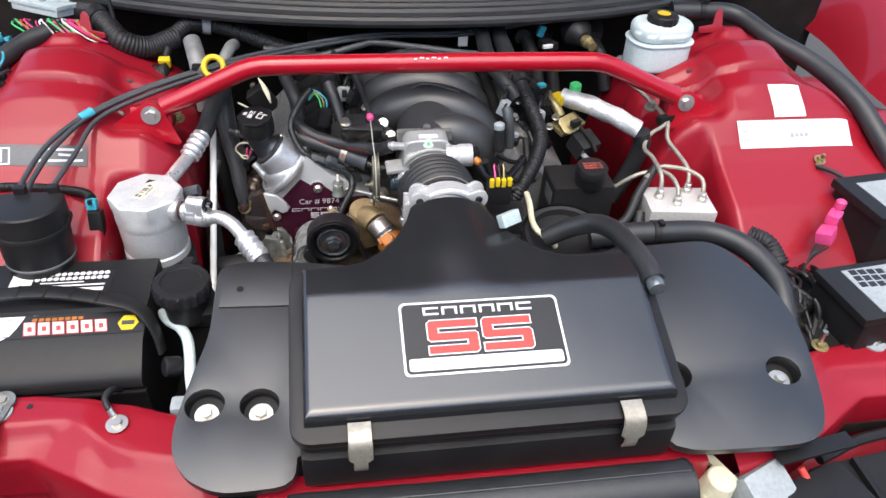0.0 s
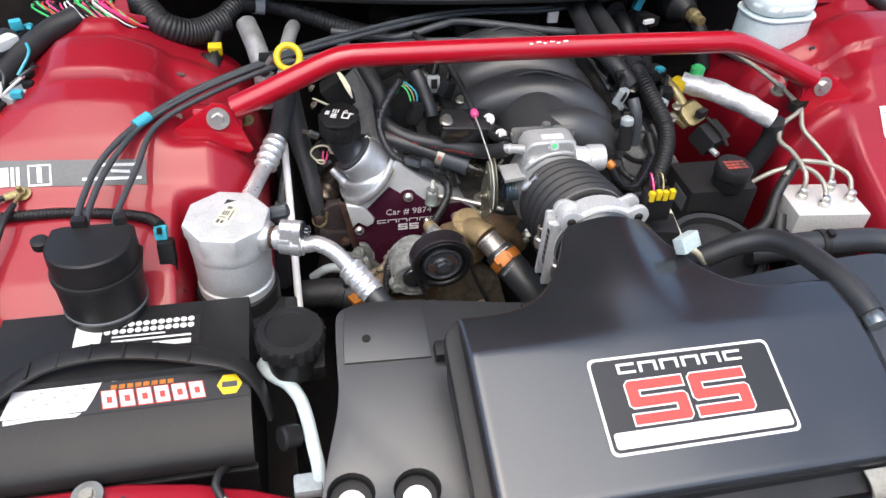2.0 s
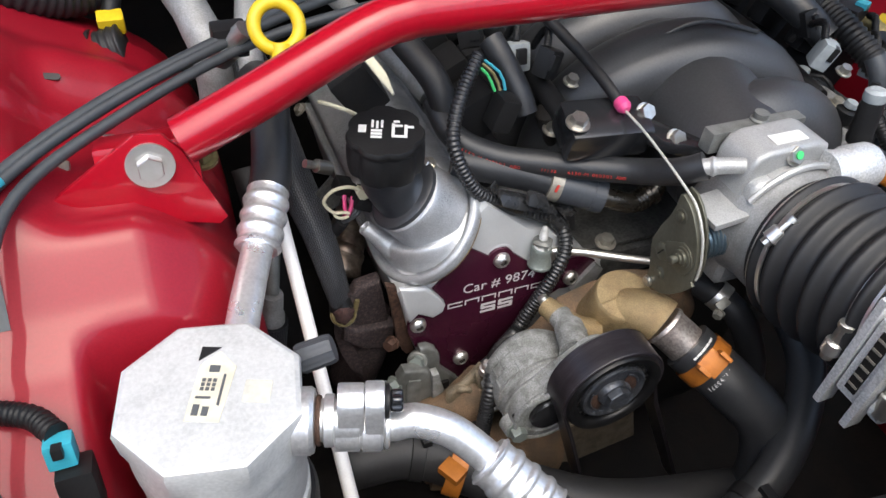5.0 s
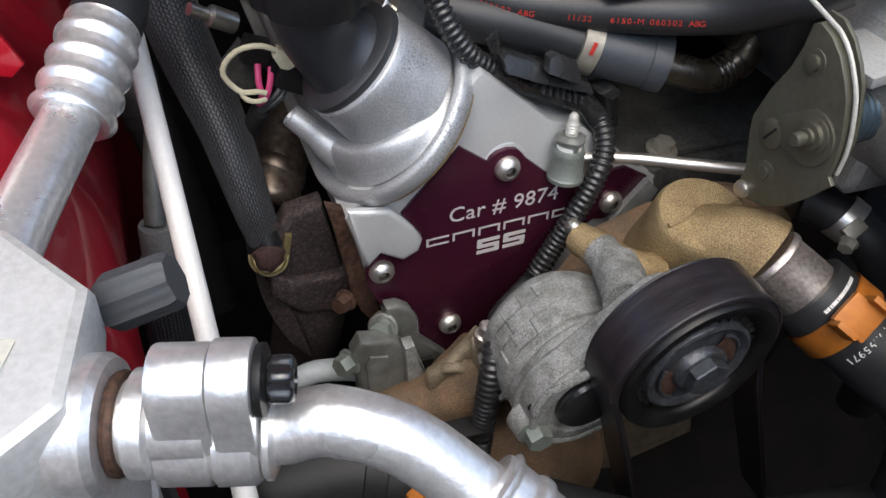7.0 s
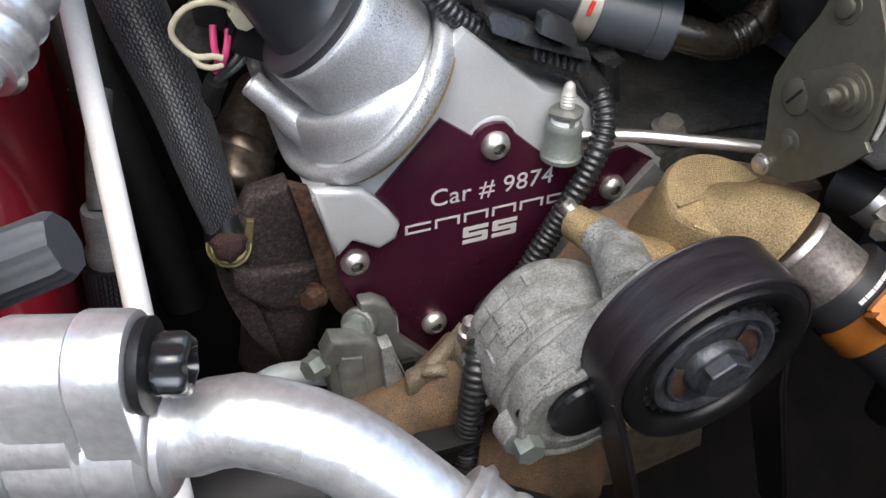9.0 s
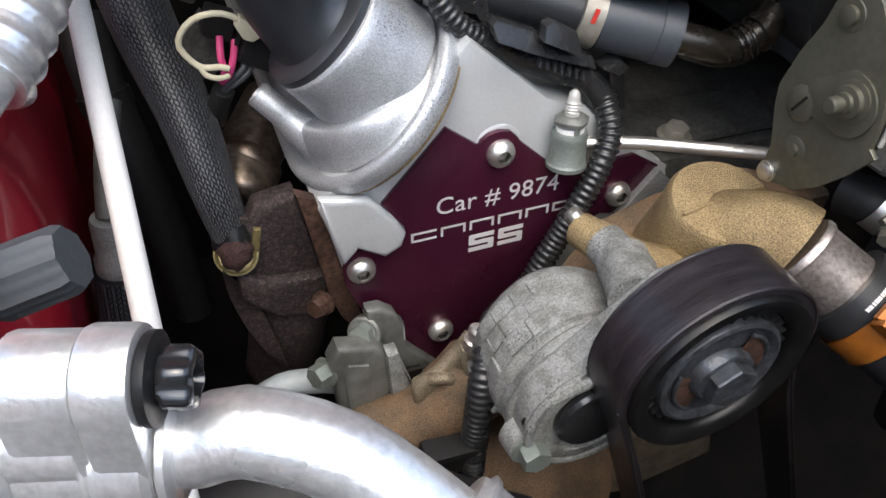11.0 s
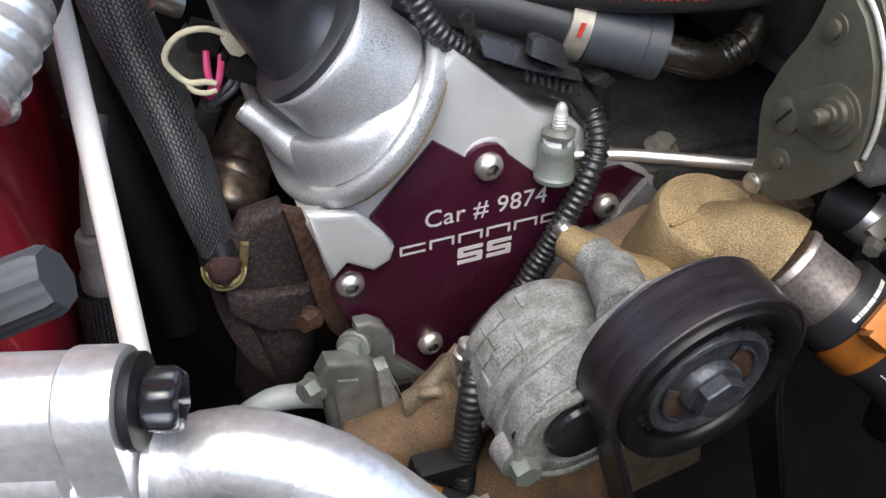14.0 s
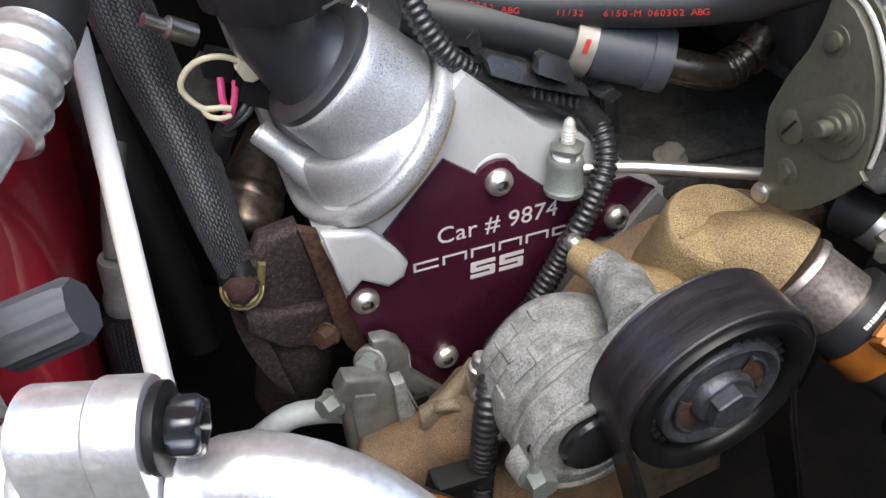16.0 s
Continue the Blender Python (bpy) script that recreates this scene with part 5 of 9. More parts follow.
part("front_cover", prism([(-0.1839, 0.7947), (-0.1727, 0.8275), (-0.0584, 0.8199), (-0.0311, 0.7947), (0.0103, 0.6560), (-0.0656, 0.6431), (-0.1742, 0.6892)][::-1], 0.024, facing(0.8470), 0.006, seg=3), TANCAST, pump, "tan stained lower pump cover", sharp=60)
part("cover_boss", lathe([(0.0125, 0.006), (0.0120, -0.004), (0.0105, -0.006), (0.0078, -0.0064), (0.0070, -0.003), (0.001, -0.0025)], (-0.0565, 0.8398, 0.7485), (0, 1, -0.1), 30), TANCAST, pump, "round cast boss")
part("cover_rib", tube([(-0.1618, 0.8438, 0.7451), (-0.1049, 0.8438, 0.7343), (-0.0352, 0.8438, 0.7224)], 0.0035, 10), TANCAST, pump, "cast rib", sharp=180)
CD = Vector((0.50, -0.72, -0.38)).normalized()
c0 = Vector((-0.0780, 0.7965, 0.9270))
part("steel_neck", lathe([(0.0160, 0), (0.0168, 0.001), (0.0170, 0.003), (0.0158, 0.005), (0.0158, 0.040)], c0, CD, 36), NICKEL, pump, "shiny steel hose neck")

rhose = thing("radiator_hose", (-0.03, 0.75, 0.85), "thick black radiator hose with printed number and orange clamp", "hose")
h0 = c0 + CD * 0.023
hpath = [h0, h0 + CD * 0.02, h0 + CD * 0.045, (-0.024, 0.722, 0.880), (-0.02, 0.705, 0.845), (-0.03, 0.69, 0.78)]
part("hose", tube(hpath, 0.0200, 30, 0.005), HOSE, rhose)
k0 = h0 + CD * 0.010
part("clamp", lathe([(0.0212, 0), (0.0212, 0.013), (0.0201, 0.013), (0.0201, 0)], k0, CD, 40, caps=False), ORANGE, rhose, "orange spring clamp")
u = Vector((-0.35, -0.62, 0.70))
u = (u - CD * u.dot(CD)).normalized()
w = CD.cross(u)
part("clamp_ear", box(k0 + CD * 0.006 + u * 0.0235, (0.016, 0.016, 0.004), basis((0, 0, 0), u, CD), 0.0012), ORANGE, rhose)
part("clamp_ear", box(k0 + CD * 0.004 + u * 0.026 + w * 0.009, (0.010, 0.003, 0.010), basis((0, 0, 0), u, CD), 0.0008), ORANGE, rhose)
part("clamp_ear", box(k0 + CD * 0.008 + u * 0.026 - w * 0.009, (0.010, 0.003, 0.010), basis((0, 0, 0), u, CD), 0.0008), ORANGE, rhose)
for i, ch in enumerate("10295971"):
    a = 0.55 - (i + 2) * 0.15
    d = (u * math.cos(a) - w * math.sin(a)).normalized()
    t = (u * math.sin(a) + w * math.cos(a))
    part("printed_digit", lettering(ch, 0.0048, basis(h0 + CD * 0.0285 + d * 0.02012, d, t), 0.0001, 'CENTER'), WHITE, rhose)

for i in range(15):
    a = 0.75 - i * 0.075
    d = (u * math.cos(a) - w * math.sin(a)).normalized()
    t = (u * math.sin(a) + w * math.cos(a))
    part("print_bar", box(h0 + CD * 0.0062 + d * 0.0201, (0.0009 + 0.0003 * (i % 3), 0.0016, 0.0003), basis((0, 0, 0), d, t)), WHITE, rhose)

# ---- belt tensioner ----
tens = thing("belt_tensioner", (-0.18, 0.78, 0.85), "weathered aluminium belt tensioner with black pulley", "belt tensioner")
PX, PY, PZ, PR = -0.1440, 0.7545, 0.9228, 0.0362
DX, DZ = -0.1675, 0.8770
part("drum", lathe([(0.020, 0.0), (0.0325, 0.001), (0.0342, 0.003), (0.0346, 0.009), (0.0330, 0.0105), (0.0332, 0.0125), (0.0352, 0.0135), (0.0358, 0.034), (0.0345, 0.042), (0.031, 0.046)], (DX, 0.791, DZ), (0, 1, -0.02), 56, wave=lambda a, i: 1 + 0.028 * math.cos(4 * a + 0.9)), CORRODED, tens, "corroded cast spring case", sharp=50)
for row, (y0, w, a0) in enumerate(((0.8105, 0.0080, 98), (0.8190, 0.0074, 88), (0.8268, 0.0066, 92))):
    a = a0
    for i in range(5):
        da = (17, 12, 20, 14, 22, 13, 18)[(i + row * 2) % 7]
        r0, mid = 0.0347 + 0.0003 * ((i + row) % 3), radians(a + da / 2)
        part("pad", box((DX + r0 * math.cos(mid), y0, DZ + r0 * math.sin(mid)), (0.0014, w + 0.0004, r0 * radians(da) - 0.0003), Matrix.Rotation(-mid + 0.025 * ((i * 3 + row) % 4 - 1.5), 4, 'Y'), 0.0004), CORRODED, tens)
        a += da
arm = prism(arc(-0.1725, 0.8815, 0.0300, 118, 300, 18) + arc(PX, PZ - 0.001, 0.0185, -50, 112, 12), 0.0165, Matrix(((1, 0, 0, 0), (0, 0, -1, 0.7800), (0, 1, 0, 0), (0, 0, 0, 1))), 0.0035, seg=3)
part("arm", arm, CORRODED, tens, "cast tensioner arm")
part("arm_lip", tube([(x, 0.7803, z) for x, z in arc(-0.1725, 0.8815, 0.0285, 112, 296, 20)], 0.0021, 10), CORRODED, tens, "raised edge of the arm")
part("case_lip", tube([(x, 0.7935, z) for x, z in arc(DX, DZ, 0.0345, 74, 236, 20)], 0.0024, 10), CORRODED, tens, "raised edge of the spring case")
part("arm_rib", tube([(-0.1945, 0.7790, 0.9010), (-0.1760, 0.7770, 0.9110), (-0.1600, 0.7765, 0.9190)], 0.0022, 10), CORRODED, tens, "cast rib along the arm")
part("arm_step", lathe([(0.0285, 0.0025), (0.0272, 0.0), (0.0252, -0.0012), (0.0205, -0.0015), (0.0190, 0.001)], (-0.1735, 0.7805, 0.8818), (0, 1, -0.03), 40, caps=False), CORRODED, tens, "worn round tensioner face")
part("arm_cap", lathe([(0.0158, -0.003), (0.0156, 0.0026), (0.0142, 0.0042), (0.0120, 0.0046), (0.001, 0.0046)], (-0.1755, 0.7795, 0.8850), (0.0, -1, 0.03), 36), LIDBLACK, tens, "dark round cap")
part("bolt_lug", lathe([(0.0105, -0.009), (0.0098, 0.0), (0.0085, 0.001)], (-0.1975, 0.7815, 0.8700), (0.0, -1, 0.1), 24), CORRODED, tens)
hexhead((-0.1985, 0.7815, 0.8700), (-0.05, -1, 0.05), 0.0060, 0.0085, washer=0.0082, name="bolt", parent=tens, material=POSTCAST)
part("pin_hole", lathe([(0.0026, 0), (0.0026, 0.0006)], (-0.2005, 0.7835, 0.8860), (-0.1, -1, 0.1), 14), DARK, tens)
part("side_ear", tube([(-0.2015, 0.826, 0.8720), (-0.2005, 0.820, 0.8620), (-0.1990, 0.812, 0.8540)], 0.0055, 12, 0.003, wobble=0.08), CORRODED, tens, "cast edge web", sharp=180)
part("top_lug", tube([(-0.1408, 0.837, 0.9135), (-0.1400, 0.826, 0.9150), (-0.1395, 0.814, 0.9155)], 0.0094, 18, wobble=0.05), CORRODED, tens)
LOOMBLACK = mat("polished_black_plastic", (0.006, 0.006, 0.0065), 0.25, 0, (0.012, 0.011, 0.011), grain=500, stain=60, mix=0.5, bump=0.05, spec=0.35)
part("lug_bridge", tube([(-0.1405, 0.824, 0.9155), (-0.1450, 0.811, 0.9180), (-0.1520, 0.797, 0.9210)], 0.0112, 18, wobble=0.06), CORRODED, tens, "cast web between lug and arm")
pulley = part("pulley", lathe([(0.0235, 0.0125), (0.0272, 0.0120), (0.0282, 0.0035), (0.0290, 0.0014), (PR - 0.0055, 0.0004), (PR - 0.0040, -0.0006), (PR - 0.001, -0.0002), (PR, 0.002), (PR, 0.026), (PR - 0.003, 0.027)], (PX, PY, PZ), (0, 1, -0.03), 64, caps=False), PULLEY, tens, "black ribbed plastic pulley", sharp=50)
part("hub", lathe([(0.0246, 0.010), (0.0246, 0.0032), (0.0240, 0.0018), (0.0226, 0.0012), (0.0214, 0.0020), (0.0200, 0.0034), (0.0130, 0.0038), (0.001, 0.0040)], (PX, PY, PZ), (0, 1, -0.03), 56, caps=False, wave=lambda a, i: 1 + 0.012 * math.sin(2 * a + 0.7)), HUB, pulley, "stained steel hub disc")
for a0 in (168, -8):
    part("rust_pocket", prism(arc(0, 0, 0.0178, a0, a0 + 70, 10) + arc(0, 0, 0.0100, a0 + 62, a0 + 8, 8), 0.0006, basis((PX, PY + 0.0024, PZ), (0, -1, 0.03), (1, 0, 0)), 0.0002), RUSTSTRAP, pulley, "rusty hub pocket")
    part("pocket_rim", tube([(PX + x, PY + 0.0022, PZ + z) for x, z in arc(0, 0, 0.0184, a0 - 4, a0 + 74, 14)], 0.0008, 6), HUB, pulley)
for i in range(30):
    a = 2 * math.pi * i / 30
    part("fin", box((PX + 0.0260 * math.cos(a), PY + 0.0080, PZ + 0.0260 * math.sin(a)), (0.0030, 0.008, 0.0010), Matrix.Rotation(-a, 4, "Y")), BLACK, pulley)
part("hub_disc", lathe([(0.0122, 0.0036), (0.0116, 0.0006), (0.0105, -0.0006), (0.0004, -0.0006)], (PX, PY, PZ), (0, 1, -0.03), 40, caps=False, wave=lambda a, i: 1 + 0.08 * math.cos(2 * a - 0.5)), HUB, pulley)
hexhead((PX, PY + 0.0006, PZ), (0, -1, 0.03), 0.0090, 0.0062, washer=0.0104, name="hub_bolt", parent=pulley, material=HUB, label="dark rusty hub bolt")
bm = bmesh.new()
BR = PR + 0.0032
turn = [math.pi * (1.09 - 1.16 * i / 32) for i in range(33)]


def belt_run(q):
    return [(PX - q + 0.075, PZ - 0.22), (PX - q + 0.0165, PZ - 0.05)] + [(PX + q * math.cos(a), PZ + q * math.sin(a)) for a in turn] + [(PX + q + 0.0085, PZ - 0.035), (PX + q + 0.085, PZ - 0.20)]


path, inn = belt_run(BR), belt_run(PR)
rows = []
for (ox, oz), (ix, iz) in zip(path, inn):
    rows.append([bm.verts.new(q) for q in ((ox, PY + 0.003, oz), (ox, PY + 0.0245, oz), (ix, PY + 0.0245, iz), (ix, PY + 0.003, iz))])
for a, b in zip(rows, rows[1:]):
    for i in range(4):
        bm.faces.new((a[i], a[(i + 1) % 4], b[(i + 1) % 4], b[i]))
belt = thing("drive_belt", (PX, PY, PZ - 0.2), "black rubber serpentine belt over the tensioner pulley", "drive belt")
part("belt", bm, BELT, belt)
for yy in (0.0032, 0.0243):
    part("worn_edge", tube([(x, PY + yy, z) for x, z in belt_run(BR - 0.0006)], 0.0008, 6, 0.004), BELT, belt, "rounded worn belt edge")

for group in (pump, rhose, tens, belt):
    resize(group, 0.94, (-0.296, 0.647, 1.122))

# ---- exhaust manifold and braided hose ----
manif = thing("exhaust_manifold", (-0.28, 0.92, 0.82), "rusty cast iron exhaust manifold with a bolted flange", "exhaust manifold")
part("flange_block", prism([(-0.2865, 0.902), (-0.2775, 0.918), (-0.2595, 0.921), (-0.252, 0.876), (-0.248, 0.850), (-0.278, 0.852), (-0.290, 0.872)], 0.014, facing(0.903), 0.005, seg=3), RUST, manif, "speckled rusty casting", sharp=50)
part("step", prism([(-0.291, 0.888), (-0.280, 0.878), (-0.249, 0.874), (-0.250, 0.846), (-0.276, 0.852), (-0.292, 0.870)], 0.012, facing(0.897), 0.004, seg=3), RUST, manif, sharp=50)
part("lower_pipe", tube([(-0.266, 0.925, 0.868), (-0.267, 0.920, 0.845), (-0.270, 0.922, 0.818), (-0.276, 0.93, 0.78)], 0.0205, 24, 0.006, wobble=0.03), RUST, manif, sharp=180)
part("runner", tube([(-0.252, 0.995, 0.912), (-0.262, 0.978, 0.909), (-0.2745, 0.957, 0.904), (-0.281, 0.942, 0.894)], 0.0165, 26, 0.005, wobble=0.02), BURNT, manif, "heat stained steel runner", sharp=180)
part("runner_ring", lathe([(0.0165, 0), (0.0178, 0.002), (0.0178, 0.006), (0.0165, 0.008)], (-0.2725, 0.960, 0.905), (-0.45, -0.75, -0.3), 30), BURNT, manif)
part("strap", prism([(-0.2627, 0.9363), (-0.2545, 0.932), (-0.2455, 0.8895), (-0.2376, 0.8560), (-0.2392, 0.8525), (-0.2440, 0.8520), (-0.2475, 0.8575), (-0.2523, 0.872), (-0.2556, 0.8953), (-0.2597, 0.9211)], 0.006, facing(0.883), 0.0015), RUSTSTRAP, manif, "flat rust brown strap", sharp=50)
hexhead((-0.2553, 0.884, 0.8708), (-0.75, -0.6, 0.2), 0.0048, 0.008, washer=0.006, name="bolt", parent=manif, material=RUSTSTRAP)
bm = grid(lambda u, v: (-0.2965 + 0.0235 * v ** 2 + 0.010 * (1 - u) * math.sin(math.pi * v) - 0.002 * math.sin(v * 3), 0.896 + 0.004 * math.sin(v * 5) + 0.004 * u, 0.892 - 0.082 * v + 0.006 * math.sin(math.pi * v) * (1 - u)), spread(0, 1, 5), spread(0, 1, 18))
ext = bmesh.ops.extrude_face_region(bm, geom=bm.faces[:])
bmesh.ops.translate(bm, vec=(0, 0.0014, 0), verts=[q for q in ext["geom"] if isinstance(q, bmesh.types.BMVert)])
part("heat_shield", bm, RUST, manif, "thin bent heat shield edge", sharp=60)
er, ea = Vector((-0.2892, 0.9035, 0.8945)), Vector((-0.10, -0.78, 0.62))
part("egr_flange", lathe([(0.0070, -0.005), (0.0098, -0.004), (0.0102, 0.0), (0.0098, 0.0014), (0.0082, 0.0016)], er, ea, 36), BRASS, manif, "dull brass fitting ring")
part("egr_lip", lathe([(0.0086, 0.0006), (0.0092, 0.0022), (0.0086, 0.0028), (0.0080, 0.002)], er, ea, 36, caps=False), BRASS, manif, "bright brass lip")
part("egr_tab", prism([(-0.2800, 0.9085), (-0.2768, 0.9075), (-0.2790, 0.8960), (-0.2835, 0.8930)], 0.003, facing(0.9005), 0.0006), BRASS, manif, "upright brass tab")
part("egr_plate", prism([(-0.2960, 0.9000), (-0.2850, 0.9130), (-0.2760, 0.9080), (-0.2770, 0.8865), (-0.2850, 0.8770), (-0.2955, 0.8800)], 0.006, facing(0.9055), 0.002), RUST, manif, "rusty fitting plate")
part("egr_bolt", lathe([(0.0080, 0), (0.0080, 0.003), (0.0074, 0.0055), (0.0052, 0.0085), (0.001, 0.010)], er + Vector((0, 0, 0.0012)), ea, 26, wave=lambda a, i: 1 + 0.07 * math.sin(3 * a + 1) + 0.06 * math.sin(7 * a) + 0.04 * math.sin(11 * a + i)), REDRUST, manif, "corroded round bolt", sharp=60)

braid = thing("braided_hose", (-0.29, 0.91, 0.9), "hose in a woven black protective sleeve", "braided hose")
bm = tube([(-0.2890, 0.9085, 0.9005), (-0.2925, 0.918, 0.922), (-0.297, 0.940, 0.949), (-0.305, 0.967, 0.976), (-0.311, 0.995, 1.002), (-0.316, 1.025, 1.027), (-0.322, 1.06, 1.040), (-0.332, 1.12, 1.02)], 0.0142, 36, 0.003, uv=(46, 390), taper=lambda k: 0.66 + 0.42 * math.sin(min(k * 3.4, 1.57)), sq=0.85)
part("sleeve", bm, BRAID, braid)
part("frayed_end", lathe([(0.0070, 0.004), (0.0082, 0.0), (0.0100, -0.0025), (0.0096, 0.0005), (0.0088, 0.006)], (-0.2890, 0.9085, 0.9005), (-0.12, 0.38, 0.92), 48, caps=False, wave=lambda a, i: 1 + (0.10 * math.sin(17 * a) + 0.06 * math.sin(29 * a) if i == 2 else 0)), BRAID, braid, "frayed dark sleeve end")
rod = thing("dipstick_tube", (-0.325, 0.80, 0.86), "slim pale painted metal tube standing beside the engine", "dipstick tube")
part("tube", tube([(-0.3262, 0.950, 1.004), (-0.326, 0.944, 1.0), (-0.325, 0.868, 0.95), (-0.3245, 0.792, 0.90), (-0.324, 0.731, 0.86)], 0.0046, 16), PALEPAINT, rod)
part("ring_handle", tube([(-0.311 + 0.0135 * math.cos(a), 0.953 + 0.008 * math.sin(a), 1.107 + 0.0115 * math.sin(a)) for a in spread(0, 2 * math.pi, 25)], 0.0042, 12, 0.003, caps=False), YELLOW, rod, "yellow dipstick ring")
part("ring_stem", tube([(-0.312, 0.94, 1.09), (-0.311, 0.946, 1.098)], 0.006, 12), YELLOW, rod)
tie = thing("wire_pigtail", (-0.28, 0.93, 0.97), "wiring pigtail with white cable tie and pink wires", "wiring")
part("cable_tie", tube([(-0.2655, 0.926, 0.9895), (-0.272, 0.927, 0.9945), (-0.279, 0.928, 0.9960), (-0.2865, 0.929, 0.9940), (-0.292, 0.930, 0.9885), (-0.2935, 0.930, 0.9830), (-0.2900, 0.930, 0.9765), (-0.2860, 0.929, 0.9735), (-0.2800, 0.928, 0.9735), (-0.2760, 0.927, 0.9725)], 0.0013, 10), CREAM, tie, "cream nylon cable tie")
part("cable_tie", tube([(-0.2870, 0.929, 0.9735), (-0.2855, 0.928, 0.9705), (-0.2810, 0.927, 0.9690), (-0.2765, 0.928, 0.9690)], 0.0012, 8), CREAM, tie, "cream nylon cable tie")
part("tie_head", prism([(-0.2715, 0.9905), (-0.2690, 0.9945), (-0.2605, 0.9890), (-0.2620, 0.9850), (-0.2655, 0.9835), (-0.2690, 0.9850)], 0.006, facing(0.9245), 0.001), CREAM, tie, "cream cable tie lock")
for m_, ws in ((PINK, [(-0.2772, 0.936, 0.9825), (-0.2785, 0.931, 0.9760), (-0.2780, 0.930, 0.9700), (-0.2795, 0.933, 0.9640)]), (PINK, [(-0.2715, 0.936, 0.9800), (-0.2735, 0.931, 0.9750), (-0.2765, 0.929, 0.9690), (-0.2795, 0.933, 0.9640)]), (CABLE, [(-0.2680, 0.935, 0.9755), (-0.2700, 0.931, 0.9700), (-0.2760, 0.931, 0.9650), (-0.2800, 0.934, 0.9590)]), (CABLE, [(-0.2650, 0.935, 0.9715), (-0.2690, 0.931, 0.9670), (-0.2750, 0.931, 0.9630), (-0.2800, 0.934, 0.9590)])):
    part("wire", tube(ws, 0.0015, 10, 0.003), m_, tie)
part("wire_boot", tube([(-0.2795, 0.9335, 0.9600), (-0.2830, 0.938, 0.9500), (-0.2840, 0.948, 0.938)], 0.0048, 14, wobble=0.08), RUBBER, tie)
part("connector", box((-0.2765, 0.942, 0.9860), (0.012, 0.012, 0.011), Matrix.Rotation(0.4, 4, 'Y'), 0.002), BLACK, tie)
for k in range(3):
    part("connector_rib", box((-0.2700 + k * 0.0035, 0.938, 0.9815 - k * 0.0030), (0.0022, 0.010, 0.010), Matrix.Rotation(0.5, 4, 'Y'), 0.0006), BLACK, tie)
part("connector_shell", box((-0.2625, 0.936, 0.9760), (0.015, 0.014, 0.014), Matrix.Rotation(0.5, 4, 'Y'), 0.002), BLACK, tie)
part("guard_plate", prism([(-0.2950, 0.9740), (-0.2820, 0.9880), (-0.2740, 0.9780), (-0.2760, 0.9600), (-0.2900, 0.9540)], 0.002, facing(0.952), 0.0006), OILGREY, tie, "grey stained sheet plate")
part("sensor", lathe([(0.005, 0), (0.005, 0.012), (0.003, 0.013), (0.003, 0.022)], (-0.283, 0.953, 0.995), (-0.8, -0.2, 0.5), 14), ZINC, tie)

brk = thing("alternator_bracket", (-0.235, 0.86, 0.82), "grey cast bracket with hexagonal bolts below the plate", "bracket")
part("body", prism([(-0.2619, 0.8634), (-0.2573, 0.8725), (-0.2400, 0.8669), (-0.2335, 0.8583), (-0.2280, 0.7936), (-0.2578, 0.7990), (-0.2610, 0.8560)], 0.010, facing(0.852), 0.0028, seg=3), DULLCAST, brk, "smooth grey cast face", sharp=50)
part("rib_plate", prism([(-0.2363, 0.8653), (-0.2310, 0.8655), (-0.2158, 0.8102), (-0.2170, 0.7952), (-0.2315, 0.8000)], 0.008, facing(0.847), 0.0018, [[(-0.2262, 0.8300), (-0.2225, 0.8296), (-0.2186, 0.8116), (-0.2228, 0.8119)]]), CORRODED, brk, "pale ribbed plate with a slot", sharp=50)
part("slot_back", box((-0.2225, 0.8595, 0.821), (0.014, 0.003, 0.03), None, 0.0006), DARK, brk)
part("face_step", prism([(-0.2560, 0.8560), (-0.2535, 0.8610), (-0.2440, 0.8580), (-0.2405, 0.8100), (-0.2530, 0.8120)], 0.0022, facing(0.8505), 0.0009), DULLCAST, brk, "raised cast face")
part("arm", prism([(-0.2400, 0.8770), (-0.2330, 0.8764), (-0.2262, 0.8705), (-0.2223, 0.8604), (-0.2215, 0.8462), (-0.2030, 0.8222), (-0.2126, 0.8183), (-0.2332, 0.8441), (-0.2400, 0.8560)], 0.008, facing(0.8655), 0.0025, seg=3), DULLCAST, brk, "grey bolted arm", sharp=50)
part("boss_washer", lathe([(0.0082, -0.003), (0.0082, 0.0022), (0.0072, 0.003)], (-0.2410, 0.866, 0.8635), (-0.55, -0.70, 0.45), 24), DULLCAST, brk)
hexhead((-0.2422, 0.8640, 0.8650), (-0.55, -0.70, 0.45), 0.0056, 0.0060, name="bolt", parent=brk, material=POSTCAST)
hexhead((-0.2620, 0.8575, 0.8540), (-0.85, -0.45, 0.15), 0.0055, 0.008, washer=0.007, name="bolt", parent=brk, material=POSTCAST)
part("eyelet", lathe([(0.0016, 0), (0.0024, 0.0006), (0.0028, 0.0), (0.003, -0.001)], (-0.2168, 0.8625, 0.8182), (0, -1, 0.1), 18), BRASS, brk)
part("elbow", tube([(-0.256, 0.862, 0.838), (-0.2631, 0.868, 0.8345), (-0.2776, 0.870, 0.8365), (-0.2879, 0.870, 0.8341), (-0.305, 0.872, 0.82)], 0.0062, 16), GREY, brk, "grey plastic tube")
part("lower_web", box((-0.245, 0.850, 0.795), (0.028, 0.012, 0.03), Matrix.Rotation(0.3, 4, 'Y'), 0.003), CORRODED, brk)

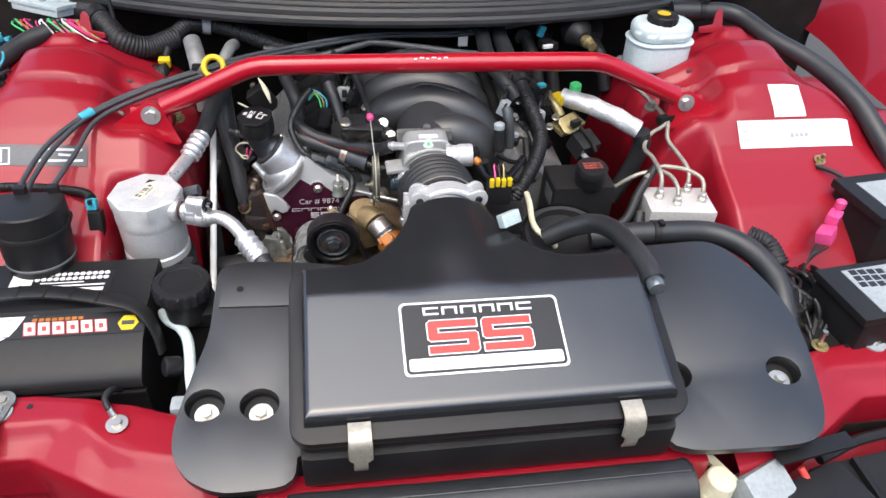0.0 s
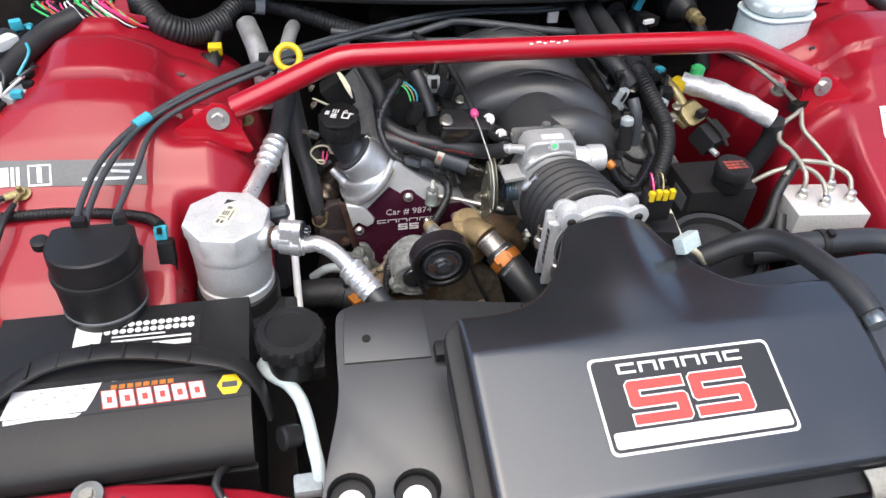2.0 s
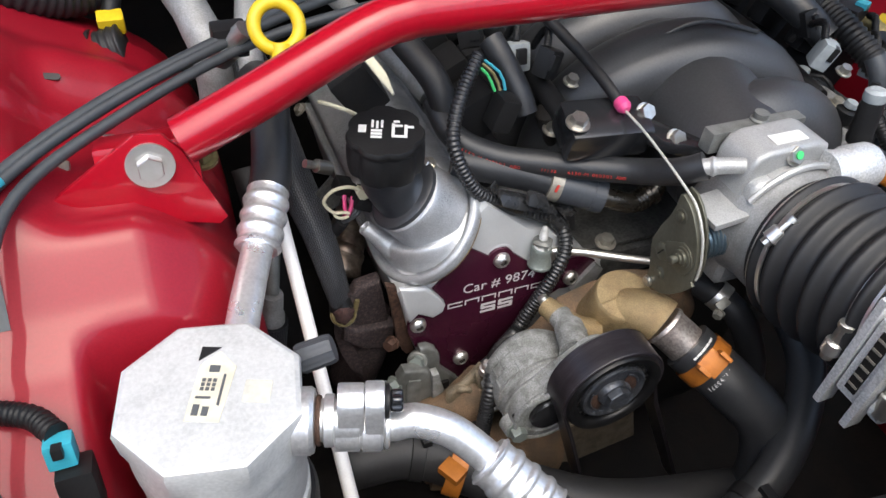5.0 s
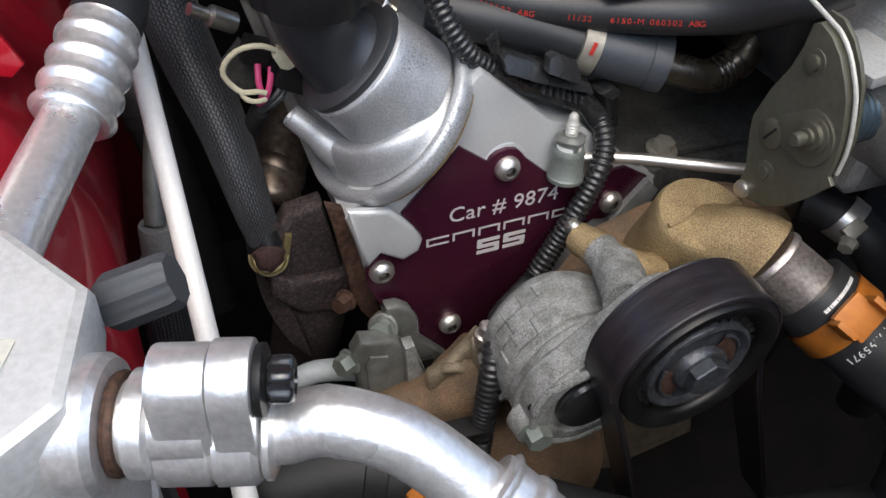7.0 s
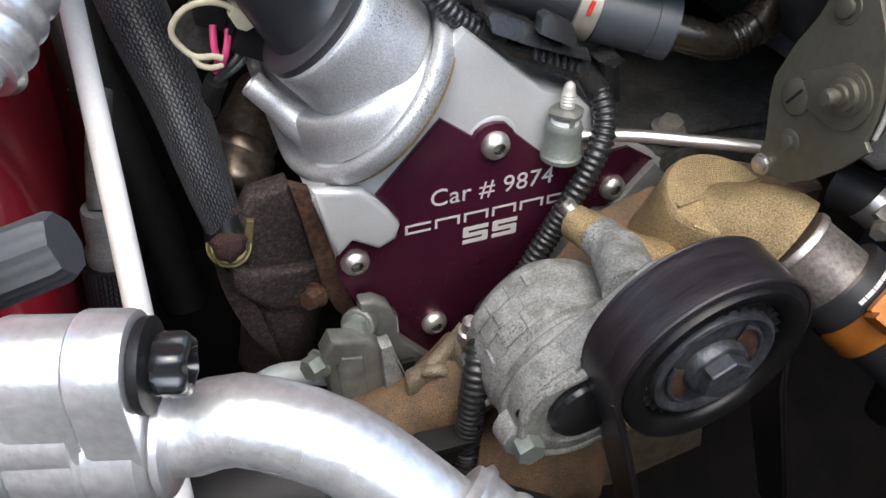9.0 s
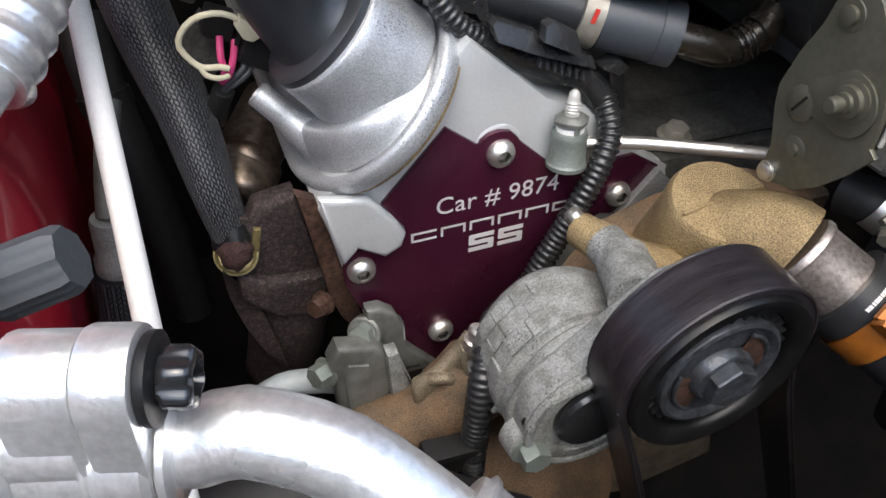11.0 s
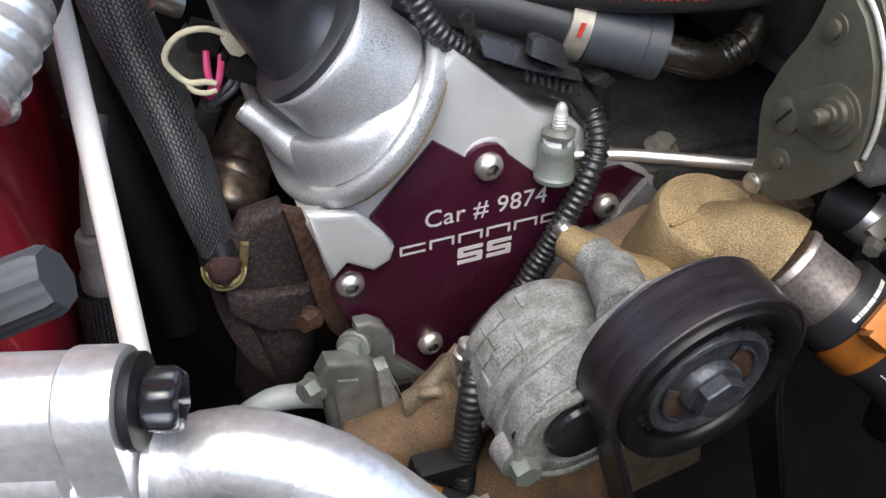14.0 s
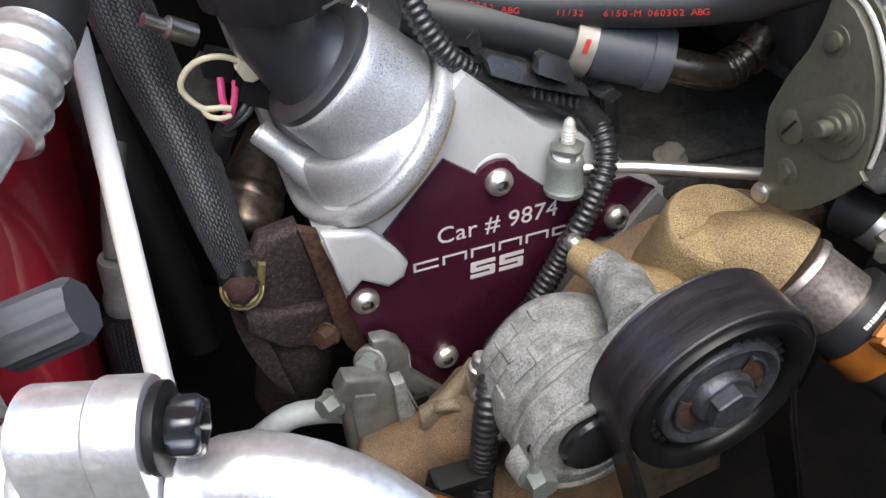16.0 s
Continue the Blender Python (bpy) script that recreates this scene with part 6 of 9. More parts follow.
dark = thing("heater_hose", (-0.325, 0.98, 0.86), "dusty black hose running down beside the engine", "hose")
part("hose", tube([(-0.334, 1.01, 0.965), (-0.3305, 0.985, 0.935), (-0.3245, 0.975, 0.903), (-0.3205, 0.972, 0.865), (-0.317, 0.972, 0.80)], 0.0115, 20, wobble=0.10), RUBBER, dark)
part("clamp", lathe([(0.0116, -0.004), (0.0126, -0.004), (0.0126, 0.004), (0.0116, 0.004)], (-0.3305, 0.985, 0.935), (0.15, -0.3, -0.9), 28, caps=False), RUBBER, dark)
sleeved = thing("sleeved_hose", (-0.335, 0.92, 0.86), "braided black hose with a grey ferrule beside the fender", "hose")
part("ferrule", lathe([(0.0075, 0.0), (0.0082, 0.002), (0.0082, 0.020), (0.0096, 0.022), (0.0096, 0.032), (0.0084, 0.034)], (-0.3315, 0.921, 0.926), (-0.1, 0.0, -1), 30), ROUGHCAST, sleeved, "dull grey metal ferrule")
part("upper_tube", tube([(-0.3200, 0.950, 0.965), (-0.3270, 0.932, 0.945), (-0.3315, 0.921, 0.926)], 0.0050, 16), DULLCAST, sleeved)
part("sleeve", tube([(-0.3345, 0.921, 0.897), (-0.3380, 0.920, 0.870), (-0.3400, 0.920, 0.830), (-0.341, 0.92, 0.78)], 0.0125, 22, 0.004, uv=(40, 330)), BRAID, sleeved)
sleeved.location += Vector((-0.006, 0, -0.011))
byp = thing("bypass_hose", (-0.03, 0.76, 0.88), "small black hose with a steel worm clamp", "hose")
part("hose", tube([(-0.052, 0.806, 0.947), (-0.048, 0.793, 0.948), (-0.040, 0.778, 0.943), (-0.028, 0.766, 0.922), (-0.016, 0.756, 0.885), (-0.01, 0.75, 0.83)], 0.0105, 22), RUBBER, byp)
bd = Vector((0.45, -0.75, -0.3)).normalized()
part("clamp", lathe([(0.0106, -0.004), (0.0115, -0.004), (0.0115, 0.004), (0.0106, 0.004)], (-0.0475, 0.789, 0.949), bd, 32, caps=False), STAINLESS, byp, "perforated steel worm clamp")
part("clamp_housing", box((-0.0530, 0.7800, 0.9520), (0.010, 0.007, 0.005), basis((0, 0, 0), (-0.3, -0.5, 0.6), (0.7, 0.2, 0.3)), 0.001), LINE, byp)
hexhead((-0.0560, 0.7770, 0.9470), (-0.75, -0.45, -0.2), 0.0036, 0.005, washer=0.0044, name="clamp_screw", parent=byp, material=LINE)
byp.location += Vector((0.0196, 0.013, -0.0179))


# ---- throttle body, bellows and intake ----
CASTBRIGHT = mat("bright_casting", (0.66, 0.67, 0.67), 0.4, 0.5, (0.5, 0.5, 0.49), grain=700, stain=45, mix=0.45, bump=0.4, fine=0.35)
MIDCAST = mat("dull_cast_aluminium", (0.43, 0.435, 0.43), 0.45, 0.42, (0.32, 0.32, 0.31), grain=1200, stain=45, mix=0.55, bump=0.25, fine=0.15)
tb = thing("throttle_unit", (-0.015, 0.82, 0.98), "cast aluminium throttle body with cable lever", "throttle body")
part("bore", lathe([(0.0405, 0), (0.0440, 0.001), (0.0445, 0.014), (0.0440, 0.022), (0.0475, 0.029), (0.0475, 0.062), (0.045, 0.068)], (-0.0115, 0.770, 1.0035), (0, 1, 0), 48), ROUGHCAST, tb)
part("top_casting", prism([(-0.051, 1.020), (-0.051, 1.050), (-0.0465, 1.0590), (-0.038, 1.0618), (0.002, 1.0625), (0.0105, 1.0590), (0.013, 1.050), (0.013, 1.020)], 0.032, facing(0.804), 0.004, seg=4), MIDCAST, tb, "square cast housing", sharp=60)
part("front_web", prism([(-0.0495, 1.022), (-0.0495, 1.040), (-0.044, 1.0445), (-0.012, 1.0450), (-0.006, 1.040), (-0.004, 1.022)], 0.012, facing(0.796), 0.004, seg=3), MIDCAST, tb, "sloped cast web", sharp=60)
part("collar_arch", tube([(-0.0115 + 0.0485 * math.cos(a), 0.796, 1.0035 + 0.0485 * math.sin(a)) for a in spread(0.5, 2.5, 22)], 0.0024, 8), MIDCAST, tb, "cast rim round the bore")
part("gasket_strip", box((-0.018, 0.842, 1.050), (0.078, 0.011, 0.016), None, 0.002), DULLCAST, tb, "dark grey gasket edge")
part("strip_bolt", lathe([(0.0065, 0), (0.0065, 0.002), (0.005, 0.003), (0.005, 0.007)], (-0.015, 0.843, 1.057), (0, 0, 1), 18), DULLCAST, tb)
part("side_shelf", box((-0.063, 0.806, 1.0215), (0.026, 0.030, 0.005), Matrix.Rotation(-0.12, 4, 'Y'), 0.0015), MIDCAST, tb, "flat cast shelf beside the lever")
part("shaft_boss", lathe([(0.0135, 0), (0.0135, 0.010), (0.0115, 0.012), (0.0110, 0.016)], (-0.046, 0.806, 0.9985), (-1, 0, 0), 28), DULLCAST, tb)
part("lower_casting", box((-0.0115, 0.815, 0.984), (0.074, 0.040, 0.062), None, 0.010, seg=3), ROUGHCAST, tb)
part("air_sensor", lathe([(0.0150, -0.004), (0.0150, 0.002), (0.0140, 0.003), (0.0140, 0.012), (0.0158, 0.014), (0.0158, 0.030), (0.0148, 0.0325), (0.010, 0.033)], (0.0105, 0.7965, 1.0425), (1, -0.06, 0.02), 32), CASTBRIGHT, tb, "silver air sensor barrel")
part("sensor_lug", box((0.0185, 0.790, 1.0360), (0.022, 0.010, 0.012), None, 0.003), CASTBRIGHT, tb)
part("sensor_plug", box((0.0475, 0.7925, 1.0425), (0.009, 0.018, 0.022), None, 0.003), BLACK, tb)
part("sensor_tip", lathe([(0.0055, 0), (0.0055, 0.008), (0.004, 0.010)], (0.0450, 0.7850, 1.0425), (0.6, -0.5, -0.4), 16), ORANGE, tb, "orange sensor lock")
hexhead((-0.0174, 0.8045, 1.0565), (0, -0.85, 0.5), 0.0058, 0.0035, washer=0.0072, name="screw", parent=tb, material=ZINC)
part("green_mark", lathe([(0.0028, 0), (0.0028, 0.0008)], (-0.0174, 0.8014, 1.0585), (0, -0.85, 0.5), 14), GREEN, tb)
part("paper_label", box((-0.0165, 0.8155, 1.0626), (0.026, 0.010, 0.0006)), WHITE, tb)
part("sensor_lead", tube([(0.050, 0.783, 1.037), (0.056, 0.775, 1.024), (0.068, 0.772, 1.013), (0.085, 0.780, 1.006), (0.105, 0.802, 1.006), (0.129, 0.833, 1.012)], 0.0056, 14), LOOMBLACK, tb, "black sensor lead")
part("port", tube([(-0.048, 0.812, 1.0490), (-0.058, 0.818, 1.0470), (-0.070, 0.826, 1.0425)], 0.0056, 16), MIDCAST, tb)
part("port_bead", lathe([(0.0058, -0.002), (0.0068, 0), (0.0058, 0.002)], (-0.064, 0.8220, 1.0448), (-0.75, 0.5, -0.25), 18), MIDCAST, tb)
LX = -0.095


def upright(x):
    """Plane that faces the left at x, drawn in (y, z)."""
    return Matrix(((0, 0, -1, x), (1, 0, 0, 0), (0, 1, 0, 0), (0, 0, 0, 1)))


RIM = [(0.8077, 1.0392), (0.8010, 1.0372), (0.7945, 1.0328), (0.7893, 1.0272), (0.7848, 1.0212), (0.7815, 1.0138), (0.7788, 1.0060), (0.7775, 0.9990)]
part("lever_plate", prism([(0.8104, 1.0375)] + RIM + [(0.7770, 0.9920), (0.7740, 0.9900), (0.7805, 0.9790), (0.7890, 0.9680), (0.7975, 0.9610), (0.8072, 0.9575), (0.8120, 0.9572), (0.8143, 0.9610), (0.8139, 0.9704), (0.8190, 0.9850), (0.8204, 0.9925), (0.8170, 1.0070), (0.8123, 1.0190), (0.8106, 1.0285)], 0.0022, upright(LX), 0.0005), OLIVE, tb, "olive plated cable lever")
part("cable_cam", prism([(0.8120, 1.0410), (0.8050, 1.0408), (0.7975, 1.0366), (0.7910, 1.0302), (0.7860, 1.0235), (0.7825, 1.0150), (0.7795, 1.0050), (0.7785, 0.9920), (0.7835, 0.9800), (0.7950, 0.9850), (0.8040, 1.0000), (0.8120, 1.0200)], 0.0020, upright(LX + 0.0075), 0.0005), OLIVE, tb, "rear rim of the cable groove")
part("cable_cam", prism([(y + 0.0035, z - 0.002) for y, z in RIM] + [(0.7830, 0.9880), (0.8040, 1.0000), (0.8115, 1.0250)], 0.0055, upright(LX + 0.0022), 0.0), OLIVE, tb, "grooved cable cam")
part("shaft_tab", prism(arc(0.7908, 1.0010, 0.0112, 75, 285, 18) + [(0.8078, 0.9905), (0.8062, 1.0022)], 0.0012, upright(LX - 0.0013), 0.0003), OLIVE, tb, "raised tab of the lever")
part("shaft_nut", lathe([(0.0072, 0), (0.0072, 0.0008), (0.0056, 0.0012), (0.0054, 0.0030), (0.0036, 0.0033), (0.0034, 0.0045), (0.0021, 0.0048), (0.0021, 0.0060), (0.0029, 0.0064), (0.0029, 0.0092), (0.0022, 0.0098)], (LX - 0.0013, 0.7893, 1.0030), (-1, 0, 0), 26), OLIVE, tb, "stepped shaft end")
part("slotted_rivet", lathe([(0.0066, 0), (0.0066, 0.0008), (0.0058, 0.0013), (0.001, 0.0014)], (LX, 0.8078, 0.9915), (-1, 0, 0), 26), OLIVE, tb)
part("rivet_slot", box((LX - 0.0014, 0.8078, 0.9915), (0.0004, 0.0010, 0.0085), Matrix.Rotation(0.5, 4, 'X')), DARK, tb)
part("rivet", lathe([(0.0055, 0), (0.0052, 0.0003), (0.0034, 0.0004), (0.0032, 0.0018), (0.002, 0.0022)], (LX, 0.8033, 1.0256), (-1, 0, 0), 20), OLIVE, tb)
part("rivet", lathe([(0.0052, 0), (0.0048, 0.0003), (0.0028, 0.0004), (0.0026, 0.0018), (0.0016, 0.0020)], (LX, 0.8036, 0.9748), (-1, 0, 0), 20), OLIVE, tb)
part("lever_pin", lathe([(0.0042, 0), (0.0042, 0.0008), (0.0034, 0.0009), (0.0034, 0.0022), (0.0028, 0.0026)], (LX, 0.8106, 0.9606), (-1, 0, 0), 20), ZINC, tb)
SPRING = mat("blued_spring_steel", (0.11, 0.16, 0.20), 0.35, 0.7, (0.08, 0.11, 0.14), grain=400, stain=60, bump=0.05)
part("return_spring", tube([(-0.070 + 0.026 * i / 90, 0.806 + 0.0125 * math.cos(i * 0.628), 0.996 + 0.0125 * math.sin(i * 0.628)) for i in range(91)], 0.0013, 6, 0.003), SPRING, tb, "blue grey coiled return spring")
WIRE = mat("pale_steel_cable", (0.52, 0.51, 0.46), 0.42, 0.3, (0.4, 0.39, 0.35), grain=900, stain=120, mix=0.5, bump=0.3)
cable = thing("throttle_cable", (-0.09, 0.89, 1.05), "thin steel throttle cable with red tip in a black sheath", "cable")
part("wire", tube([(-0.092, 0.889, 1.052), (-0.092, 0.862, 1.0505), (-0.0918, 0.830, 1.0455)] + [(-0.0910, y - 0.0004, z + 0.0006) for y, z in RIM] + [(-0.0912, 0.7768, 0.9925)], 0.0009, 8, 0.003), WIRE, cable)
part("red_tip", lathe([(0.0028, -0.006), (0.0052, -0.003), (0.0052, 0.003), (0.003, 0.006)], (-0.092, 0.891, 1.0535), (0, 1, 0.15), 16), PINK, cable, "red cable end stop")
part("sheath", tube([(-0.092, 0.896, 1.054), (-0.096, 0.92, 1.062), (-0.102, 0.95, 1.07), (-0.115, 1.0, 1.08), (-0.14, 1.06, 1.08)], 0.0042, 12), RUBBER, cable)

bellows = thing("intake_bellows", (-0.013, 0.73, 0.98), "black ribbed rubber intake bellows with steel clamps", "intake duct")
d0, d1 = Vector((-0.0105, 0.680, 1.0265)), Vector((-0.0115, 0.776, 1.0035))
prof = []
for i in range(91):
    k = i / 90
    a = smooth(k / 0.18) * smooth((1 - k) / 0.12)
    prof.append((0.0458 + a * (0.0042 + 0.0032 * math.cos(2 * math.pi * k * 6.5)), k * (d1 - d0).length))
part("duct", lathe(prof, d0, d1 - d0, 56, caps=False), RUBBER, bellows, sharp=75)
for k, q0, q1 in ((0.90, (-0.0615, 0.7650, 1.0265), (-0.0490, 0.7640, 1.0420)), (0.15, (-0.0610, 0.6965, 0.9990), (-0.0608, 0.6965, 1.0245))):
    c = d0.lerp(d1, k)
    part("clamp", lathe([(0.0472, -0.0055), (0.0486, -0.0055), (0.0486, 0.0055), (0.0472, 0.0055)], c, d1 - d0, 56, caps=False), STAINLESS, bellows, "perforated steel hose clamp")
    qa, qb = Vector(q0), Vector(q1)
    part("clamp_screw", tube([qa, qb], 0.0036, 10), ZINC, bellows)
    part("screw_housing", lathe([(0.0040, 0), (0.0056, 0.0006), (0.0056, 0.0085), (0.0042, 0.0095)], qa.lerp(qb, 0.18), qb - qa, 14), STAINLESS, bellows)
    part("screw_head", lathe([(0.0046, 0), (0.0046, 0.003), (0.0030, 0.0036)], qb, qb - qa, 12), ZINC, bellows)
maf = thing("air_flow_sensor", (-0.013, 0.68, 0.99), "cast aluminium air flow sensor ring with lugs and screws", "air flow sensor")
MC = Vector((-0.0098, 0.658, 1.0275))
mm = basis(MC, (0, -1, 0.05), (1, 0, 0))
hole = [(0.0425 * math.cos(a), 0.0425 * math.sin(a)) for a in spread(0, 2 * math.pi, 41)[:-1]]


def eared(r, ear, ex, ez):
    """Ring outline with four rounded ears at (+-ex, +-ez)."""
    ps = []
    for i in range(96):
        a = 2 * math.pi * i / 96
        d = Vector((math.cos(a), math.sin(a)))
        best = r
        for sx in (-1, 1):
            for sz in (-1, 1):
                c = Vector((sx * ex, sz * ez))
                bq = d.dot(c)
                disc = bq * bq - c.length_squared + ear * ear
                if disc > 0 and bq > 0:
                    best = max(best, bq + math.sqrt(disc))
        ps.append((d.x * best, d.y * best))
    return ps


part("front_flange", prism(eared(0.0465, 0.0118, 0.0365, 0.034), 0.007, mm, 0.0015, [hole]), CASTBRIGHT, maf, "bright cast flange with four ears")
part("rear_flange", prism(eared(0.0465, 0.0112, 0.0360, 0.034), 0.006, mm @ Matrix.Translation((0, 0, -0.022)), 0.0015, [hole]), CASTBRIGHT, maf, "bright cast flange with four ears")
part("ring", lathe([(0.0465, -0.024), (0.0480, -0.022), (0.0480, -0.005), (0.0465, -0.004)], MC, (0, -1, 0.05), 48, caps=False), CASTBRIGHT, maf)
for sx in (-1, 1):
    for sz in (-1, 1):
        hexhead(mm @ Vector((sx * 0.0365, sz * 0.034, 0)), (0, -1, 0.05), 0.0046, 0.003, socket=0.002, name="screw", parent=maf, material=DARK)
part("side_block", box((-0.0535, 0.675, 1.018), (0.016, 0.016, 0.058), None, 0.002), CASTBRIGHT, maf, "flat cast side of the sensor")
part("side_slot", box((-0.0617, 0.675, 1.018), (0.0012, 0.007, 0.046), None, 0.0004), DARK, maf)
for z in spread(1.000, 1.036, 6):
    part("slot_rib", box((-0.0622, 0.675, z), (0.0012, 0.0062, 0.0016)), LINE, maf)
for yy, w in ((0.6665, 0.082), (0.6865, 0.086)):
    part("side_plate", box((-0.0575, yy, 1.014), (0.012, 0.0048, w), None, 0.0012), CASTBRIGHT, maf, "flat bright side plate")
part("spring_latch", lathe([(0.0042, 0), (0.0048, 0.001), (0.0048, 0.016), (0.0036, 0.017), (0.0036, 0.022)], (-0.0535, 0.658, 0.990), (0, 0.1, 1), 14), ZINC, maf)

plenum = thing("intake_manifold", (0.0, 0.98, 0.93), "black moulded plastic intake manifold with curved runners", "intake manifold")
part("plenum", tube([(-0.012, 0.845, 1.012), (-0.008, 0.875, 1.014), (0.0, 0.92, 1.015), (0.0, 1.0, 1.01), (0.0, 1.14, 1.0)], 0.05, 28, 0.01, taper=lambda k: 0.92 + 0.15 * math.sin(k * 3)), MANIFOLD, plenum)
for i, y in enumerate((0.945, 1.012, 1.078)):
    part("runner", tube([(-0.092, y + 0.02, 0.945), (-0.085, y + 0.017, 0.99), (-0.058, y + 0.008, 1.028), (-0.008, y, 1.046), (0.042, y - 0.012, 1.040), (0.078, y - 0.02, 1.012), (0.095, y - 0.024, 0.965), (0.098, y - 0.024, 0.93)], 0.0335, 28, 0.006, taper=lambda k: 1.04 - 0.16 * abs(k - 0.5), sq=0.92), MANIFOLD, plenum, "curved glossy runner")
part("runner", tube([(-0.01, 0.872, 1.035), (0.03, 0.870, 1.034), (0.064, 0.872, 1.012), (0.082, 0.882, 0.972), (0.086, 0.892, 0.93)], 0.032, 28, 0.006, taper=lambda k: 0.8 + 0.24 * math.sin(min(1.57, k * 3))), MANIFOLD, plenum, "curved glossy runner")
for k in range(3):
    part("seam_rib", tube([(-0.062, 0.945 + k * 0.067, 1.050), (-0.01, 0.937 + k * 0.067, 1.0815), (0.044, 0.925 + k * 0.067, 1.0745)], 0.0016, 8), MANIFOLD, plenum)
part("web", box((0.028, 0.862, 1.028), (0.05, 0.004, 0.04), Matrix.Rotation(0.3, 4, 'Y'), 0.001), MANIFOLD, plenum)
shield = thing("cable_bracket", (-0.095, 0.885, 1.02), "black cover box with two bolts on the intake", "bracket")
part("box", box((-0.100, 0.903, 1.0460), (0.062, 0.036, 0.026), Matrix.Rotation(-0.12, 4, 'Z') @ Matrix.Rotation(0.25, 4, 'X'), 0.006), LIDBLACK, shield)
part("tail", prism([(-0.075, 0.905), (-0.052, 0.870), (-0.038, 0.848), (-0.05, 0.846), (-0.072, 0.862), (-0.085, 0.90)], 0.01, Matrix.Translation((0, 0.008, 1.052)), 0.002), LIDBLACK, shield)
hexhead((-0.071, 0.899, 1.056), (0.1, -0.75, 0.65), 0.0058, 0.006, washer=0.0072, name="bolt", parent=shield, material=ZINC)
hexhead((-0.062, 0.872, 1.050), (0.1, -0.75, 0.65), 0.0058, 0.006, washer=0.0072, name="bolt", parent=shield, material=ZINC)
hexhead((-0.126, 0.897, 1.058), (0, -0.2, 1), 0.006, 0.007, washer=0.0085, name="bolt", parent=shield, material=ZINC)

shield.location += Vector((-0.002, -0.010, -0.011))

# ---- hoses above the plate ----
rv = thing("vacuum_hose", (-0.12, 0.88, 1.01), "black rubber hose with red printed line of characters", "hose")
RH = [(-0.20, 0.965, 1.03), (-0.196, 0.935, 1.018), (-0.170, 0.916, 1.0085), (-0.133, 0.898, 1.007), (-0.089, 0.866, 1.0145), (-0.076, 0.836, 1.033), (-0.066, 0.826, 1.043)]
part("hose", tube(RH, 0.0093, 24), HOSE, rv)
cc = spline(RH, 0.001)
run, acc_l = [0.0], 0.0
for a, b in zip(cc, cc[1:]):
    run.append(run[-1] + (b - a).length)


def along(s):
    i = min(max(j for j in range(len(run)) if run[j] <= s), len(cc) - 2)
    t = (cc[i + 1] - cc[i]).normalized()
    return cc[i].lerp(cc[i + 1], (s - run[i]) / (run[i + 1] - run[i])), t


s = 0.0425
for ch in "6150-M 060302 ABG      11/32   6150-M 060302 ABG":
    p, t = along(s)
    d = Vector((-0.28, -0.85, -0.08))
    d = (d - t * d.dot(t)).normalized()
    if ch != " ":
        part("printed_character", lettering(ch, 0.0040, basis(p + d * 0.00933, d, t), 0.00005, 'CENTER'), DECALRED, rv)
    s += 0.0025
SLEEVE = mat("blue_grey_rubber", (0.040, 0.046, 0.055), 0.46, 0, (0.052, 0.057, 0.065), grain=400, stain=40, bump=0.1)
pcv = thing("pcv_hose", (-0.12, 0.89, 0.98), "thick black breather hose with steel clamp and red mark", "hose")
HP = [(-0.20, 0.925, 1.005), (-0.172, 0.913, 1.0), (-0.149, 0.905, 0.9945), (-0.123, 0.894, 0.988), (-0.099, 0.882, 0.984)]
part("hose", tube(HP, 0.0112, 24), HOSE, pcv)
part("sleeve", tube([(-0.125, 0.895, 0.9885), (-0.111, 0.888, 0.986), (-0.101, 0.8828, 0.9843)], 0.0132, 26), SLEEVE, pcv, "grey rubber hose end")
part("sleeve_lip", tube([(-0.1035, 0.8841, 0.9848), (-0.096, 0.880, 0.9835)], 0.0139, 28, 0.002), SLEEVE, pcv)
hd = Vector((0.026, -0.011, -0.0065))
part("clamp", lathe([(0.0120, -0.0045), (0.0140, -0.0045), (0.0140, 0.0045), (0.0120, 0.0045)], (-0.130, 0.8975, 0.990), hd, 32), LINE, pcv, "zinc spring clamp")
part("red_mark", box((-0.1345, 0.8842, 0.995), (0.002, 0.0008, 0.006), Matrix.Rotation(0.3, 4, 'Y'), 0.0002), DECALRED, pcv)
OILY = mat("oily_brown_plastic", (0.012, 0.010, 0.0075), 0.25, 0, (0.026, 0.021, 0.014), grain=300, stain=60, mix=0.5, bump=0.1, spec=0.7)
part("elbow", tube([(-0.097, 0.880, 0.983), (-0.085, 0.874, 0.980), (-0.073, 0.872, 0.977), (-0.06, 0.872, 0.982), (-0.05, 0.876, 0.99)], 0.0078, 18), OILY, pcv, "oily brown plastic elbow")
for k in range(3):
    part("elbow_rib", lathe([(0.0086, -0.0008), (0.0089, 0), (0.0086, 0.0008)], (-0.070 + k * 0.0028, 0.8719, 0.9778 + k * 0.001), (0.9, 0.0, 0.3), 20), OILY, pcv)
part("elbow_ring", lathe([(0.0088, -0.002), (0.0088, 0.002)], (-0.0585, 0.872, 0.983), (0.9, 0.1, 0.4), 20), OILY, pcv)
LOOM = mat("glossy_black_conduit", (0.018, 0.0185, 0.0195), 0.26, 0, (0.026, 0.026, 0.027), grain=300, stain=40, bump=0.05, spec=0.6)
loom = thing("wiring_loom", (-0.14, 0.88, 0.95), "black corrugated wiring loom taped across the engine front", "wiring loom")
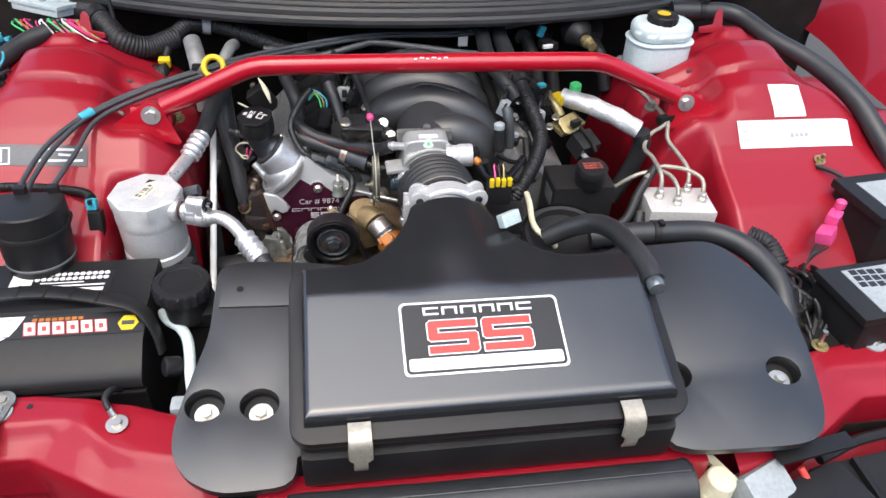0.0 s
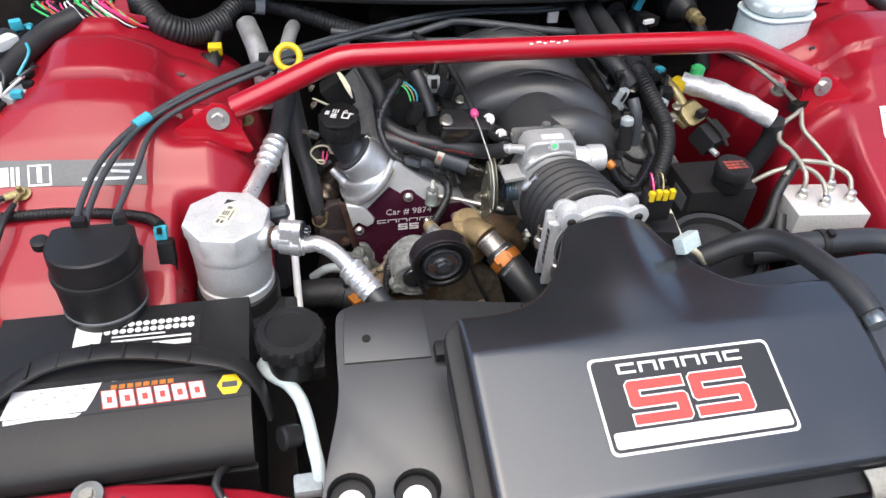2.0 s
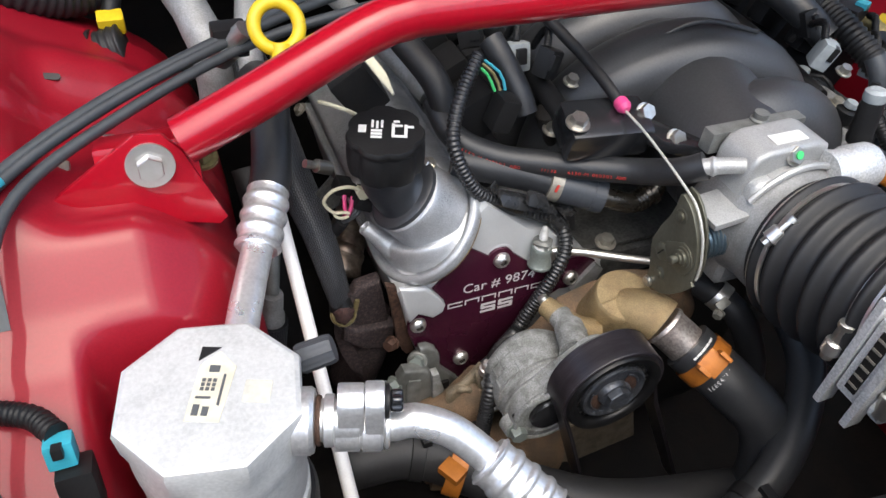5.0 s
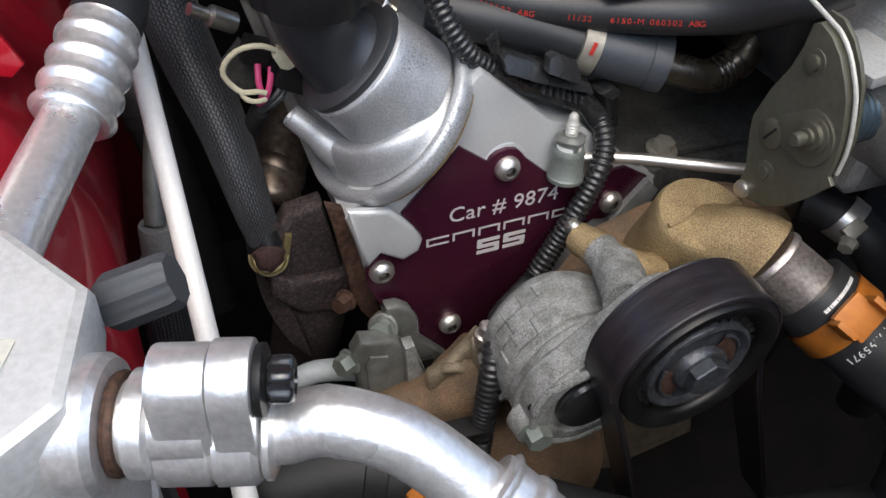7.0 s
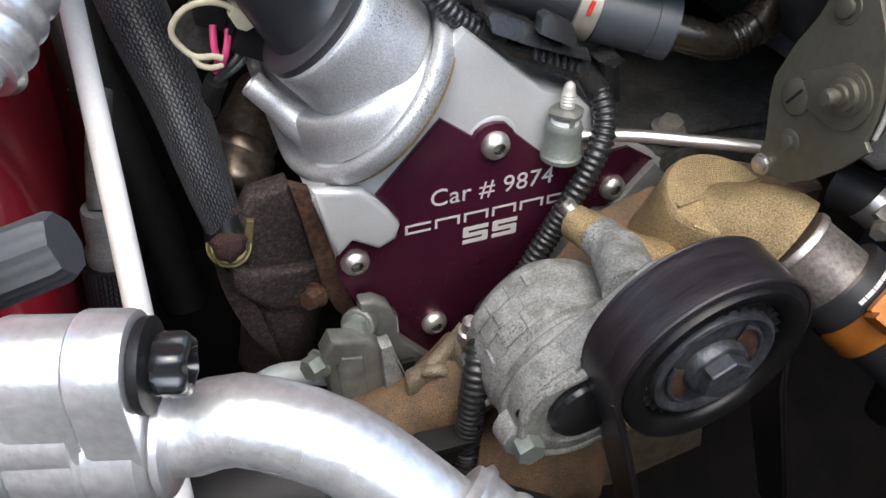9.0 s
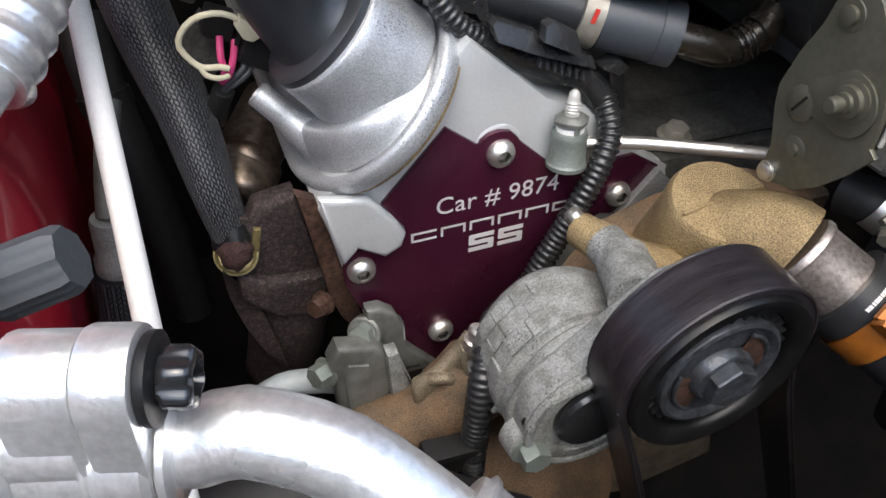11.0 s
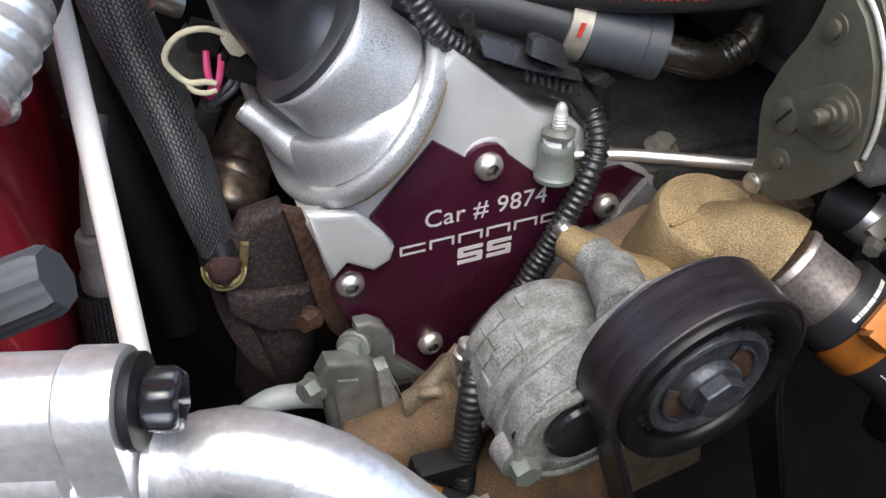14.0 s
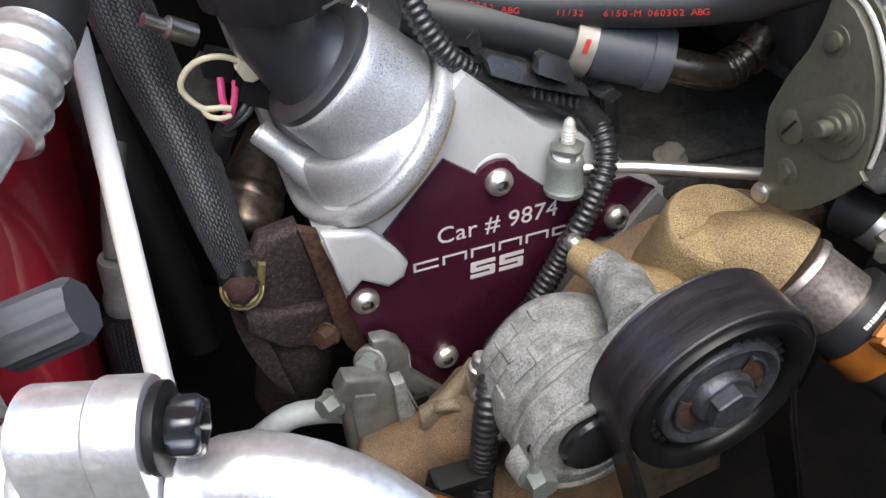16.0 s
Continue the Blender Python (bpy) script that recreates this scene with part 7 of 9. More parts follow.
LM = [(-0.176, 0.95, 1.071), (-0.196, 0.93, 1.053), (-0.207, 0.913, 1.034), (-0.203, 0.902, 1.014), (-0.192, 0.896, 0.996), (-0.176, 0.895, 0.984)]
part("loom", tube(LM, 0.0054, 18, ribs=0.0031, depth=0.2), LOOM, loom, sharp=85)
part("loom", tube([(-0.122, 0.887, 0.957), (-0.1215, 0.876, 0.944), (-0.128, 0.869, 0.931), (-0.1375, 0.8665, 0.912), (-0.1475, 0.8665, 0.889), (-0.160, 0.863, 0.870), (-0.186, 0.842, 0.880), (-0.200, 0.822, 0.893), (-0.2085, 0.808, 0.889), (-0.2115, 0.803, 0.868), (-0.2130, 0.801, 0.843), (-0.2140, 0.798, 0.80), (-0.214, 0.796, 0.75)], 0.0060, 18, ribs=0.0031, depth=0.2), LOOM, loom, sharp=85)
part("taped_run", tube([(-0.180, 0.8955, 0.988), (-0.165, 0.894, 0.978), (-0.145, 0.892, 0.971), (-0.130, 0.889, 0.964), (-0.123, 0.886, 0.955)], 0.0060, 16, 0.0015, wobble=0.22), LOOM, loom, "tape wrapped section")
ct = Matrix.Rotation(0.42, 4, 'Y')
part("clip", prism([(-0.1800, 0.9969), (-0.1776, 0.9983), (-0.1600, 0.9909), (-0.1406, 0.9807), (-0.1316, 0.9763), (-0.1308, 0.9721), (-0.1419, 0.9760), (-0.1630, 0.9843), (-0.1785, 0.9913)], 0.008, facing(0.8830), 0.0014), LOOM, loom, "long black loom clip", sharp=40)
part("clip_window", prism([(-0.1576, 0.9946), (-0.1539, 0.9953), (-0.1422, 0.9896), (-0.1412, 0.9838), (-0.1440, 0.9823), (-0.1599, 0.9900)], 0.006, facing(0.8805), 0.0010), LOOM, loom, "raised latch of the clip", sharp=40)
part("clip_fin", prism([(-0.1871, 1.0048), (-0.1829, 1.0093), (-0.1803, 1.0030), (-0.1802, 0.9969), (-0.1840, 0.9983)], 0.002, facing(0.8880), 0.0006), LOOM, loom)
for k in range(7):
    part("clip_tooth", box((-0.1580 + k * 0.0036, 0.8835, 0.9795 - k * 0.0016), (0.0016, 0.0030, 0.0038), ct, 0.0004), LOOM, loom)
part("clip_guard", prism([(-0.1200, 0.9724), (-0.1116, 0.9690), (-0.1046, 0.9433), (-0.1107, 0.9422), (-0.1187, 0.9659)], 0.003, facing(0.8900), 0.0008), COVER, loom, "upright grey guard", sharp=40)
part("clip_guard", prism([(-0.1275, 0.9716), (-0.1195, 0.9744), (-0.1143, 0.9704), (-0.1190, 0.9670)], 0.010, facing(0.8810), 0.0008), LOOM, loom, sharp=40)

for piece in [c for c in loom.children if c.name.split(".")[0] in ("clip", "clip_window", "clip_tooth")]:
    mx = sum(q.co.x for q in piece.data.vertices) / len(piece.data.vertices)
    mz = sum(q.co.z for q in piece.data.vertices) / len(piece.data.vertices)
    for q in piece.data.vertices:
        q.co.y += 0.8 * (q.co.z - mz + 0.43 * (q.co.x - mx))

part("lower_clip", box((-0.2265, 0.803, 0.846), (0.020, 0.010, 0.016), Matrix.Rotation(0.15, 4, 'Y'), 0.002), BLACK, loom, "black loom clip")
part("lower_clip_arm", box((-0.2235, 0.799, 0.853), (0.022, 0.006, 0.004), Matrix.Rotation(0.1, 4, 'Y'), 0.001), BLACK, loom)


# ---- labels and small parts on the fenders ----
def drape(side, a0, a1, y0, y1, lift, n=(24, 8), tilt=0.0):
    """A thin sheet lying on the inner fender; tilt: rise of y along its length."""
    def f(u, v):
        ax = a0 + (a1 - a0) * u
        y = y0 + (y1 - y0) * v + tilt * u
        return (side * ax, y - lift * 0.6, tower_z(ax, y) + lift)
    return grid(f, spread(0, 1, n[0]), spread(0, 1, n[1]))


decal = thing("oil_decal", (-0.57, 0.85, 1.02), "grey and black sticker with white print on the red fender", "sticker")
part("sheet", drape(-1, 0.478, 0.662, 0.838, 0.8595, 0.0008, tilt=0.007), SLATE, decal)
for a0, a1, y0, y1, m_ in ((0.662, 0.644, 0.8435, 0.8590, WHITE), (0.642, 0.631, 0.8435, 0.8545, DECALRED), (0.629, 0.619, 0.8435, 0.8590, WHITE), (0.617, 0.6135, 0.8435, 0.8590, WHITE), (0.6115, 0.608, 0.8435, 0.8590, WHITE), (0.600, 0.576, 0.8425, 0.8600, WHITE), (0.598, 0.578, 0.8440, 0.8585, SLATE), (0.5905, 0.5855, 0.8450, 0.8575, WHITE)):
    lift = 0.0016 if m_ is SLATE else (0.0020 if a0 == 0.5905 else 0.0013)
    part("print_block", drape(-1, a1, a0, y0, y1, lift, (6, 5)), m_, decal)
for i, (a0, a1) in enumerate(((0.484, 0.528), (0.495, 0.515), (0.483, 0.545))):
    part("print_line", drape(-1, a0, a1, 0.854 - 0.0055 * i, 0.8565 - 0.0055 * i, 0.0013, (8, 3), 0.0015), WHITE, decal)
lab = thing("square_label", (0.56, 0.89, 1.06), "square white paper label on the red fender", "label")
part("paper", drape(1, 0.535, 0.588, 0.8705, 0.9165, 0.001), WHITE, lab)
lab2 = thing("emission_label", (0.56, 0.85, 1.03), "long white printed label on the red fender", "label")
part("paper", drape(1, 0.471, 0.659, 0.833, 0.867, 0.001, (40, 8)), WHITE, lab2)
for i in range(5):
    part("print_line", drape(1, 0.475, 0.487, 0.837 + i * 0.0055, 0.8385 + i * 0.0055, 0.0015, (4, 2)), GREY, lab2)
for i in range(4):
    part("print_line", drape(1, 0.556 + i * 0.008, 0.562 + i * 0.008, 0.846, 0.851, 0.0015, (3, 3)), GREY, lab2)


def ground_bolt(name, at, wires, label):
    t = thing(name, at, label, "ground bolt")
    o = Vector(at)
    hexhead(o, (0, -0.4, 1), 0.0055, 0.006, washer=0.009, name="nut", parent=t, material=BRASS)
    part("stud", lathe([(0.0028, 0), (0.0028, 0.013), (0.002, 0.014)], o, (0, -0.4, 1), 14), BRASS, t)
    for w in wires:
        part("lug", tube([o + Vector((0, 0, 0.002)), (Vector(w[0]) + o) / 2 + Vector((0, 0, 0.001)), w[0]], 0.0042, 10, sq=0.5), BRASS, t)
        part("wire", tube(w, 0.0034, 10), RUBBER, t)
    return t


ground_bolt("ground_bolt", (-0.606, 0.836, 1.018), [[(-0.622, 0.828, 1.02), (-0.65, 0.812, 1.022), (-0.69, 0.795, 1.03), (-0.74, 0.79, 1.04)], [(-0.611, 0.818, 1.018), (-0.618, 0.79, 1.012), (-0.626, 0.755, 0.992), (-0.63, 0.70, 0.958), (-0.63, 0.66, 0.92)]], "brass ground bolt with two black wires on the fender")
ground_bolt("ground_bolt", (0.594, 0.811, 1.004), [[(0.585, 0.80, 1.0), (0.60, 0.785, 1.0), (0.615, 0.765, 0.995), (0.62, 0.74, 0.98)]], "brass ground bolt with a thin wire on the fender")
gb = thing("ground_strap", (-0.391, 0.475, 0.915), "zinc ground bolt with short black strap on red panel", "ground bolt")
hexhead((-0.391, 0.475, 0.9165), (0, -0.1, 1), 0.0055, 0.005, washer=0.0115, name="bolt", parent=gb, material=ZINC)
part("lug", tube([(-0.395, 0.483, 0.919), (-0.403, 0.495, 0.920)], 0.004, 10, sq=0.5), ZINC, gb)
part("strap", tube([(-0.402, 0.493, 0.920), (-0.408, 0.505, 0.924), (-0.404, 0.518, 0.924), (-0.40, 0.535, 0.905)], 0.0038, 10), RUBBER, gb)
gb = thing("ground_strap", (0.45, 0.51, 0.915), "zinc bolt with raised stud on red panel", "ground bolt")
hexhead((0.452, 0.510, 0.9185), (0, -0.1, 1), 0.0055, 0.005, washer=0.0105, name="bolt", parent=gb, material=BRASS)
part("stud", lathe([(0.0026, 0), (0.0026, 0.016), (0.004, 0.017), (0.0035, 0.021)], (0.452, 0.512, 0.921), (0, 0, 1), 12), ZINC, gb)
for s, x, y in ((-1, 0.517, 0.501), (1, 0.525, 0.507)):
    b = thing("panel_bolt", (s * x, y, 0.918), "large grey washer bolt on the red panel", "bolt")
    part("washer", lathe([(0.0145, 0), (0.0145, 0.002), (0.006, 0.0022)], (s * x, y, 0.9183), seg=28), GREY, b)
    hexhead((s * x, y, 0.9203), (0, 0, 1), 0.006, 0.005, name="head", parent=b, material=ZINC)
for s in (-1, 1):
    solid("panel_hole_" + ("a" if s < 0 else "b"), lathe([(0.0034, 0), (0.0034, 0.0006)], (s * 0.487, 0.507, 0.9182), seg=14), INK, "small dark hole in the red panel", "hole")
prop = thing("latch_arm", (-0.53, 0.44, 0.90), "flat grey steel arm bolted to the red panel", "arm")
part("bar", band([(-0.5165, 0.512, 0.9215), (-0.520, 0.490, 0.9225), (-0.531, 0.450, 0.924), (-0.547, 0.392, 0.922), (-0.565, 0.33, 0.915)], 0.025, 0.003, (1, 0.25, 0)), DULLCAST, prop)
part("turned_edge", band([(-0.512, 0.468, 0.918), (-0.5185, 0.445, 0.918), (-0.5345, 0.387, 0.916), (-0.5525, 0.325, 0.909)], 0.0022, 0.011, (1, 0.25, 0)), DULLCAST, prop)
part("eye", lathe([(0.0135, -0.0015), (0.0135, 0.0015)], (-0.5160, 0.514, 0.9216), (0, -0.06, 1), 28), DULLCAST, prop)
hexhead((-0.5160, 0.514, 0.923), (0, -0.06, 1), 0.0055, 0.004, washer=0.0072, name="pivot_bolt", parent=prop, material=LINE)

# towers: red tabs and seams
for s in (-1, 1):
    tabt = thing("fender_tab", (s * 0.51, 1.075, 1.10), "red upright metal tab on the strut tower", "tab")
    part("tab", prism([(-0.03, 0), (0.03, 0), (0.03, 0.008), (0.012, 0.012), (0.010, 0.036), (0.003, 0.040), (-0.002, 0.034), (-0.006, 0.014), (-0.03, 0.010)], 0.003, basis((s * 0.515, 1.078, 1.100), (0, -0.95, 0.3), (1, 0, 0)), 0.001), RED, tabt)

# ---- cruise module with its cables ----
cruise = thing("cruise_module", (-0.513, 0.735, 0.92), "black plastic cruise control module with rounded cap", "module")
ca = Vector((0.0, 0.06, 1)).normalized()
CO = Vector((-0.514, 0.712, 1.046))
dsh = [(0.038, 0.024), (0.030, 0.029), (-0.028, 0.029), (-0.039, 0.025)] + arc(0, 0.0, 0.0405, 178, 362, 22)
dm2 = basis(CO, ca, (1, 0, 0))
part("cap", prism(dsh, 0.030, dm2, 0.005, seg=3), BLACK, cruise, "flat topped black cap with a straight back edge")
part("rim", prism([(x * 1.06, y * 1.06) for x, y in dsh], 0.008, dm2 @ Matrix.Translation((0, 0, -0.028)), 0.002), BLACK, cruise)
part("body", lathe([(0.028, -0.115), (0.034, -0.11), (0.0385, -0.09), (0.0405, -0.06), (0.0415, -0.034)], CO, ca, 48), BLACK, cruise)
part("body_seam", lathe([(0.0395, -0.076), (0.0408, -0.075), (0.0408, -0.073), (0.0398, -0.072)], CO, ca, 48), SLATE, cruise)
part("lug", lathe([(0.0085, 0), (0.0085, 0.008), (0.006, 0.009)], CO + Vector((-0.047, 0.012, -0.012)), (0, -0.1, 1), 18), BLACK, cruise)
part("lug_arm", box(CO + Vector((-0.042, 0.012, -0.010)), (0.016, 0.010, 0.012), None, 0.002), BLACK, cruise)
part("bracket", box(CO + Vector((0.014, -0.034, -0.100)), (0.026, 0.004, 0.035), None, 0.001), ZINC, cruise, "bright metal bracket")
part("cable_clip", box(CO + Vector((-0.012, 0.027, 0.002)), (0.014, 0.010, 0.010), None, 0.002), BLACK, cruise)
part("cable_clip", box(CO + Vector((0.026, 0.027, 0.002)), (0.012, 0.010, 0.010), None, 0.002), BLACK, cruise)
C1 = [(-0.530, 0.738, 1.042), (-0.530, 0.775, 1.046), (-0.515, 0.833, 1.058), (-0.478, 0.889, 1.069), (-0.418, 0.937, 1.080), (-0.338, 0.982, 1.089), (-0.25, 1.034, 1.092), (-0.081, 1.112, 1.088), (0.067, 1.124, 1.086), (0.20, 1.140, 1.10), (0.35, 1.17, 1.10)]
for i, off in enumerate(((0, 0, 0), (0.008, -0.004, -0.003), (0.033, -0.010, -0.010))):
    c = thing("control_cable", (-0.45 + off[0], 0.9, 1.08), "grey sheathed control cable crossing behind the brace", "cable", "control cables")
    pts = [Vector(p) + Vector(off) * (1 if j < 3 else (0.45 if j < 6 else 1.0)) for j, p in enumerate(C1)]
    if i == 2:
        pts = pts[:6] + [Vector((-0.24, 1.0, 1.09)), Vector((-0.15, 1.05, 1.075)), Vector((-0.06, 1.06, 1.07))]
    part("sheath", tube(pts, 0.0034, 12, 0.01), CABLE, c)
tape = thing("cable_tape", (-0.478, 0.889, 1.068), "bright cyan tape wrapped round the cables", "tape")
part("wrap", tube([(-0.485, 0.881, 1.0675), (-0.471, 0.895, 1.0708)], 0.0066, 14), CYAN, tape)
kk = thing("cable_clip", (0.08, 1.12, 1.08), "white and black clip holding the cables", "clip")
part("tag", box((0.082, 1.124, 1.071), (0.016, 0.006, 0.018), None, 0.001), WHITE, kk)
part("holder", box((0.082, 1.128, 1.086), (0.02, 0.012, 0.014), None, 0.002), BLACK, kk)
kk = thing("cable_clip", (-0.335, 0.984, 1.08), "black clip holding the cables by the brace", "clip")
part("holder", box((-0.336, 0.984, 1.086), (0.022, 0.016, 0.02), None, 0.003), BLACK, kk)
teal = thing("teal_connector", (-0.458, 0.755, 0.96), "black electrical connector with teal lock tab", "connector")
part("lock", box((-0.4605, 0.769, 1.003), (0.013, 0.011, 0.014), Matrix.Rotation(-0.3, 4, 'X'), 0.002), CYAN, teal)
part("lock_slot", box((-0.4605, 0.7645, 1.009), (0.005, 0.006, 0.006), Matrix.Rotation(-0.3, 4, 'X'), 0.001), BLACK, teal)
part("body", box((-0.457, 0.759, 0.979), (0.017, 0.018, 0.036), Matrix.Rotation(-0.3, 4, 'X'), 0.003), BLACK, teal)
part("wire", tube([(-0.455, 0.751, 0.96), (-0.452, 0.742, 0.945), (-0.447, 0.738, 0.94)], 0.005, 12), BLACK, teal)
part("lead", tube([(-0.461, 0.775, 1.008), (-0.475, 0.792, 1.006), (-0.51, 0.806, 1.004), (-0.562, 0.812, 1.006), (-0.61, 0.811, 1.007), (-0.66, 0.81, 1.007), (-0.75, 0.82, 1.01)], 0.0062, 14, ribs=0.0034), BLACK, teal, "corrugated wiring lead", sharp=80)

# ---- washer filler, radiator filler and small pipe ----
wash = thing("filler_neck", (-0.655, 0.70, 0.86), "black filler neck with ribbed round cap beside the battery", "filler neck")
part("neck", tube([(-0.655, 0.70, 0.85), (-0.655, 0.702, 0.95)], 0.018, 24), BLACK, wash)
part("cap", lathe([(0.024, 0), (0.0285, 0.002), (0.0285, 0.016), (0.025, 0.019), (0.020, 0.019), (0.019, 0.016), (0.001, 0.0155)], (-0.655, 0.704, 0.955), (0, -0.05, 1), 60, wave=lambda a, i: 1 + (0.025 * math.cos(18 * a) if i in (1, 2) else 0)), BLACK, wash)
for i in range(16):
    a = 2 * math.pi * i / 16
    part("print_mark", box((-0.655 + 0.0215 * math.cos(a), 0.7035 + 0.0215 * math.sin(a), 0.9745), (0.004, 0.002, 0.0008), Matrix.Rotation(a + 1.57, 4, 'Z')), WHITE, wash)
rc = thing("radiator_filler", (-0.325, 0.62, 0.95), "black ribbed radiator filler cap on a plastic neck", "radiator cap")
part("neck", lathe([(0.024, -0.045), (0.026, -0.014), (0.030, -0.012), (0.030, -0.004)], (-0.333, 0.624, 0.978), seg=40), BLACK, rc)
part("cap", lathe([(0.031, -0.010), (0.0335, -0.008), (0.0335, 0.006), (0.0315, 0.009), (0.024, 0.010), (0.023, 0.0085), (0.001, 0.008)], (-0.333, 0.624, 0.978), seg=72, wave=lambda a, i: 1 + (0.03 * math.cos(20 * a) if i in (1, 2) else 0)), BLACK, rc)
part("tab", box((-0.330, 0.660, 0.980), (0.012, 0.02, 0.014), None, 0.003), BLACK, rc)
part("base", box((-0.326, 0.630, 0.935), (0.05, 0.04, 0.03), cm, 0.006), BLACK, rc)
sp = thing("bypass_pipe", (-0.325, 0.53, 0.90), "bent pale metal pipe with a black round plug", "pipe")
part("pipe", tube([(-0.360, 0.640, 0.925), (-0.364, 0.632, 0.930), (-0.355, 0.616, 0.931), (-0.341, 0.604, 0.931), (-0.330, 0.585, 0.931), (-0.324, 0.560, 0.930), (-0.320, 0.530, 0.927), (-0.317, 0.512, 0.918), (-0.317, 0.50, 0.895)], 0.0066, 16), TANK, sp)
part("plug", lathe([(0.011, 0), (0.0118, 0.002), (0.0118, 0.016), (0.009, 0.018)], (-0.334, 0.545, 0.926), (-0.85, -0.35, 0.35), 24), BLACK, sp)
part("foot", box((-0.328, 0.503, 0.905), (0.026, 0.02, 0.014), None, 0.004), GREY, sp)

# ---- wiring at the firewall, passenger side ----
ecu = thing("engine_computer", (-0.58, 1.13, 1.09), "grey metal control box with coloured wires at the firewall", "control box")
em = Matrix.Rotation(-0.5, 4, 'Z') @ Matrix.Rotation(-0.15, 4, 'X')
part("case", box((-0.582, 1.160, 1.120), (0.090, 0.062, 0.012), em, 0.003), PALEGREY, ecu)
for sy in (-1, 1):
    cc2 = Vector((-0.582, 1.160, 1.128)) + em.to_3x3() @ Vector((0, sy * 0.0165, 0))
    part("lid", box(cc2, (0.096, 0.0315, 0.007), em, 0.002), PALEGREY, ecu, "pale grey connector lid")
    part("latch", lathe([(0.0055, 0), (0.0055, 0.002), (0.004, 0.0024), (0.003, 0.001)], cc2 + Vector((0.004, 0, 0.0034)), (0, -0.15, 1), 14), GREY, ecu)
rnd = random.Random(5)
for i in range(46):
    x = -0.615 + 0.09 * rnd.random()
    m_ = rnd.choice([DECALRED, DECALRED, GREEN, BLACK, WHITE, DARK, PINK, BLACK])
    part("wire", tube([(x, 1.105, 1.118), (x + 0.008 * rnd.uniform(-1, 1), 1.088, 1.115 + 0.01 * rnd.random()), (x + 0.03, 1.08 - 0.01 * rnd.random(), 1.10), (x + 0.05, 1.09, 1.085)], 0.0014, 6), m_, ecu)
for pts, r, nm in (
        ([(-0.545, 1.16, 1.115), (-0.515, 1.145, 1.115), (-0.49, 1.115, 1.105), (-0.465, 1.09, 1.09), (-0.43, 1.10, 1.075), (-0.39, 1.125, 1.08)], 0.018, "loom"),
        ([(-0.40, 1.12, 1.08), (-0.37, 1.145, 1.095), (-0.34, 1.152, 1.092), (-0.29, 1.14, 1.082), (-0.225, 1.125, 1.062), (-0.17, 1.12, 1.05)], 0.0135, "loom"),
        ([(-0.49, 1.09, 1.04), (-0.44, 1.075, 1.035), (-0.40, 1.07, 1.045)], 0.017, "loom"),
        ([(-0.66, 0.92, 1.03), (-0.648, 0.965, 1.07), (-0.63, 1.01, 1.085), (-0.60, 1.055, 1.10), (-0.565, 1.08, 1.11)], 0.014, "loom")):
    t = thing("conduit", pts[0], "black corrugated wiring conduit along the firewall", "wiring conduit", "wiring conduits")
    part(nm, tube(pts, r, 16, ribs=0.0048, depth=0.1) if r != 0.014 else tube(pts, r, 16, 0.006, wobble=0.08), RUBBER, t, sharp=80)
    way = (Vector(pts[2]) - Vector(pts[1])).normalized()
    part("tape_band", tube([Vector(pts[1]).lerp(Vector(pts[2]), 0.35) - way * 0.008, Vector(pts[1]).lerp(Vector(pts[2]), 0.35) + way * 0.008], r * 1.05, 16, 0.004), BLACK, t, "black tape band")
t = thing("conduit_tape", (-0.34, 1.15, 1.09), "grey tape round the wiring conduit", "tape")
part("wrap", tube([(-0.352, 1.153, 1.093), (-0.336, 1.153, 1.091)], 0.0165, 16), GREY, t)
t = thing("ac_hardline", (-0.35, 1.04, 1.0), "dull aluminium pipe fitting beside the firewall", "pipe fitting")
part("barrel", tube([(-0.362, 1.10, 1.085), (-0.352, 1.06, 1.072), (-0.345, 1.035, 1.05), (-0.345, 1.03, 1.0)], 0.0135, 18, wobble=0.08), ROUGHCAST, t)
part("pipe", tube([(-0.30, 1.12, 1.07), (-0.305, 1.09, 1.075), (-0.315, 1.05, 1.06), (-0.32, 1.02, 1.03)], 0.0095, 16), ROUGHCAST, t)
part("switch", lathe([(0.010, 0), (0.010, 0.012), (0.006, 0.014), (0.006, 0.03)], (-0.345, 0.985, 1.075), (0.5, -0.3, 0.6), 18), ZINC, t)
t = thing("sensor_plug", (-0.405, 1.085, 1.03), "black plug with yellow lock on a wire", "connector")
part("body", tube([(-0.40, 1.10, 1.075), (-0.408, 1.085, 1.055), (-0.42, 1.06, 1.03), (-0.43, 1.05, 1.0)], 0.0065, 12), BLACK, t)
part("lock", box((-0.406, 1.083, 1.058), (0.018, 0.012, 0.014), Matrix.Rotation(0.3, 4, 'X'), 0.002), YELLOW, t)
t = thing("hood_prop", (-0.49, 1.15, 1.15), "thin dark hood support rod at the cowl", "rod")
part("rod", tube([(-0.475, 1.11, 1.10), (-0.487, 1.14, 1.18), (-0.50, 1.17, 1.28)], 0.0034, 12), BLACK, t)
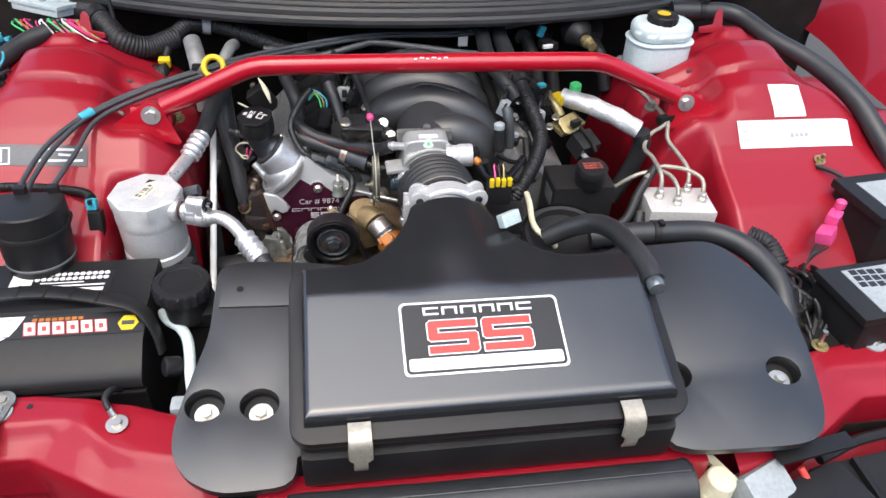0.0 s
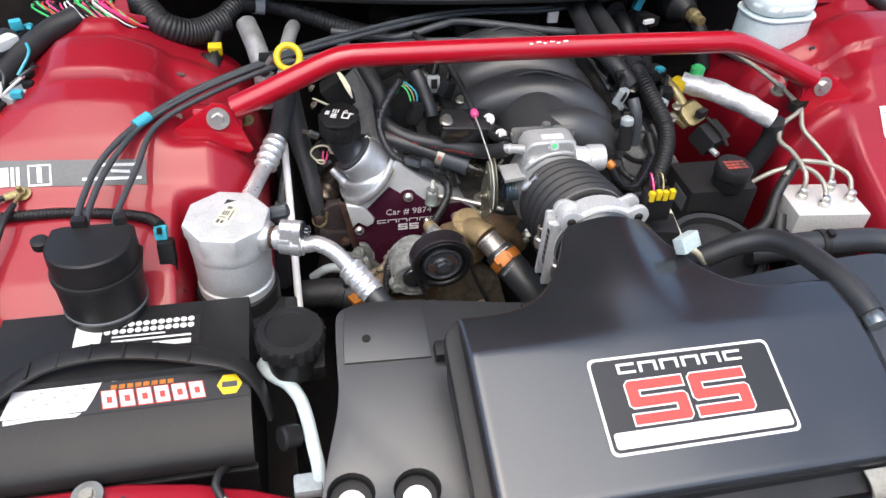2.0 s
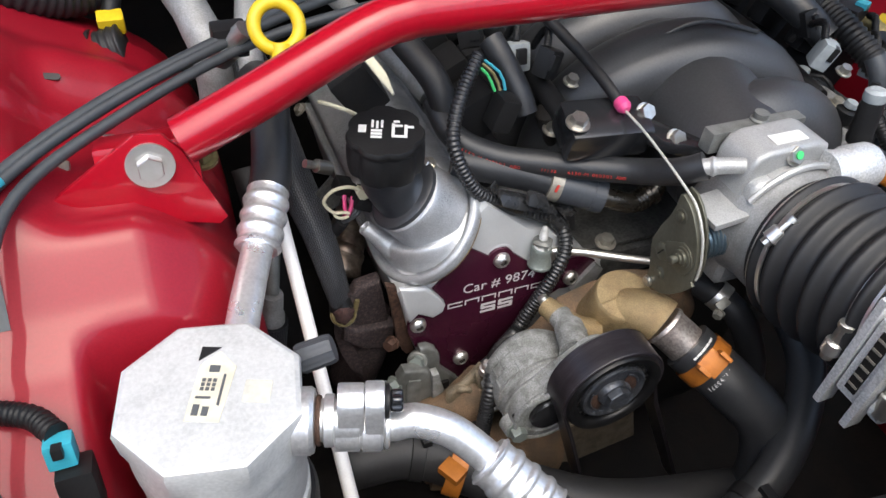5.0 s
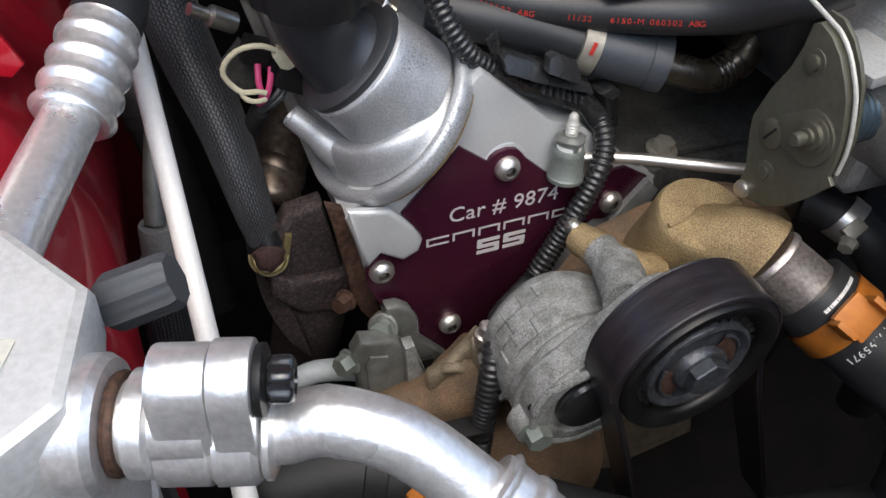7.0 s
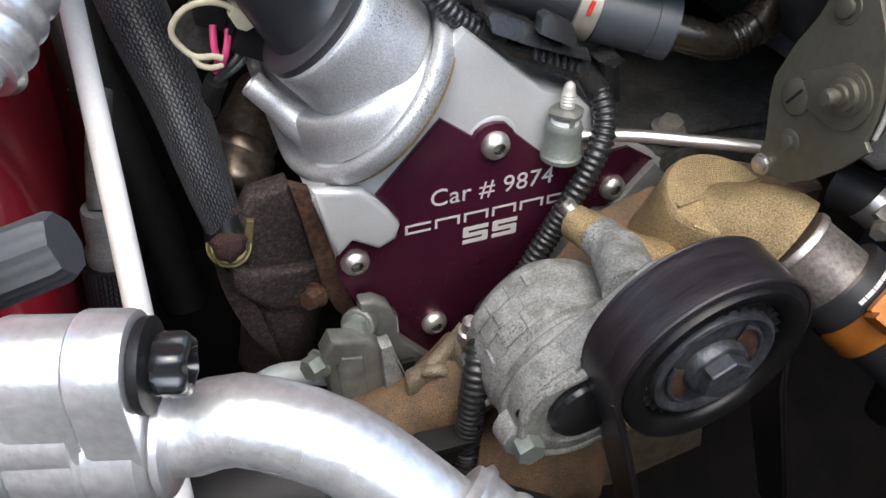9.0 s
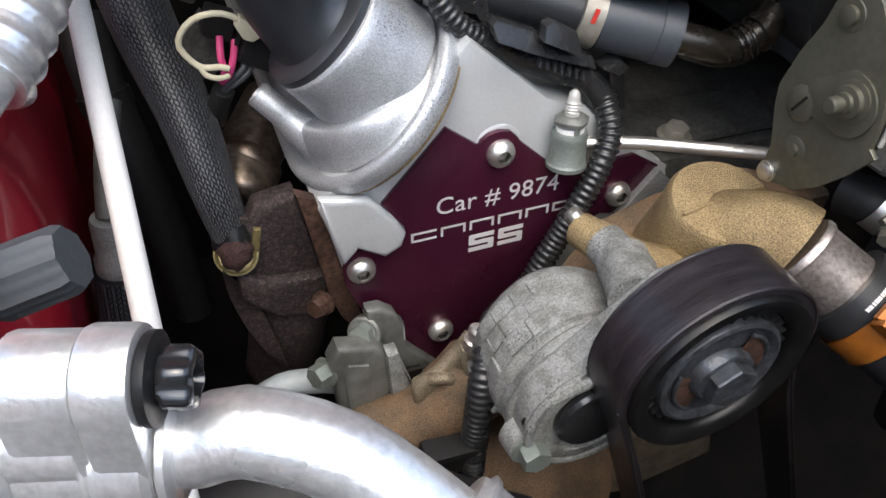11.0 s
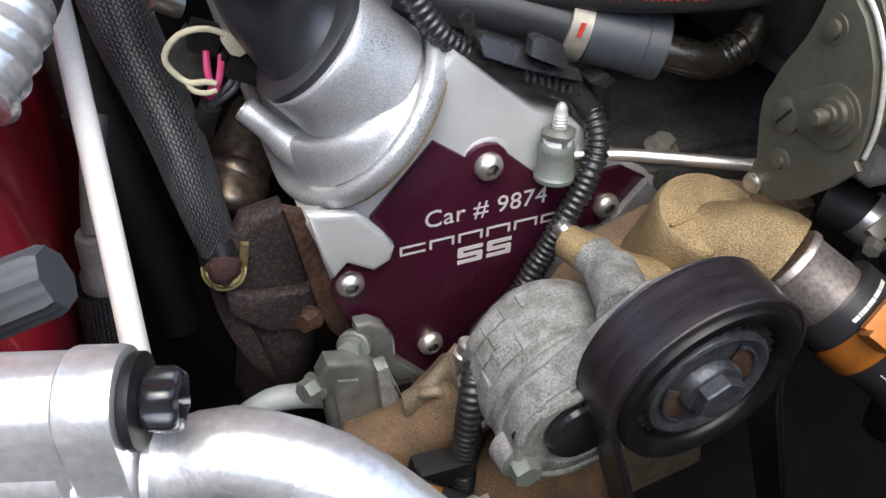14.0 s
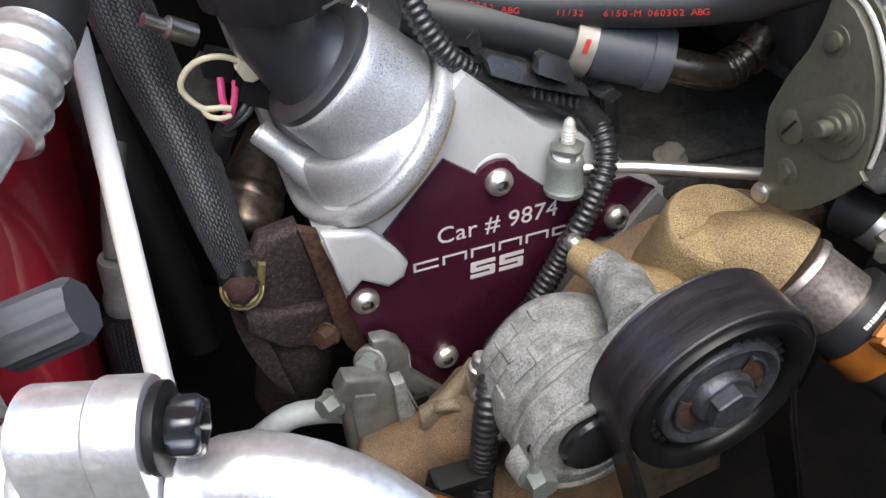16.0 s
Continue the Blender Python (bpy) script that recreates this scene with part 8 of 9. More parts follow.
# cluster of connectors on the fender
clus = thing("connector_cluster", (-0.68, 0.88, 1.0), "bundle of black plugs with blue and orange wires on fender", "connectors")
part("sleeve", tube([(-0.78, 0.80, 1.0), (-0.73, 0.90, 1.055), (-0.68, 0.98, 1.085), (-0.64, 1.05, 1.09)], 0.022, 14, wobble=0.08), RUBBER, clus)
for i in range(9):
    k = i / 8
    c = Vector((-0.70, 0.835, 1.03)).lerp(Vector((-0.61, 1.0, 1.075)), k) + Vector((rnd.uniform(-0.012, 0.012), 0, rnd.uniform(-0.004, 0.012)))
    part("plug", box(c, (0.016, 0.034, 0.016), Euler((rnd.uniform(-0.3, 0.3), rnd.uniform(-0.4, 0.4), rnd.uniform(-0.9, 0.1))).to_matrix().to_4x4(), 0.003), BLACK if i % 3 else GREY, clus)
    part("lock", box(c + Vector((0.004, -0.012, 0.01)), (0.012, 0.010, 0.008), None, 0.002), (CYAN, BLACK, BLACK)[i % 3], clus)
for i in range(16):
    k = rnd.random()
    c = Vector((-0.705, 0.80, 1.03)).lerp(Vector((-0.62, 0.98, 1.085)), k)
    d = Vector((rnd.uniform(-0.03, 0.03), rnd.uniform(0.02, 0.06), rnd.uniform(0.0, 0.02)))
    part("wire", tube([c, c + d * 0.4 + Vector((0.012, 0, 0.01)), c + d], 0.0018, 6), rnd.choice([CYAN, BLACK, BLACK, CABLE, BLACK, WHITE]), clus)
for c, d in (((-0.628, 1.053, 1.108), 0.4), ((-0.656, 0.992, 1.090), -0.3), ((-0.652, 0.913, 1.072), -0.2), ((-0.662, 0.950, 1.080), 0.2)):
    part("wire_clip", tube([(c[0] + 0.013 * math.cos(a + d), c[1] + 0.021 * math.sin(a + d), c[2] - 0.006 * a) for a in spread(-0.6, 2.6, 10)], 0.0030, 10, 0.003), CYAN, clus, "bright blue wire clip")
    part("clip_head", box((c[0] - 0.006, c[1] + 0.012, c[2]), (0.014, 0.012, 0.012), Matrix.Rotation(d, 4, "Z"), 0.003), CYAN, clus)
for c, d in (((-0.643, 1.021, 1.104), 0.9), ((-0.660, 1.010, 1.096), 0.7)):
    part("white_plug", box(c, (0.040, 0.018, 0.012), Matrix.Rotation(d, 4, "Z"), 0.003), WHITE, clus, "white plastic plug")
part("orange_plug", box((-0.640, 0.924, 1.070), (0.014, 0.020, 0.014), Matrix.Rotation(0.4, 4, "Z"), 0.003), ORANGE, clus)

# ---- engine, wiring and hoses around the intake ----
for nm, pts, r, rib, m_, lb in (
        ("heater_hose", [(0.115, 1.18, 1.10), (0.112, 1.111, 1.087), (0.109, 1.03, 1.078), (0.122, 0.975, 1.068), (0.14, 0.94, 1.05)], 0.0125, 0, HOSE, "black heater hose running back to the firewall"),
        ("heater_hose", [(0.15, 1.19, 1.10), (0.143, 1.134, 1.085), (0.142, 1.06, 1.08), (0.143, 1.015, 1.074), (0.15, 0.96, 1.066)], 0.0135, 0, HOSE, "black heater hose running back to the firewall"),
        ("main_loom", [(0.143, 1.0, 1.07), (0.148, 0.96, 1.065), (0.153, 0.923, 1.055), (0.161, 0.870, 1.03), (0.148, 0.833, 1.008), (0.12, 0.80, 0.98), (0.10, 0.79, 0.95)], 0.0115, 0.0045, BLACK, "thick black corrugated engine loom"),
        ("sensor_wire", [(0.06, 0.79, 1.036), (0.072, 0.80, 1.005), (0.09, 0.795, 0.985), (0.118, 0.80, 0.985), (0.135, 0.83, 1.0), (0.14, 0.87, 1.02)], 0.0055, 0.003, BLACK, "thin corrugated sensor lead"),
        ("fuel_line", [(-0.25, 1.09, 1.075), (-0.165, 1.075, 1.07), (-0.10, 1.085, 1.08), (-0.064, 1.09, 1.083), (0.056, 1.07, 1.075), (0.10, 1.07, 1.07)], 0.0052, 0, CABLE, "grey plastic fuel line over the intake"),
        ("breather_hose", [(-0.222, 1.03, 1.07), (-0.212, 1.0, 1.06), (-0.20, 0.965, 1.045), (-0.195, 0.95, 1.02)], 0.0105, 0, RUBBER, "black breather hose beside the intake"),
        ("rail_hose", [(-0.150, 0.985, 1.062), (-0.145, 0.972, 1.052), (-0.138, 0.955, 1.035), (-0.134, 0.945, 1.02)], 0.0095, 0, HOSE, "short rounded black rubber hose end"),
        ("side_wire", [(0.145, 0.81, 0.99), (0.13, 0.82, 0.975), (0.105, 0.845, 0.98), (0.10, 0.87, 1.0)], 0.004, 0, RUBBER, "black wire looped beside the intake"),
        ("lower_hose", [(-0.32, 0.80, 0.86), (-0.27, 0.79, 0.865), (-0.22, 0.76, 0.85), (-0.15, 0.72, 0.84), (-0.05, 0.70, 0.83)], 0.018, 0, RUBBER, "thick black coolant hose below the line"),
        ("wide_hose", [(-0.14, 0.665, 0.86), (-0.08, 0.675, 0.88), (-0.03, 0.70, 0.90), (0.005, 0.74, 0.92), (0.01, 0.79, 0.94)], 0.013, 0, HOSE, "ribbed black hose curving round the pump"),
        ("air_hose", [(0.1965, 0.506, 1.050), (0.1955, 0.525, 1.053), (0.191, 0.562, 1.053), (0.184, 0.606, 1.046), (0.170, 0.634, 1.036), (0.145, 0.648, 1.020), (0.118, 0.655, 1.000)], 0.0125, 0, HOSE, "black rubber hose ending at the air box"),
        ("coolant_hose", [(0.185, 0.670, 0.985), (0.218, 0.667, 0.990), (0.273, 0.666, 0.992), (0.350, 0.662, 0.990), (0.391, 0.628, 0.986), (0.408, 0.581, 0.975), (0.406, 0.546, 0.960), (0.40, 0.50, 0.93)], 0.0150, 0, HOSE, "thick black hose along the radiator cover edge"),
        ("fender_hose", [(0.45, 1.13, 1.12), (0.504, 1.126, 1.12), (0.565, 1.115, 1.118), (0.605, 1.05, 1.10), (0.65, 0.985, 1.085), (0.683, 0.905, 1.062), (0.70, 0.84, 1.03), (0.72, 0.76, 0.98)], 0.0155, 0, HOSE, "thick black sleeve lying over the red fender")):
    t = thing(nm, pts[0], lb, "hose" if rib == 0 else "wiring loom")
    part("tube", tube(pts, r, 18, ribs=rib) if rib else tube(pts, r, 20, 0.006), m_, t, sharp=80 if rib else 35)
    if nm in ("coolant_hose", "fender_hose", "lower_hose", "wide_hose"):
        k = 2 if nm == "coolant_hose" else 1
        way = (Vector(pts[k + 1]) - Vector(pts[k - 1])).normalized()
        part("clip_band", lathe([(r, -0.005), (r + 0.0016, -0.0045), (r + 0.0016, 0.0045), (r, 0.005)], pts[k], way, 28, caps=False), BLACK, t, "black plastic clip band")
        part("clip_tail", box(Vector(pts[k]) + Vector((0.004, -0.004, r + 0.003)), (0.007, 0.010, 0.006), None, 0.0012), BLACK, t)
CHROMETIP = mat("glossy_blue_grey_cap", (0.16, 0.18, 0.19), 0.18, 0.6, (0.10, 0.115, 0.125), grain=300, stain=60, bump=0.03)
ends = thing("hose_clip", (0.197, 0.50, 1.04), "shiny grey hose end beside the air box", "hose end")
part("fitting", lathe([(0.004, -0.001), (0.0092, 0), (0.0102, 0.003), (0.0102, 0.012), (0.009, 0.014)], (0.1968, 0.4935, 1.048), (0, 1, 0.15), 28), CHROMETIP, ends, "shiny blue grey end cap")
spring = thing("spring_clamp", (-0.255, 0.77, 0.87), "rusty orange spring clamp on a hose", "hose clamp")
part("band", lathe([(0.0195, 0), (0.0195, 0.012), (0.0182, 0.012), (0.0182, 0)], (-0.252, 0.775, 0.862), (0.7, -0.5, -0.1), 32, caps=False), ORANGE, spring)
part("ear", box((-0.257, 0.760, 0.882), (0.012, 0.016, 0.006), Matrix.Rotation(0.5, 4, 'Z'), 0.001), ORANGE, spring)

# Added dark box stands in for the shaded gap; leads lie over it.
tray = thing("dark_gap_filler", (0.50, 0.60, 0.84), "dark leads over an added box that darkens the gap beside the cover", "wiring tray")
part("tray", box((0.490, 0.598, 0.870), (0.130, 0.170, 0.080), None, 0.008), DARK, tray)
wr = random.Random(11)
for i in range(16):
    x0, y0 = 0.432 + 0.10 * wr.random(), 0.53 + 0.03 * wr.random()
    part("lead", tube([(x0, y0, 0.905), (x0 + wr.uniform(0, 0.03), y0 + 0.04, 0.922 + 0.016 * wr.random()), (x0 + wr.uniform(0, 0.04), y0 + 0.08, 0.918 + 0.016 * wr.random()), (x0 + wr.uniform(0.0, 0.05), y0 + 0.13, 0.912)], wr.choice((0.0022, 0.003, 0.0045)), 8), wr.choice((RUBBER, BLACK, CABLE, BLACK)), tray)
for i in range(4):
    part("plug", box((0.45 + 0.026 * i, 0.575 + 0.012 * (i % 3), 0.921), (0.018, 0.026, 0.016), Matrix.Rotation(0.4 - 0.3 * i, 4, 'Z'), 0.003), BLACK, tray)

# coils, rails and brackets, both banks
for s in (-1, 1):
    rail = thing("coil_bank", (s * 0.16, 1.0, 0.97), "row of black ignition coils on a dark rail", "ignition coils")
    part("rail", box((s * 0.175, 1.03, 0.985), (0.05, 0.22, 0.02), Matrix.Rotation(s * 0.5, 4, 'Y'), 0.004), BLACK, rail)
    for i in range(4):
        y = 0.965 + i * 0.05
        part("coil", box((s * 0.175, y, 1.015), (0.05, 0.034, 0.035), Matrix.Rotation(s * 0.5, 4, 'Y'), 0.006), BLACK, rail)
        part("plug", box((s * 0.145, y, 1.035), (0.024, 0.02, 0.018), Matrix.Rotation(s * 0.4, 4, 'Y'), 0.004), BLACK, rail)
        part("injector", lathe([(0.007, 0), (0.007, 0.02), (0.0095, 0.022), (0.0095, 0.034), (0.006, 0.036)], (s * 0.105, y - 0.02, 0.99), (s * 0.4, -0.1, 1), 18), BLACK if i % 2 else DARK, rail)
        hexhead((s * 0.118, y - 0.035, 1.012), (0, -0.2, 1), 0.005, 0.006, washer=0.0075, name="bolt", parent=rail, material=ZINC)
    part("fuel_rail", tube([(s * 0.11, 0.90, 1.02), (s * 0.112, 1.0, 1.03), (s * 0.112, 1.15, 1.03)], 0.0085, 16), BLACK, rail)
rb = thing("cylinder_head", (0.15, 0.95, 0.85), "grey stained aluminium head on the driver side", "cylinder head")
part("casting", box((0.135, 0.98, 0.92), (0.13, 0.25, 0.12), Matrix.Rotation(0.7, 4, 'Y'), 0.012), ROUGHCAST, rb)
part("valve_cover", box((0.165, 1.0, 0.965), (0.10, 0.22, 0.05), Matrix.Rotation(0.7, 4, 'Y'), 0.014), ROUGHCAST, rb)
gold = thing("gold_bracket", (0.22, 0.89, 0.99), "gold plated solenoid bracket with black valve", "solenoid")
part("plate", prism(rrect(0.034, 0.030, 0.010), 0.006, basis((0.216, 0.900, 1.030), (0.1, -0.6, 0.8), (0.8, 0.5, 0)), 0.002), BRASS, gold)
part("foot", box((0.218, 0.915, 1.020), (0.05, 0.03, 0.008), Matrix.Rotation(0.3, 4, 'X') @ Matrix.Rotation(0.5, 4, 'Z'), 0.003), BRASS, gold)
part("valve", box((0.234, 0.876, 1.006), (0.038, 0.034, 0.030), Matrix.Rotation(0.45, 4, 'Z') @ Matrix.Rotation(0.4, 4, 'X'), 0.006), BLACK, gold, "black solenoid block")
part("valve_cap", box((0.222, 0.892, 1.034), (0.016, 0.010, 0.010), Matrix.Rotation(0.5, 4, 'Z'), 0.002), BLACK, gold)
part("valve_stem", tube([(0.228, 0.886, 1.030), (0.240, 0.862, 1.020), (0.246, 0.850, 1.008)], 0.0028, 10), DARK, gold)
part("port", tube([(0.205, 0.915, 1.035), (0.195, 0.93, 1.05), (0.19, 0.95, 1.055)], 0.007, 12), BRASS, gold)
part("nipple", tube([(0.228, 0.86, 1.0), (0.233, 0.845, 0.998)], 0.004, 10), ALU, gold)
fv = thing("foil_sleeve", (0.27, 0.905, 1.0), "crinkled silver foil sleeve over a refrigerant line", "foil sleeve")
part("sleeve", tube([(0.213, 0.945, 1.052), (0.24, 0.925, 1.052), (0.275, 0.90, 1.045), (0.318, 0.874, 1.03)], 0.0142, 26, 0.003, wobble=0.16), FOIL, fv)
part("hose", tube([(0.322, 0.873, 1.027), (0.328, 0.874, 1.0), (0.32, 0.88, 0.95), (0.30, 0.88, 0.90)], 0.0135, 18), HOSE, fv)
part("green_cap", lathe([(0.0088, 0), (0.0092, 0.002), (0.0092, 0.014), (0.007, 0.016)], (0.2305, 0.943, 1.060), (0, 0, 1), 24), GREEN, fv, "green valve cap")
part("yellow_clip", box((0.205, 0.938, 1.052), (0.022, 0.02, 0.016), Matrix.Rotation(0.6, 4, 'Z'), 0.004), YELLOW, fv)
YCS = Vector((-0.0097, -0.0331, 0.0219))
TAGS = Vector((-0.0092, -0.0621, 0.0449))
yc = thing("yellow_connector", (0.075, 0.68, 1.02), "black connector with yellow locks and three wires", "connector")
part("body", box((0.066, 0.716, 1.036), (0.030, 0.018, 0.034), None, 0.003), BLACK, yc)
for k in range(4):
    part("lock_tab", box((0.0545 + k * 0.0075, 0.7085, 1.0525 + 0.001 * (k % 2)), (0.0055, 0.006, 0.011), None, 0.0012), YELLOW, yc, "yellow locking tab")
part("base", box((0.068, 0.722, 0.996), (0.036, 0.026, 0.060), None, 0.004), BLACK, yc)
part("lock_bridge", box((0.066, 0.710, 1.0490), (0.028, 0.005, 0.004), None, 0.001), BLACK, yc)
for i in range(3):
    part("wire", tube([(0.061 + i * 0.005, 0.716, 1.052), (0.060 + i * 0.006, 0.724, 1.062), (0.062 + i * 0.005, 0.734, 1.063), (0.08, 0.755, 1.03)], 0.0012, 6), (PINK, BLACK, BRASS)[i], yc)
part("base", box((0.070, 0.692, 1.010), (0.048, 0.036, 0.03), Matrix.Rotation(-0.2, 4, 'Z'), 0.004), BLACK, yc)
part("tag", box((0.061, 0.667, 1.026), (0.026, 0.012, 0.016), Matrix.Rotation(0.5, 4, 'Z') @ Matrix.Rotation(-0.6, 4, 'X'), 0.002), PALEGREY, yc, "pale grey plug")
for piece in yc.children:
    if piece.name.split(".")[0] not in ("tag", "base"):
        piece.location += YCS
    elif piece.name.split(".")[0] == "tag":
        piece.location += TAGS
drum = thing("round_housing", (0.16, 0.69, 0.93), "round black plastic housing behind the air box", "housing")
part("ring", lathe([(0.058, -0.05), (0.060, -0.02), (0.060, 0.0), (0.056, 0.004), (0.050, 0.003), (0.048, -0.006)], (0.160, 0.692, 0.972), (0, -0.15, 1), 48, caps=False), RUBBER, drum)
part("floor_disc", lathe([(0.0485, -0.008), (0.0485, -0.006), (0.030, -0.0075), (0.018, -0.012), (0.001, -0.012)], (0.160, 0.692, 0.972), (0, -0.15, 1), 40, caps=False), BLACK, drum)
part("lip", lathe([(0.0602, -0.006), (0.0618, -0.004), (0.0618, 0.001), (0.0602, 0.003)], (0.160, 0.692, 0.972), (0, -0.15, 1), 48, caps=False), BLACK, drum)

FADEDRED = mat("faded_red_print", (0.38, 0.07, 0.05), 0.5, 0, (0.08, 0.025, 0.02), grain=300, stain=120, mix=0.9, bump=0.02)
# ---- power steering, hydraulic unit, brake master ----
ps = thing("power_steering_reservoir", (0.20, 0.79, 0.88), "black box shaped fluid reservoir with printed cap", "reservoir")
bm = box((0.206, 0.797, 0.943), (0.092, 0.066, 0.125), None, 0.005)
part("tank", bm, BLACK, ps)
part("cap", lathe([(0.019, -0.030), (0.0205, -0.026), (0.0205, -0.012), (0.0228, -0.010), (0.0228, 0.0), (0.021, 0.003), (0.001, 0.0035)], (0.2145, 0.7755, 1.033), (0, -0.05, 1), 48), BLACK, ps)
part("cap_print", blocks([(-0.014 + (i % 4) * 0.007, -0.009 + (i // 4) * 0.006, 0.006, 0.004) for i in range(12)], Matrix.Translation((0.2145, 0.7752, 1.0366)), 0.0004), FADEDRED, ps, "faded red cap print")
part("side_label", box((0.1597, 0.788, 0.982), (0.001, 0.032, 0.022), None), SLATE, ps)
ps.location += Vector((0.004, 0.011, -0.012))
ABSALU = mat("machined_aluminium", (0.62, 0.61, 0.585), 0.42, 0.35, (0.6, 0.59, 0.56), grain=500, stain=60, mix=0.5, bump=0.12, fine=0.2)
absu = thing("abs_unit", (0.355, 0.77, 0.90), "machined aluminium brake hydraulic block with ports", "hydraulic block")
rz = Matrix.Rotation(-0.1, 4, 'Z')
part("block", box((0.355, 0.770, 0.953), (0.098, 0.066, 0.034), rz, 0.002), ABSALU, absu, "bright machined aluminium block")
part("motor", box((0.362, 0.765, 0.90), (0.10, 0.075, 0.075), rz, 0.01), BLACK, absu)
part("motor_end", lathe([(0.022, 0), (0.022, 0.012), (0.018, 0.014)], (0.305, 0.748, 0.918), (-0.5, -0.8, 0.1), 24), BLACK, absu)
for x, y, z in ((0.318, 0.745, 0.958), (0.30, 0.755, 0.948)):
    hexhead((x, y - 0.012, z - 0.03), (-0.3, -0.9, 0.2), 0.006, 0.006, washer=0.009, name="bolt", parent=absu, material=ZINC)
PORTS = [(0.327, 0.777), (0.347, 0.757), (0.376, 0.790), (0.389, 0.764)]
for x, y in PORTS:
    part("port_nut", lathe([(0.0068, 0), (0.0068, 0.006), (0.0045, 0.008), (0.0035, 0.014)], (x, y, 0.970), (0, 0, 1), 18, wave=lambda a, i: 1 + 0.05 * math.cos(6 * a)), ZINC, absu)
LINES = [[(0.327, 0.777, 0.975), (0.330, 0.790, 0.998), (0.328, 0.825, 1.008), (0.322, 0.850, 1.012), (0.338, 0.873, 1.022), (0.368, 0.893, 1.034), (0.35, 0.95, 1.05), (0.32, 1.02, 1.06)],
         [(0.376, 0.790, 0.975), (0.379, 0.806, 0.997), (0.372, 0.838, 1.008), (0.364, 0.865, 1.018), (0.372, 0.895, 1.034), (0.38, 0.96, 1.05), (0.39, 1.0, 1.05)],
         [(0.389, 0.764, 0.975), (0.394, 0.785, 0.992), (0.378, 0.805, 0.998), (0.352, 0.813, 1.0), (0.335, 0.816, 0.998), (0.31, 0.80, 0.99)],
         [(0.347, 0.757, 0.975), (0.350, 0.772, 0.99), (0.345, 0.795, 0.997), (0.33, 0.81, 0.996), (0.30, 0.815, 0.985), (0.27, 0.82, 0.96)]]
for pts in LINES:
    t = thing("brake_line", pts[0], "thin bent steel brake line", "brake line", "brake lines")
    part("tube", tube(pts, 0.0033, 12), LINE, t)
    part("nut", lathe([(0.0055, 0), (0.0055, 0.008), (0.0035, 0.010)], pts[0], (0, 0, 1), 6), ZINC, t)
bl = thing("brake_line_clip", (0.37, 0.895, 1.035), "small clip joining the brake lines", "clip")
part("clip", box((0.368, 0.895, 1.036), (0.03, 0.012, 0.012), Matrix.Rotation(0.4, 4, 'Z'), 0.002), DARK, bl)
for pts, r, m_ in (([(0.24, 0.75, 0.93), (0.275, 0.76, 0.945), (0.30, 0.79, 0.97), (0.33, 0.815, 1.0)], 0.007, RUBBER), ([(0.25, 0.73, 0.90), (0.285, 0.74, 0.92), (0.30, 0.77, 0.95)], 0.009, RUBBER)):
    t = thing("fluid_hose", pts[0], "short black hose beside the hydraulic block", "hose")
    part("tube", tube(pts, r, 14), m_, t)
mc = thing("brake_reservoir", (0.405, 1.06, 1.03), "translucent white brake fluid reservoir with black cap", "reservoir")
bz = Matrix.Translation((0.405, 1.056, 1.122)) @ Matrix.Rotation(0.1, 4, 'Z')
part("tank", prism(rrect(0.106, 0.078, 0.032, 8), 0.048, bz @ Matrix.Translation((0, 0, -0.022)), 0.010, seg=4), TANK, mc, sharp=60)
part("seam", prism(rrect(0.112, 0.083, 0.034, 8), 0.003, bz @ Matrix.Translation((0, 0, -0.020)), 0.001), TANK, mc)
part("shoulder", prism(rrect(0.104, 0.074, 0.034, 8), 0.030, bz @ Matrix.Translation((0, 0, 0.010)), 0.016, seg=5), TANK, mc, sharp=60)
part("neck", lathe([(0.021, -0.008), (0.020, 0.012), (0.0195, 0.022)], (0.400, 1.050, 1.112), (0, 0, 1), 32), TANK, mc)
part("cap", lathe([(0.022, 0), (0.0248, 0.001), (0.0248, 0.014), (0.023, 0.016), (0.012, 0.017), (0.001, 0.0172)], (0.400, 1.050, 1.128), (0, 0, 1), 48, wave=lambda a, i: 1 + (0.03 * math.cos(14 * a) if i in (1, 2) else 0)), BLACK, mc)
part("cap_label", lathe([(0.011, 0), (0.011, 0.0005)], (0.400, 1.050, 1.1454), (0, 0, 1), 24), YELLOW, mc, "yellow oval cap print")
part("cylinder", tube([(0.36, 1.10, 1.035), (0.40, 1.03, 1.03), (0.425, 0.985, 1.028)], 0.0175, 22), ROUGHCAST, mc, "cast master cylinder")
part("cylinder_end", lathe([(0.017, 0), (0.019, 0.002), (0.019, 0.010), (0.010, 0.011), (0.009, 0.008), (0.001, 0.008)], (0.422, 0.99, 1.028), (0.45, -0.85, -0.05), 26), ROUGHCAST, mc)
bv = thing("brake_booster_valve", (0.28, 1.09, 1.05), "dark round check valve with brown tip", "valve")
part("body", lathe([(0.022, -0.03), (0.026, -0.02), (0.026, 0.0), (0.02, 0.006), (0.014, 0.02), (0.010, 0.022)], (0.283, 1.115, 1.085), (0.25, -0.9, -0.1), 30), BLACK, bv)
part("tip", lathe([(0.0085, 0.02), (0.0105, 0.024), (0.0105, 0.034), (0.008, 0.036), (0.008, 0.048)], (0.283, 1.115, 1.085), (0.25, -0.9, -0.1), 24), BRASS, bv)
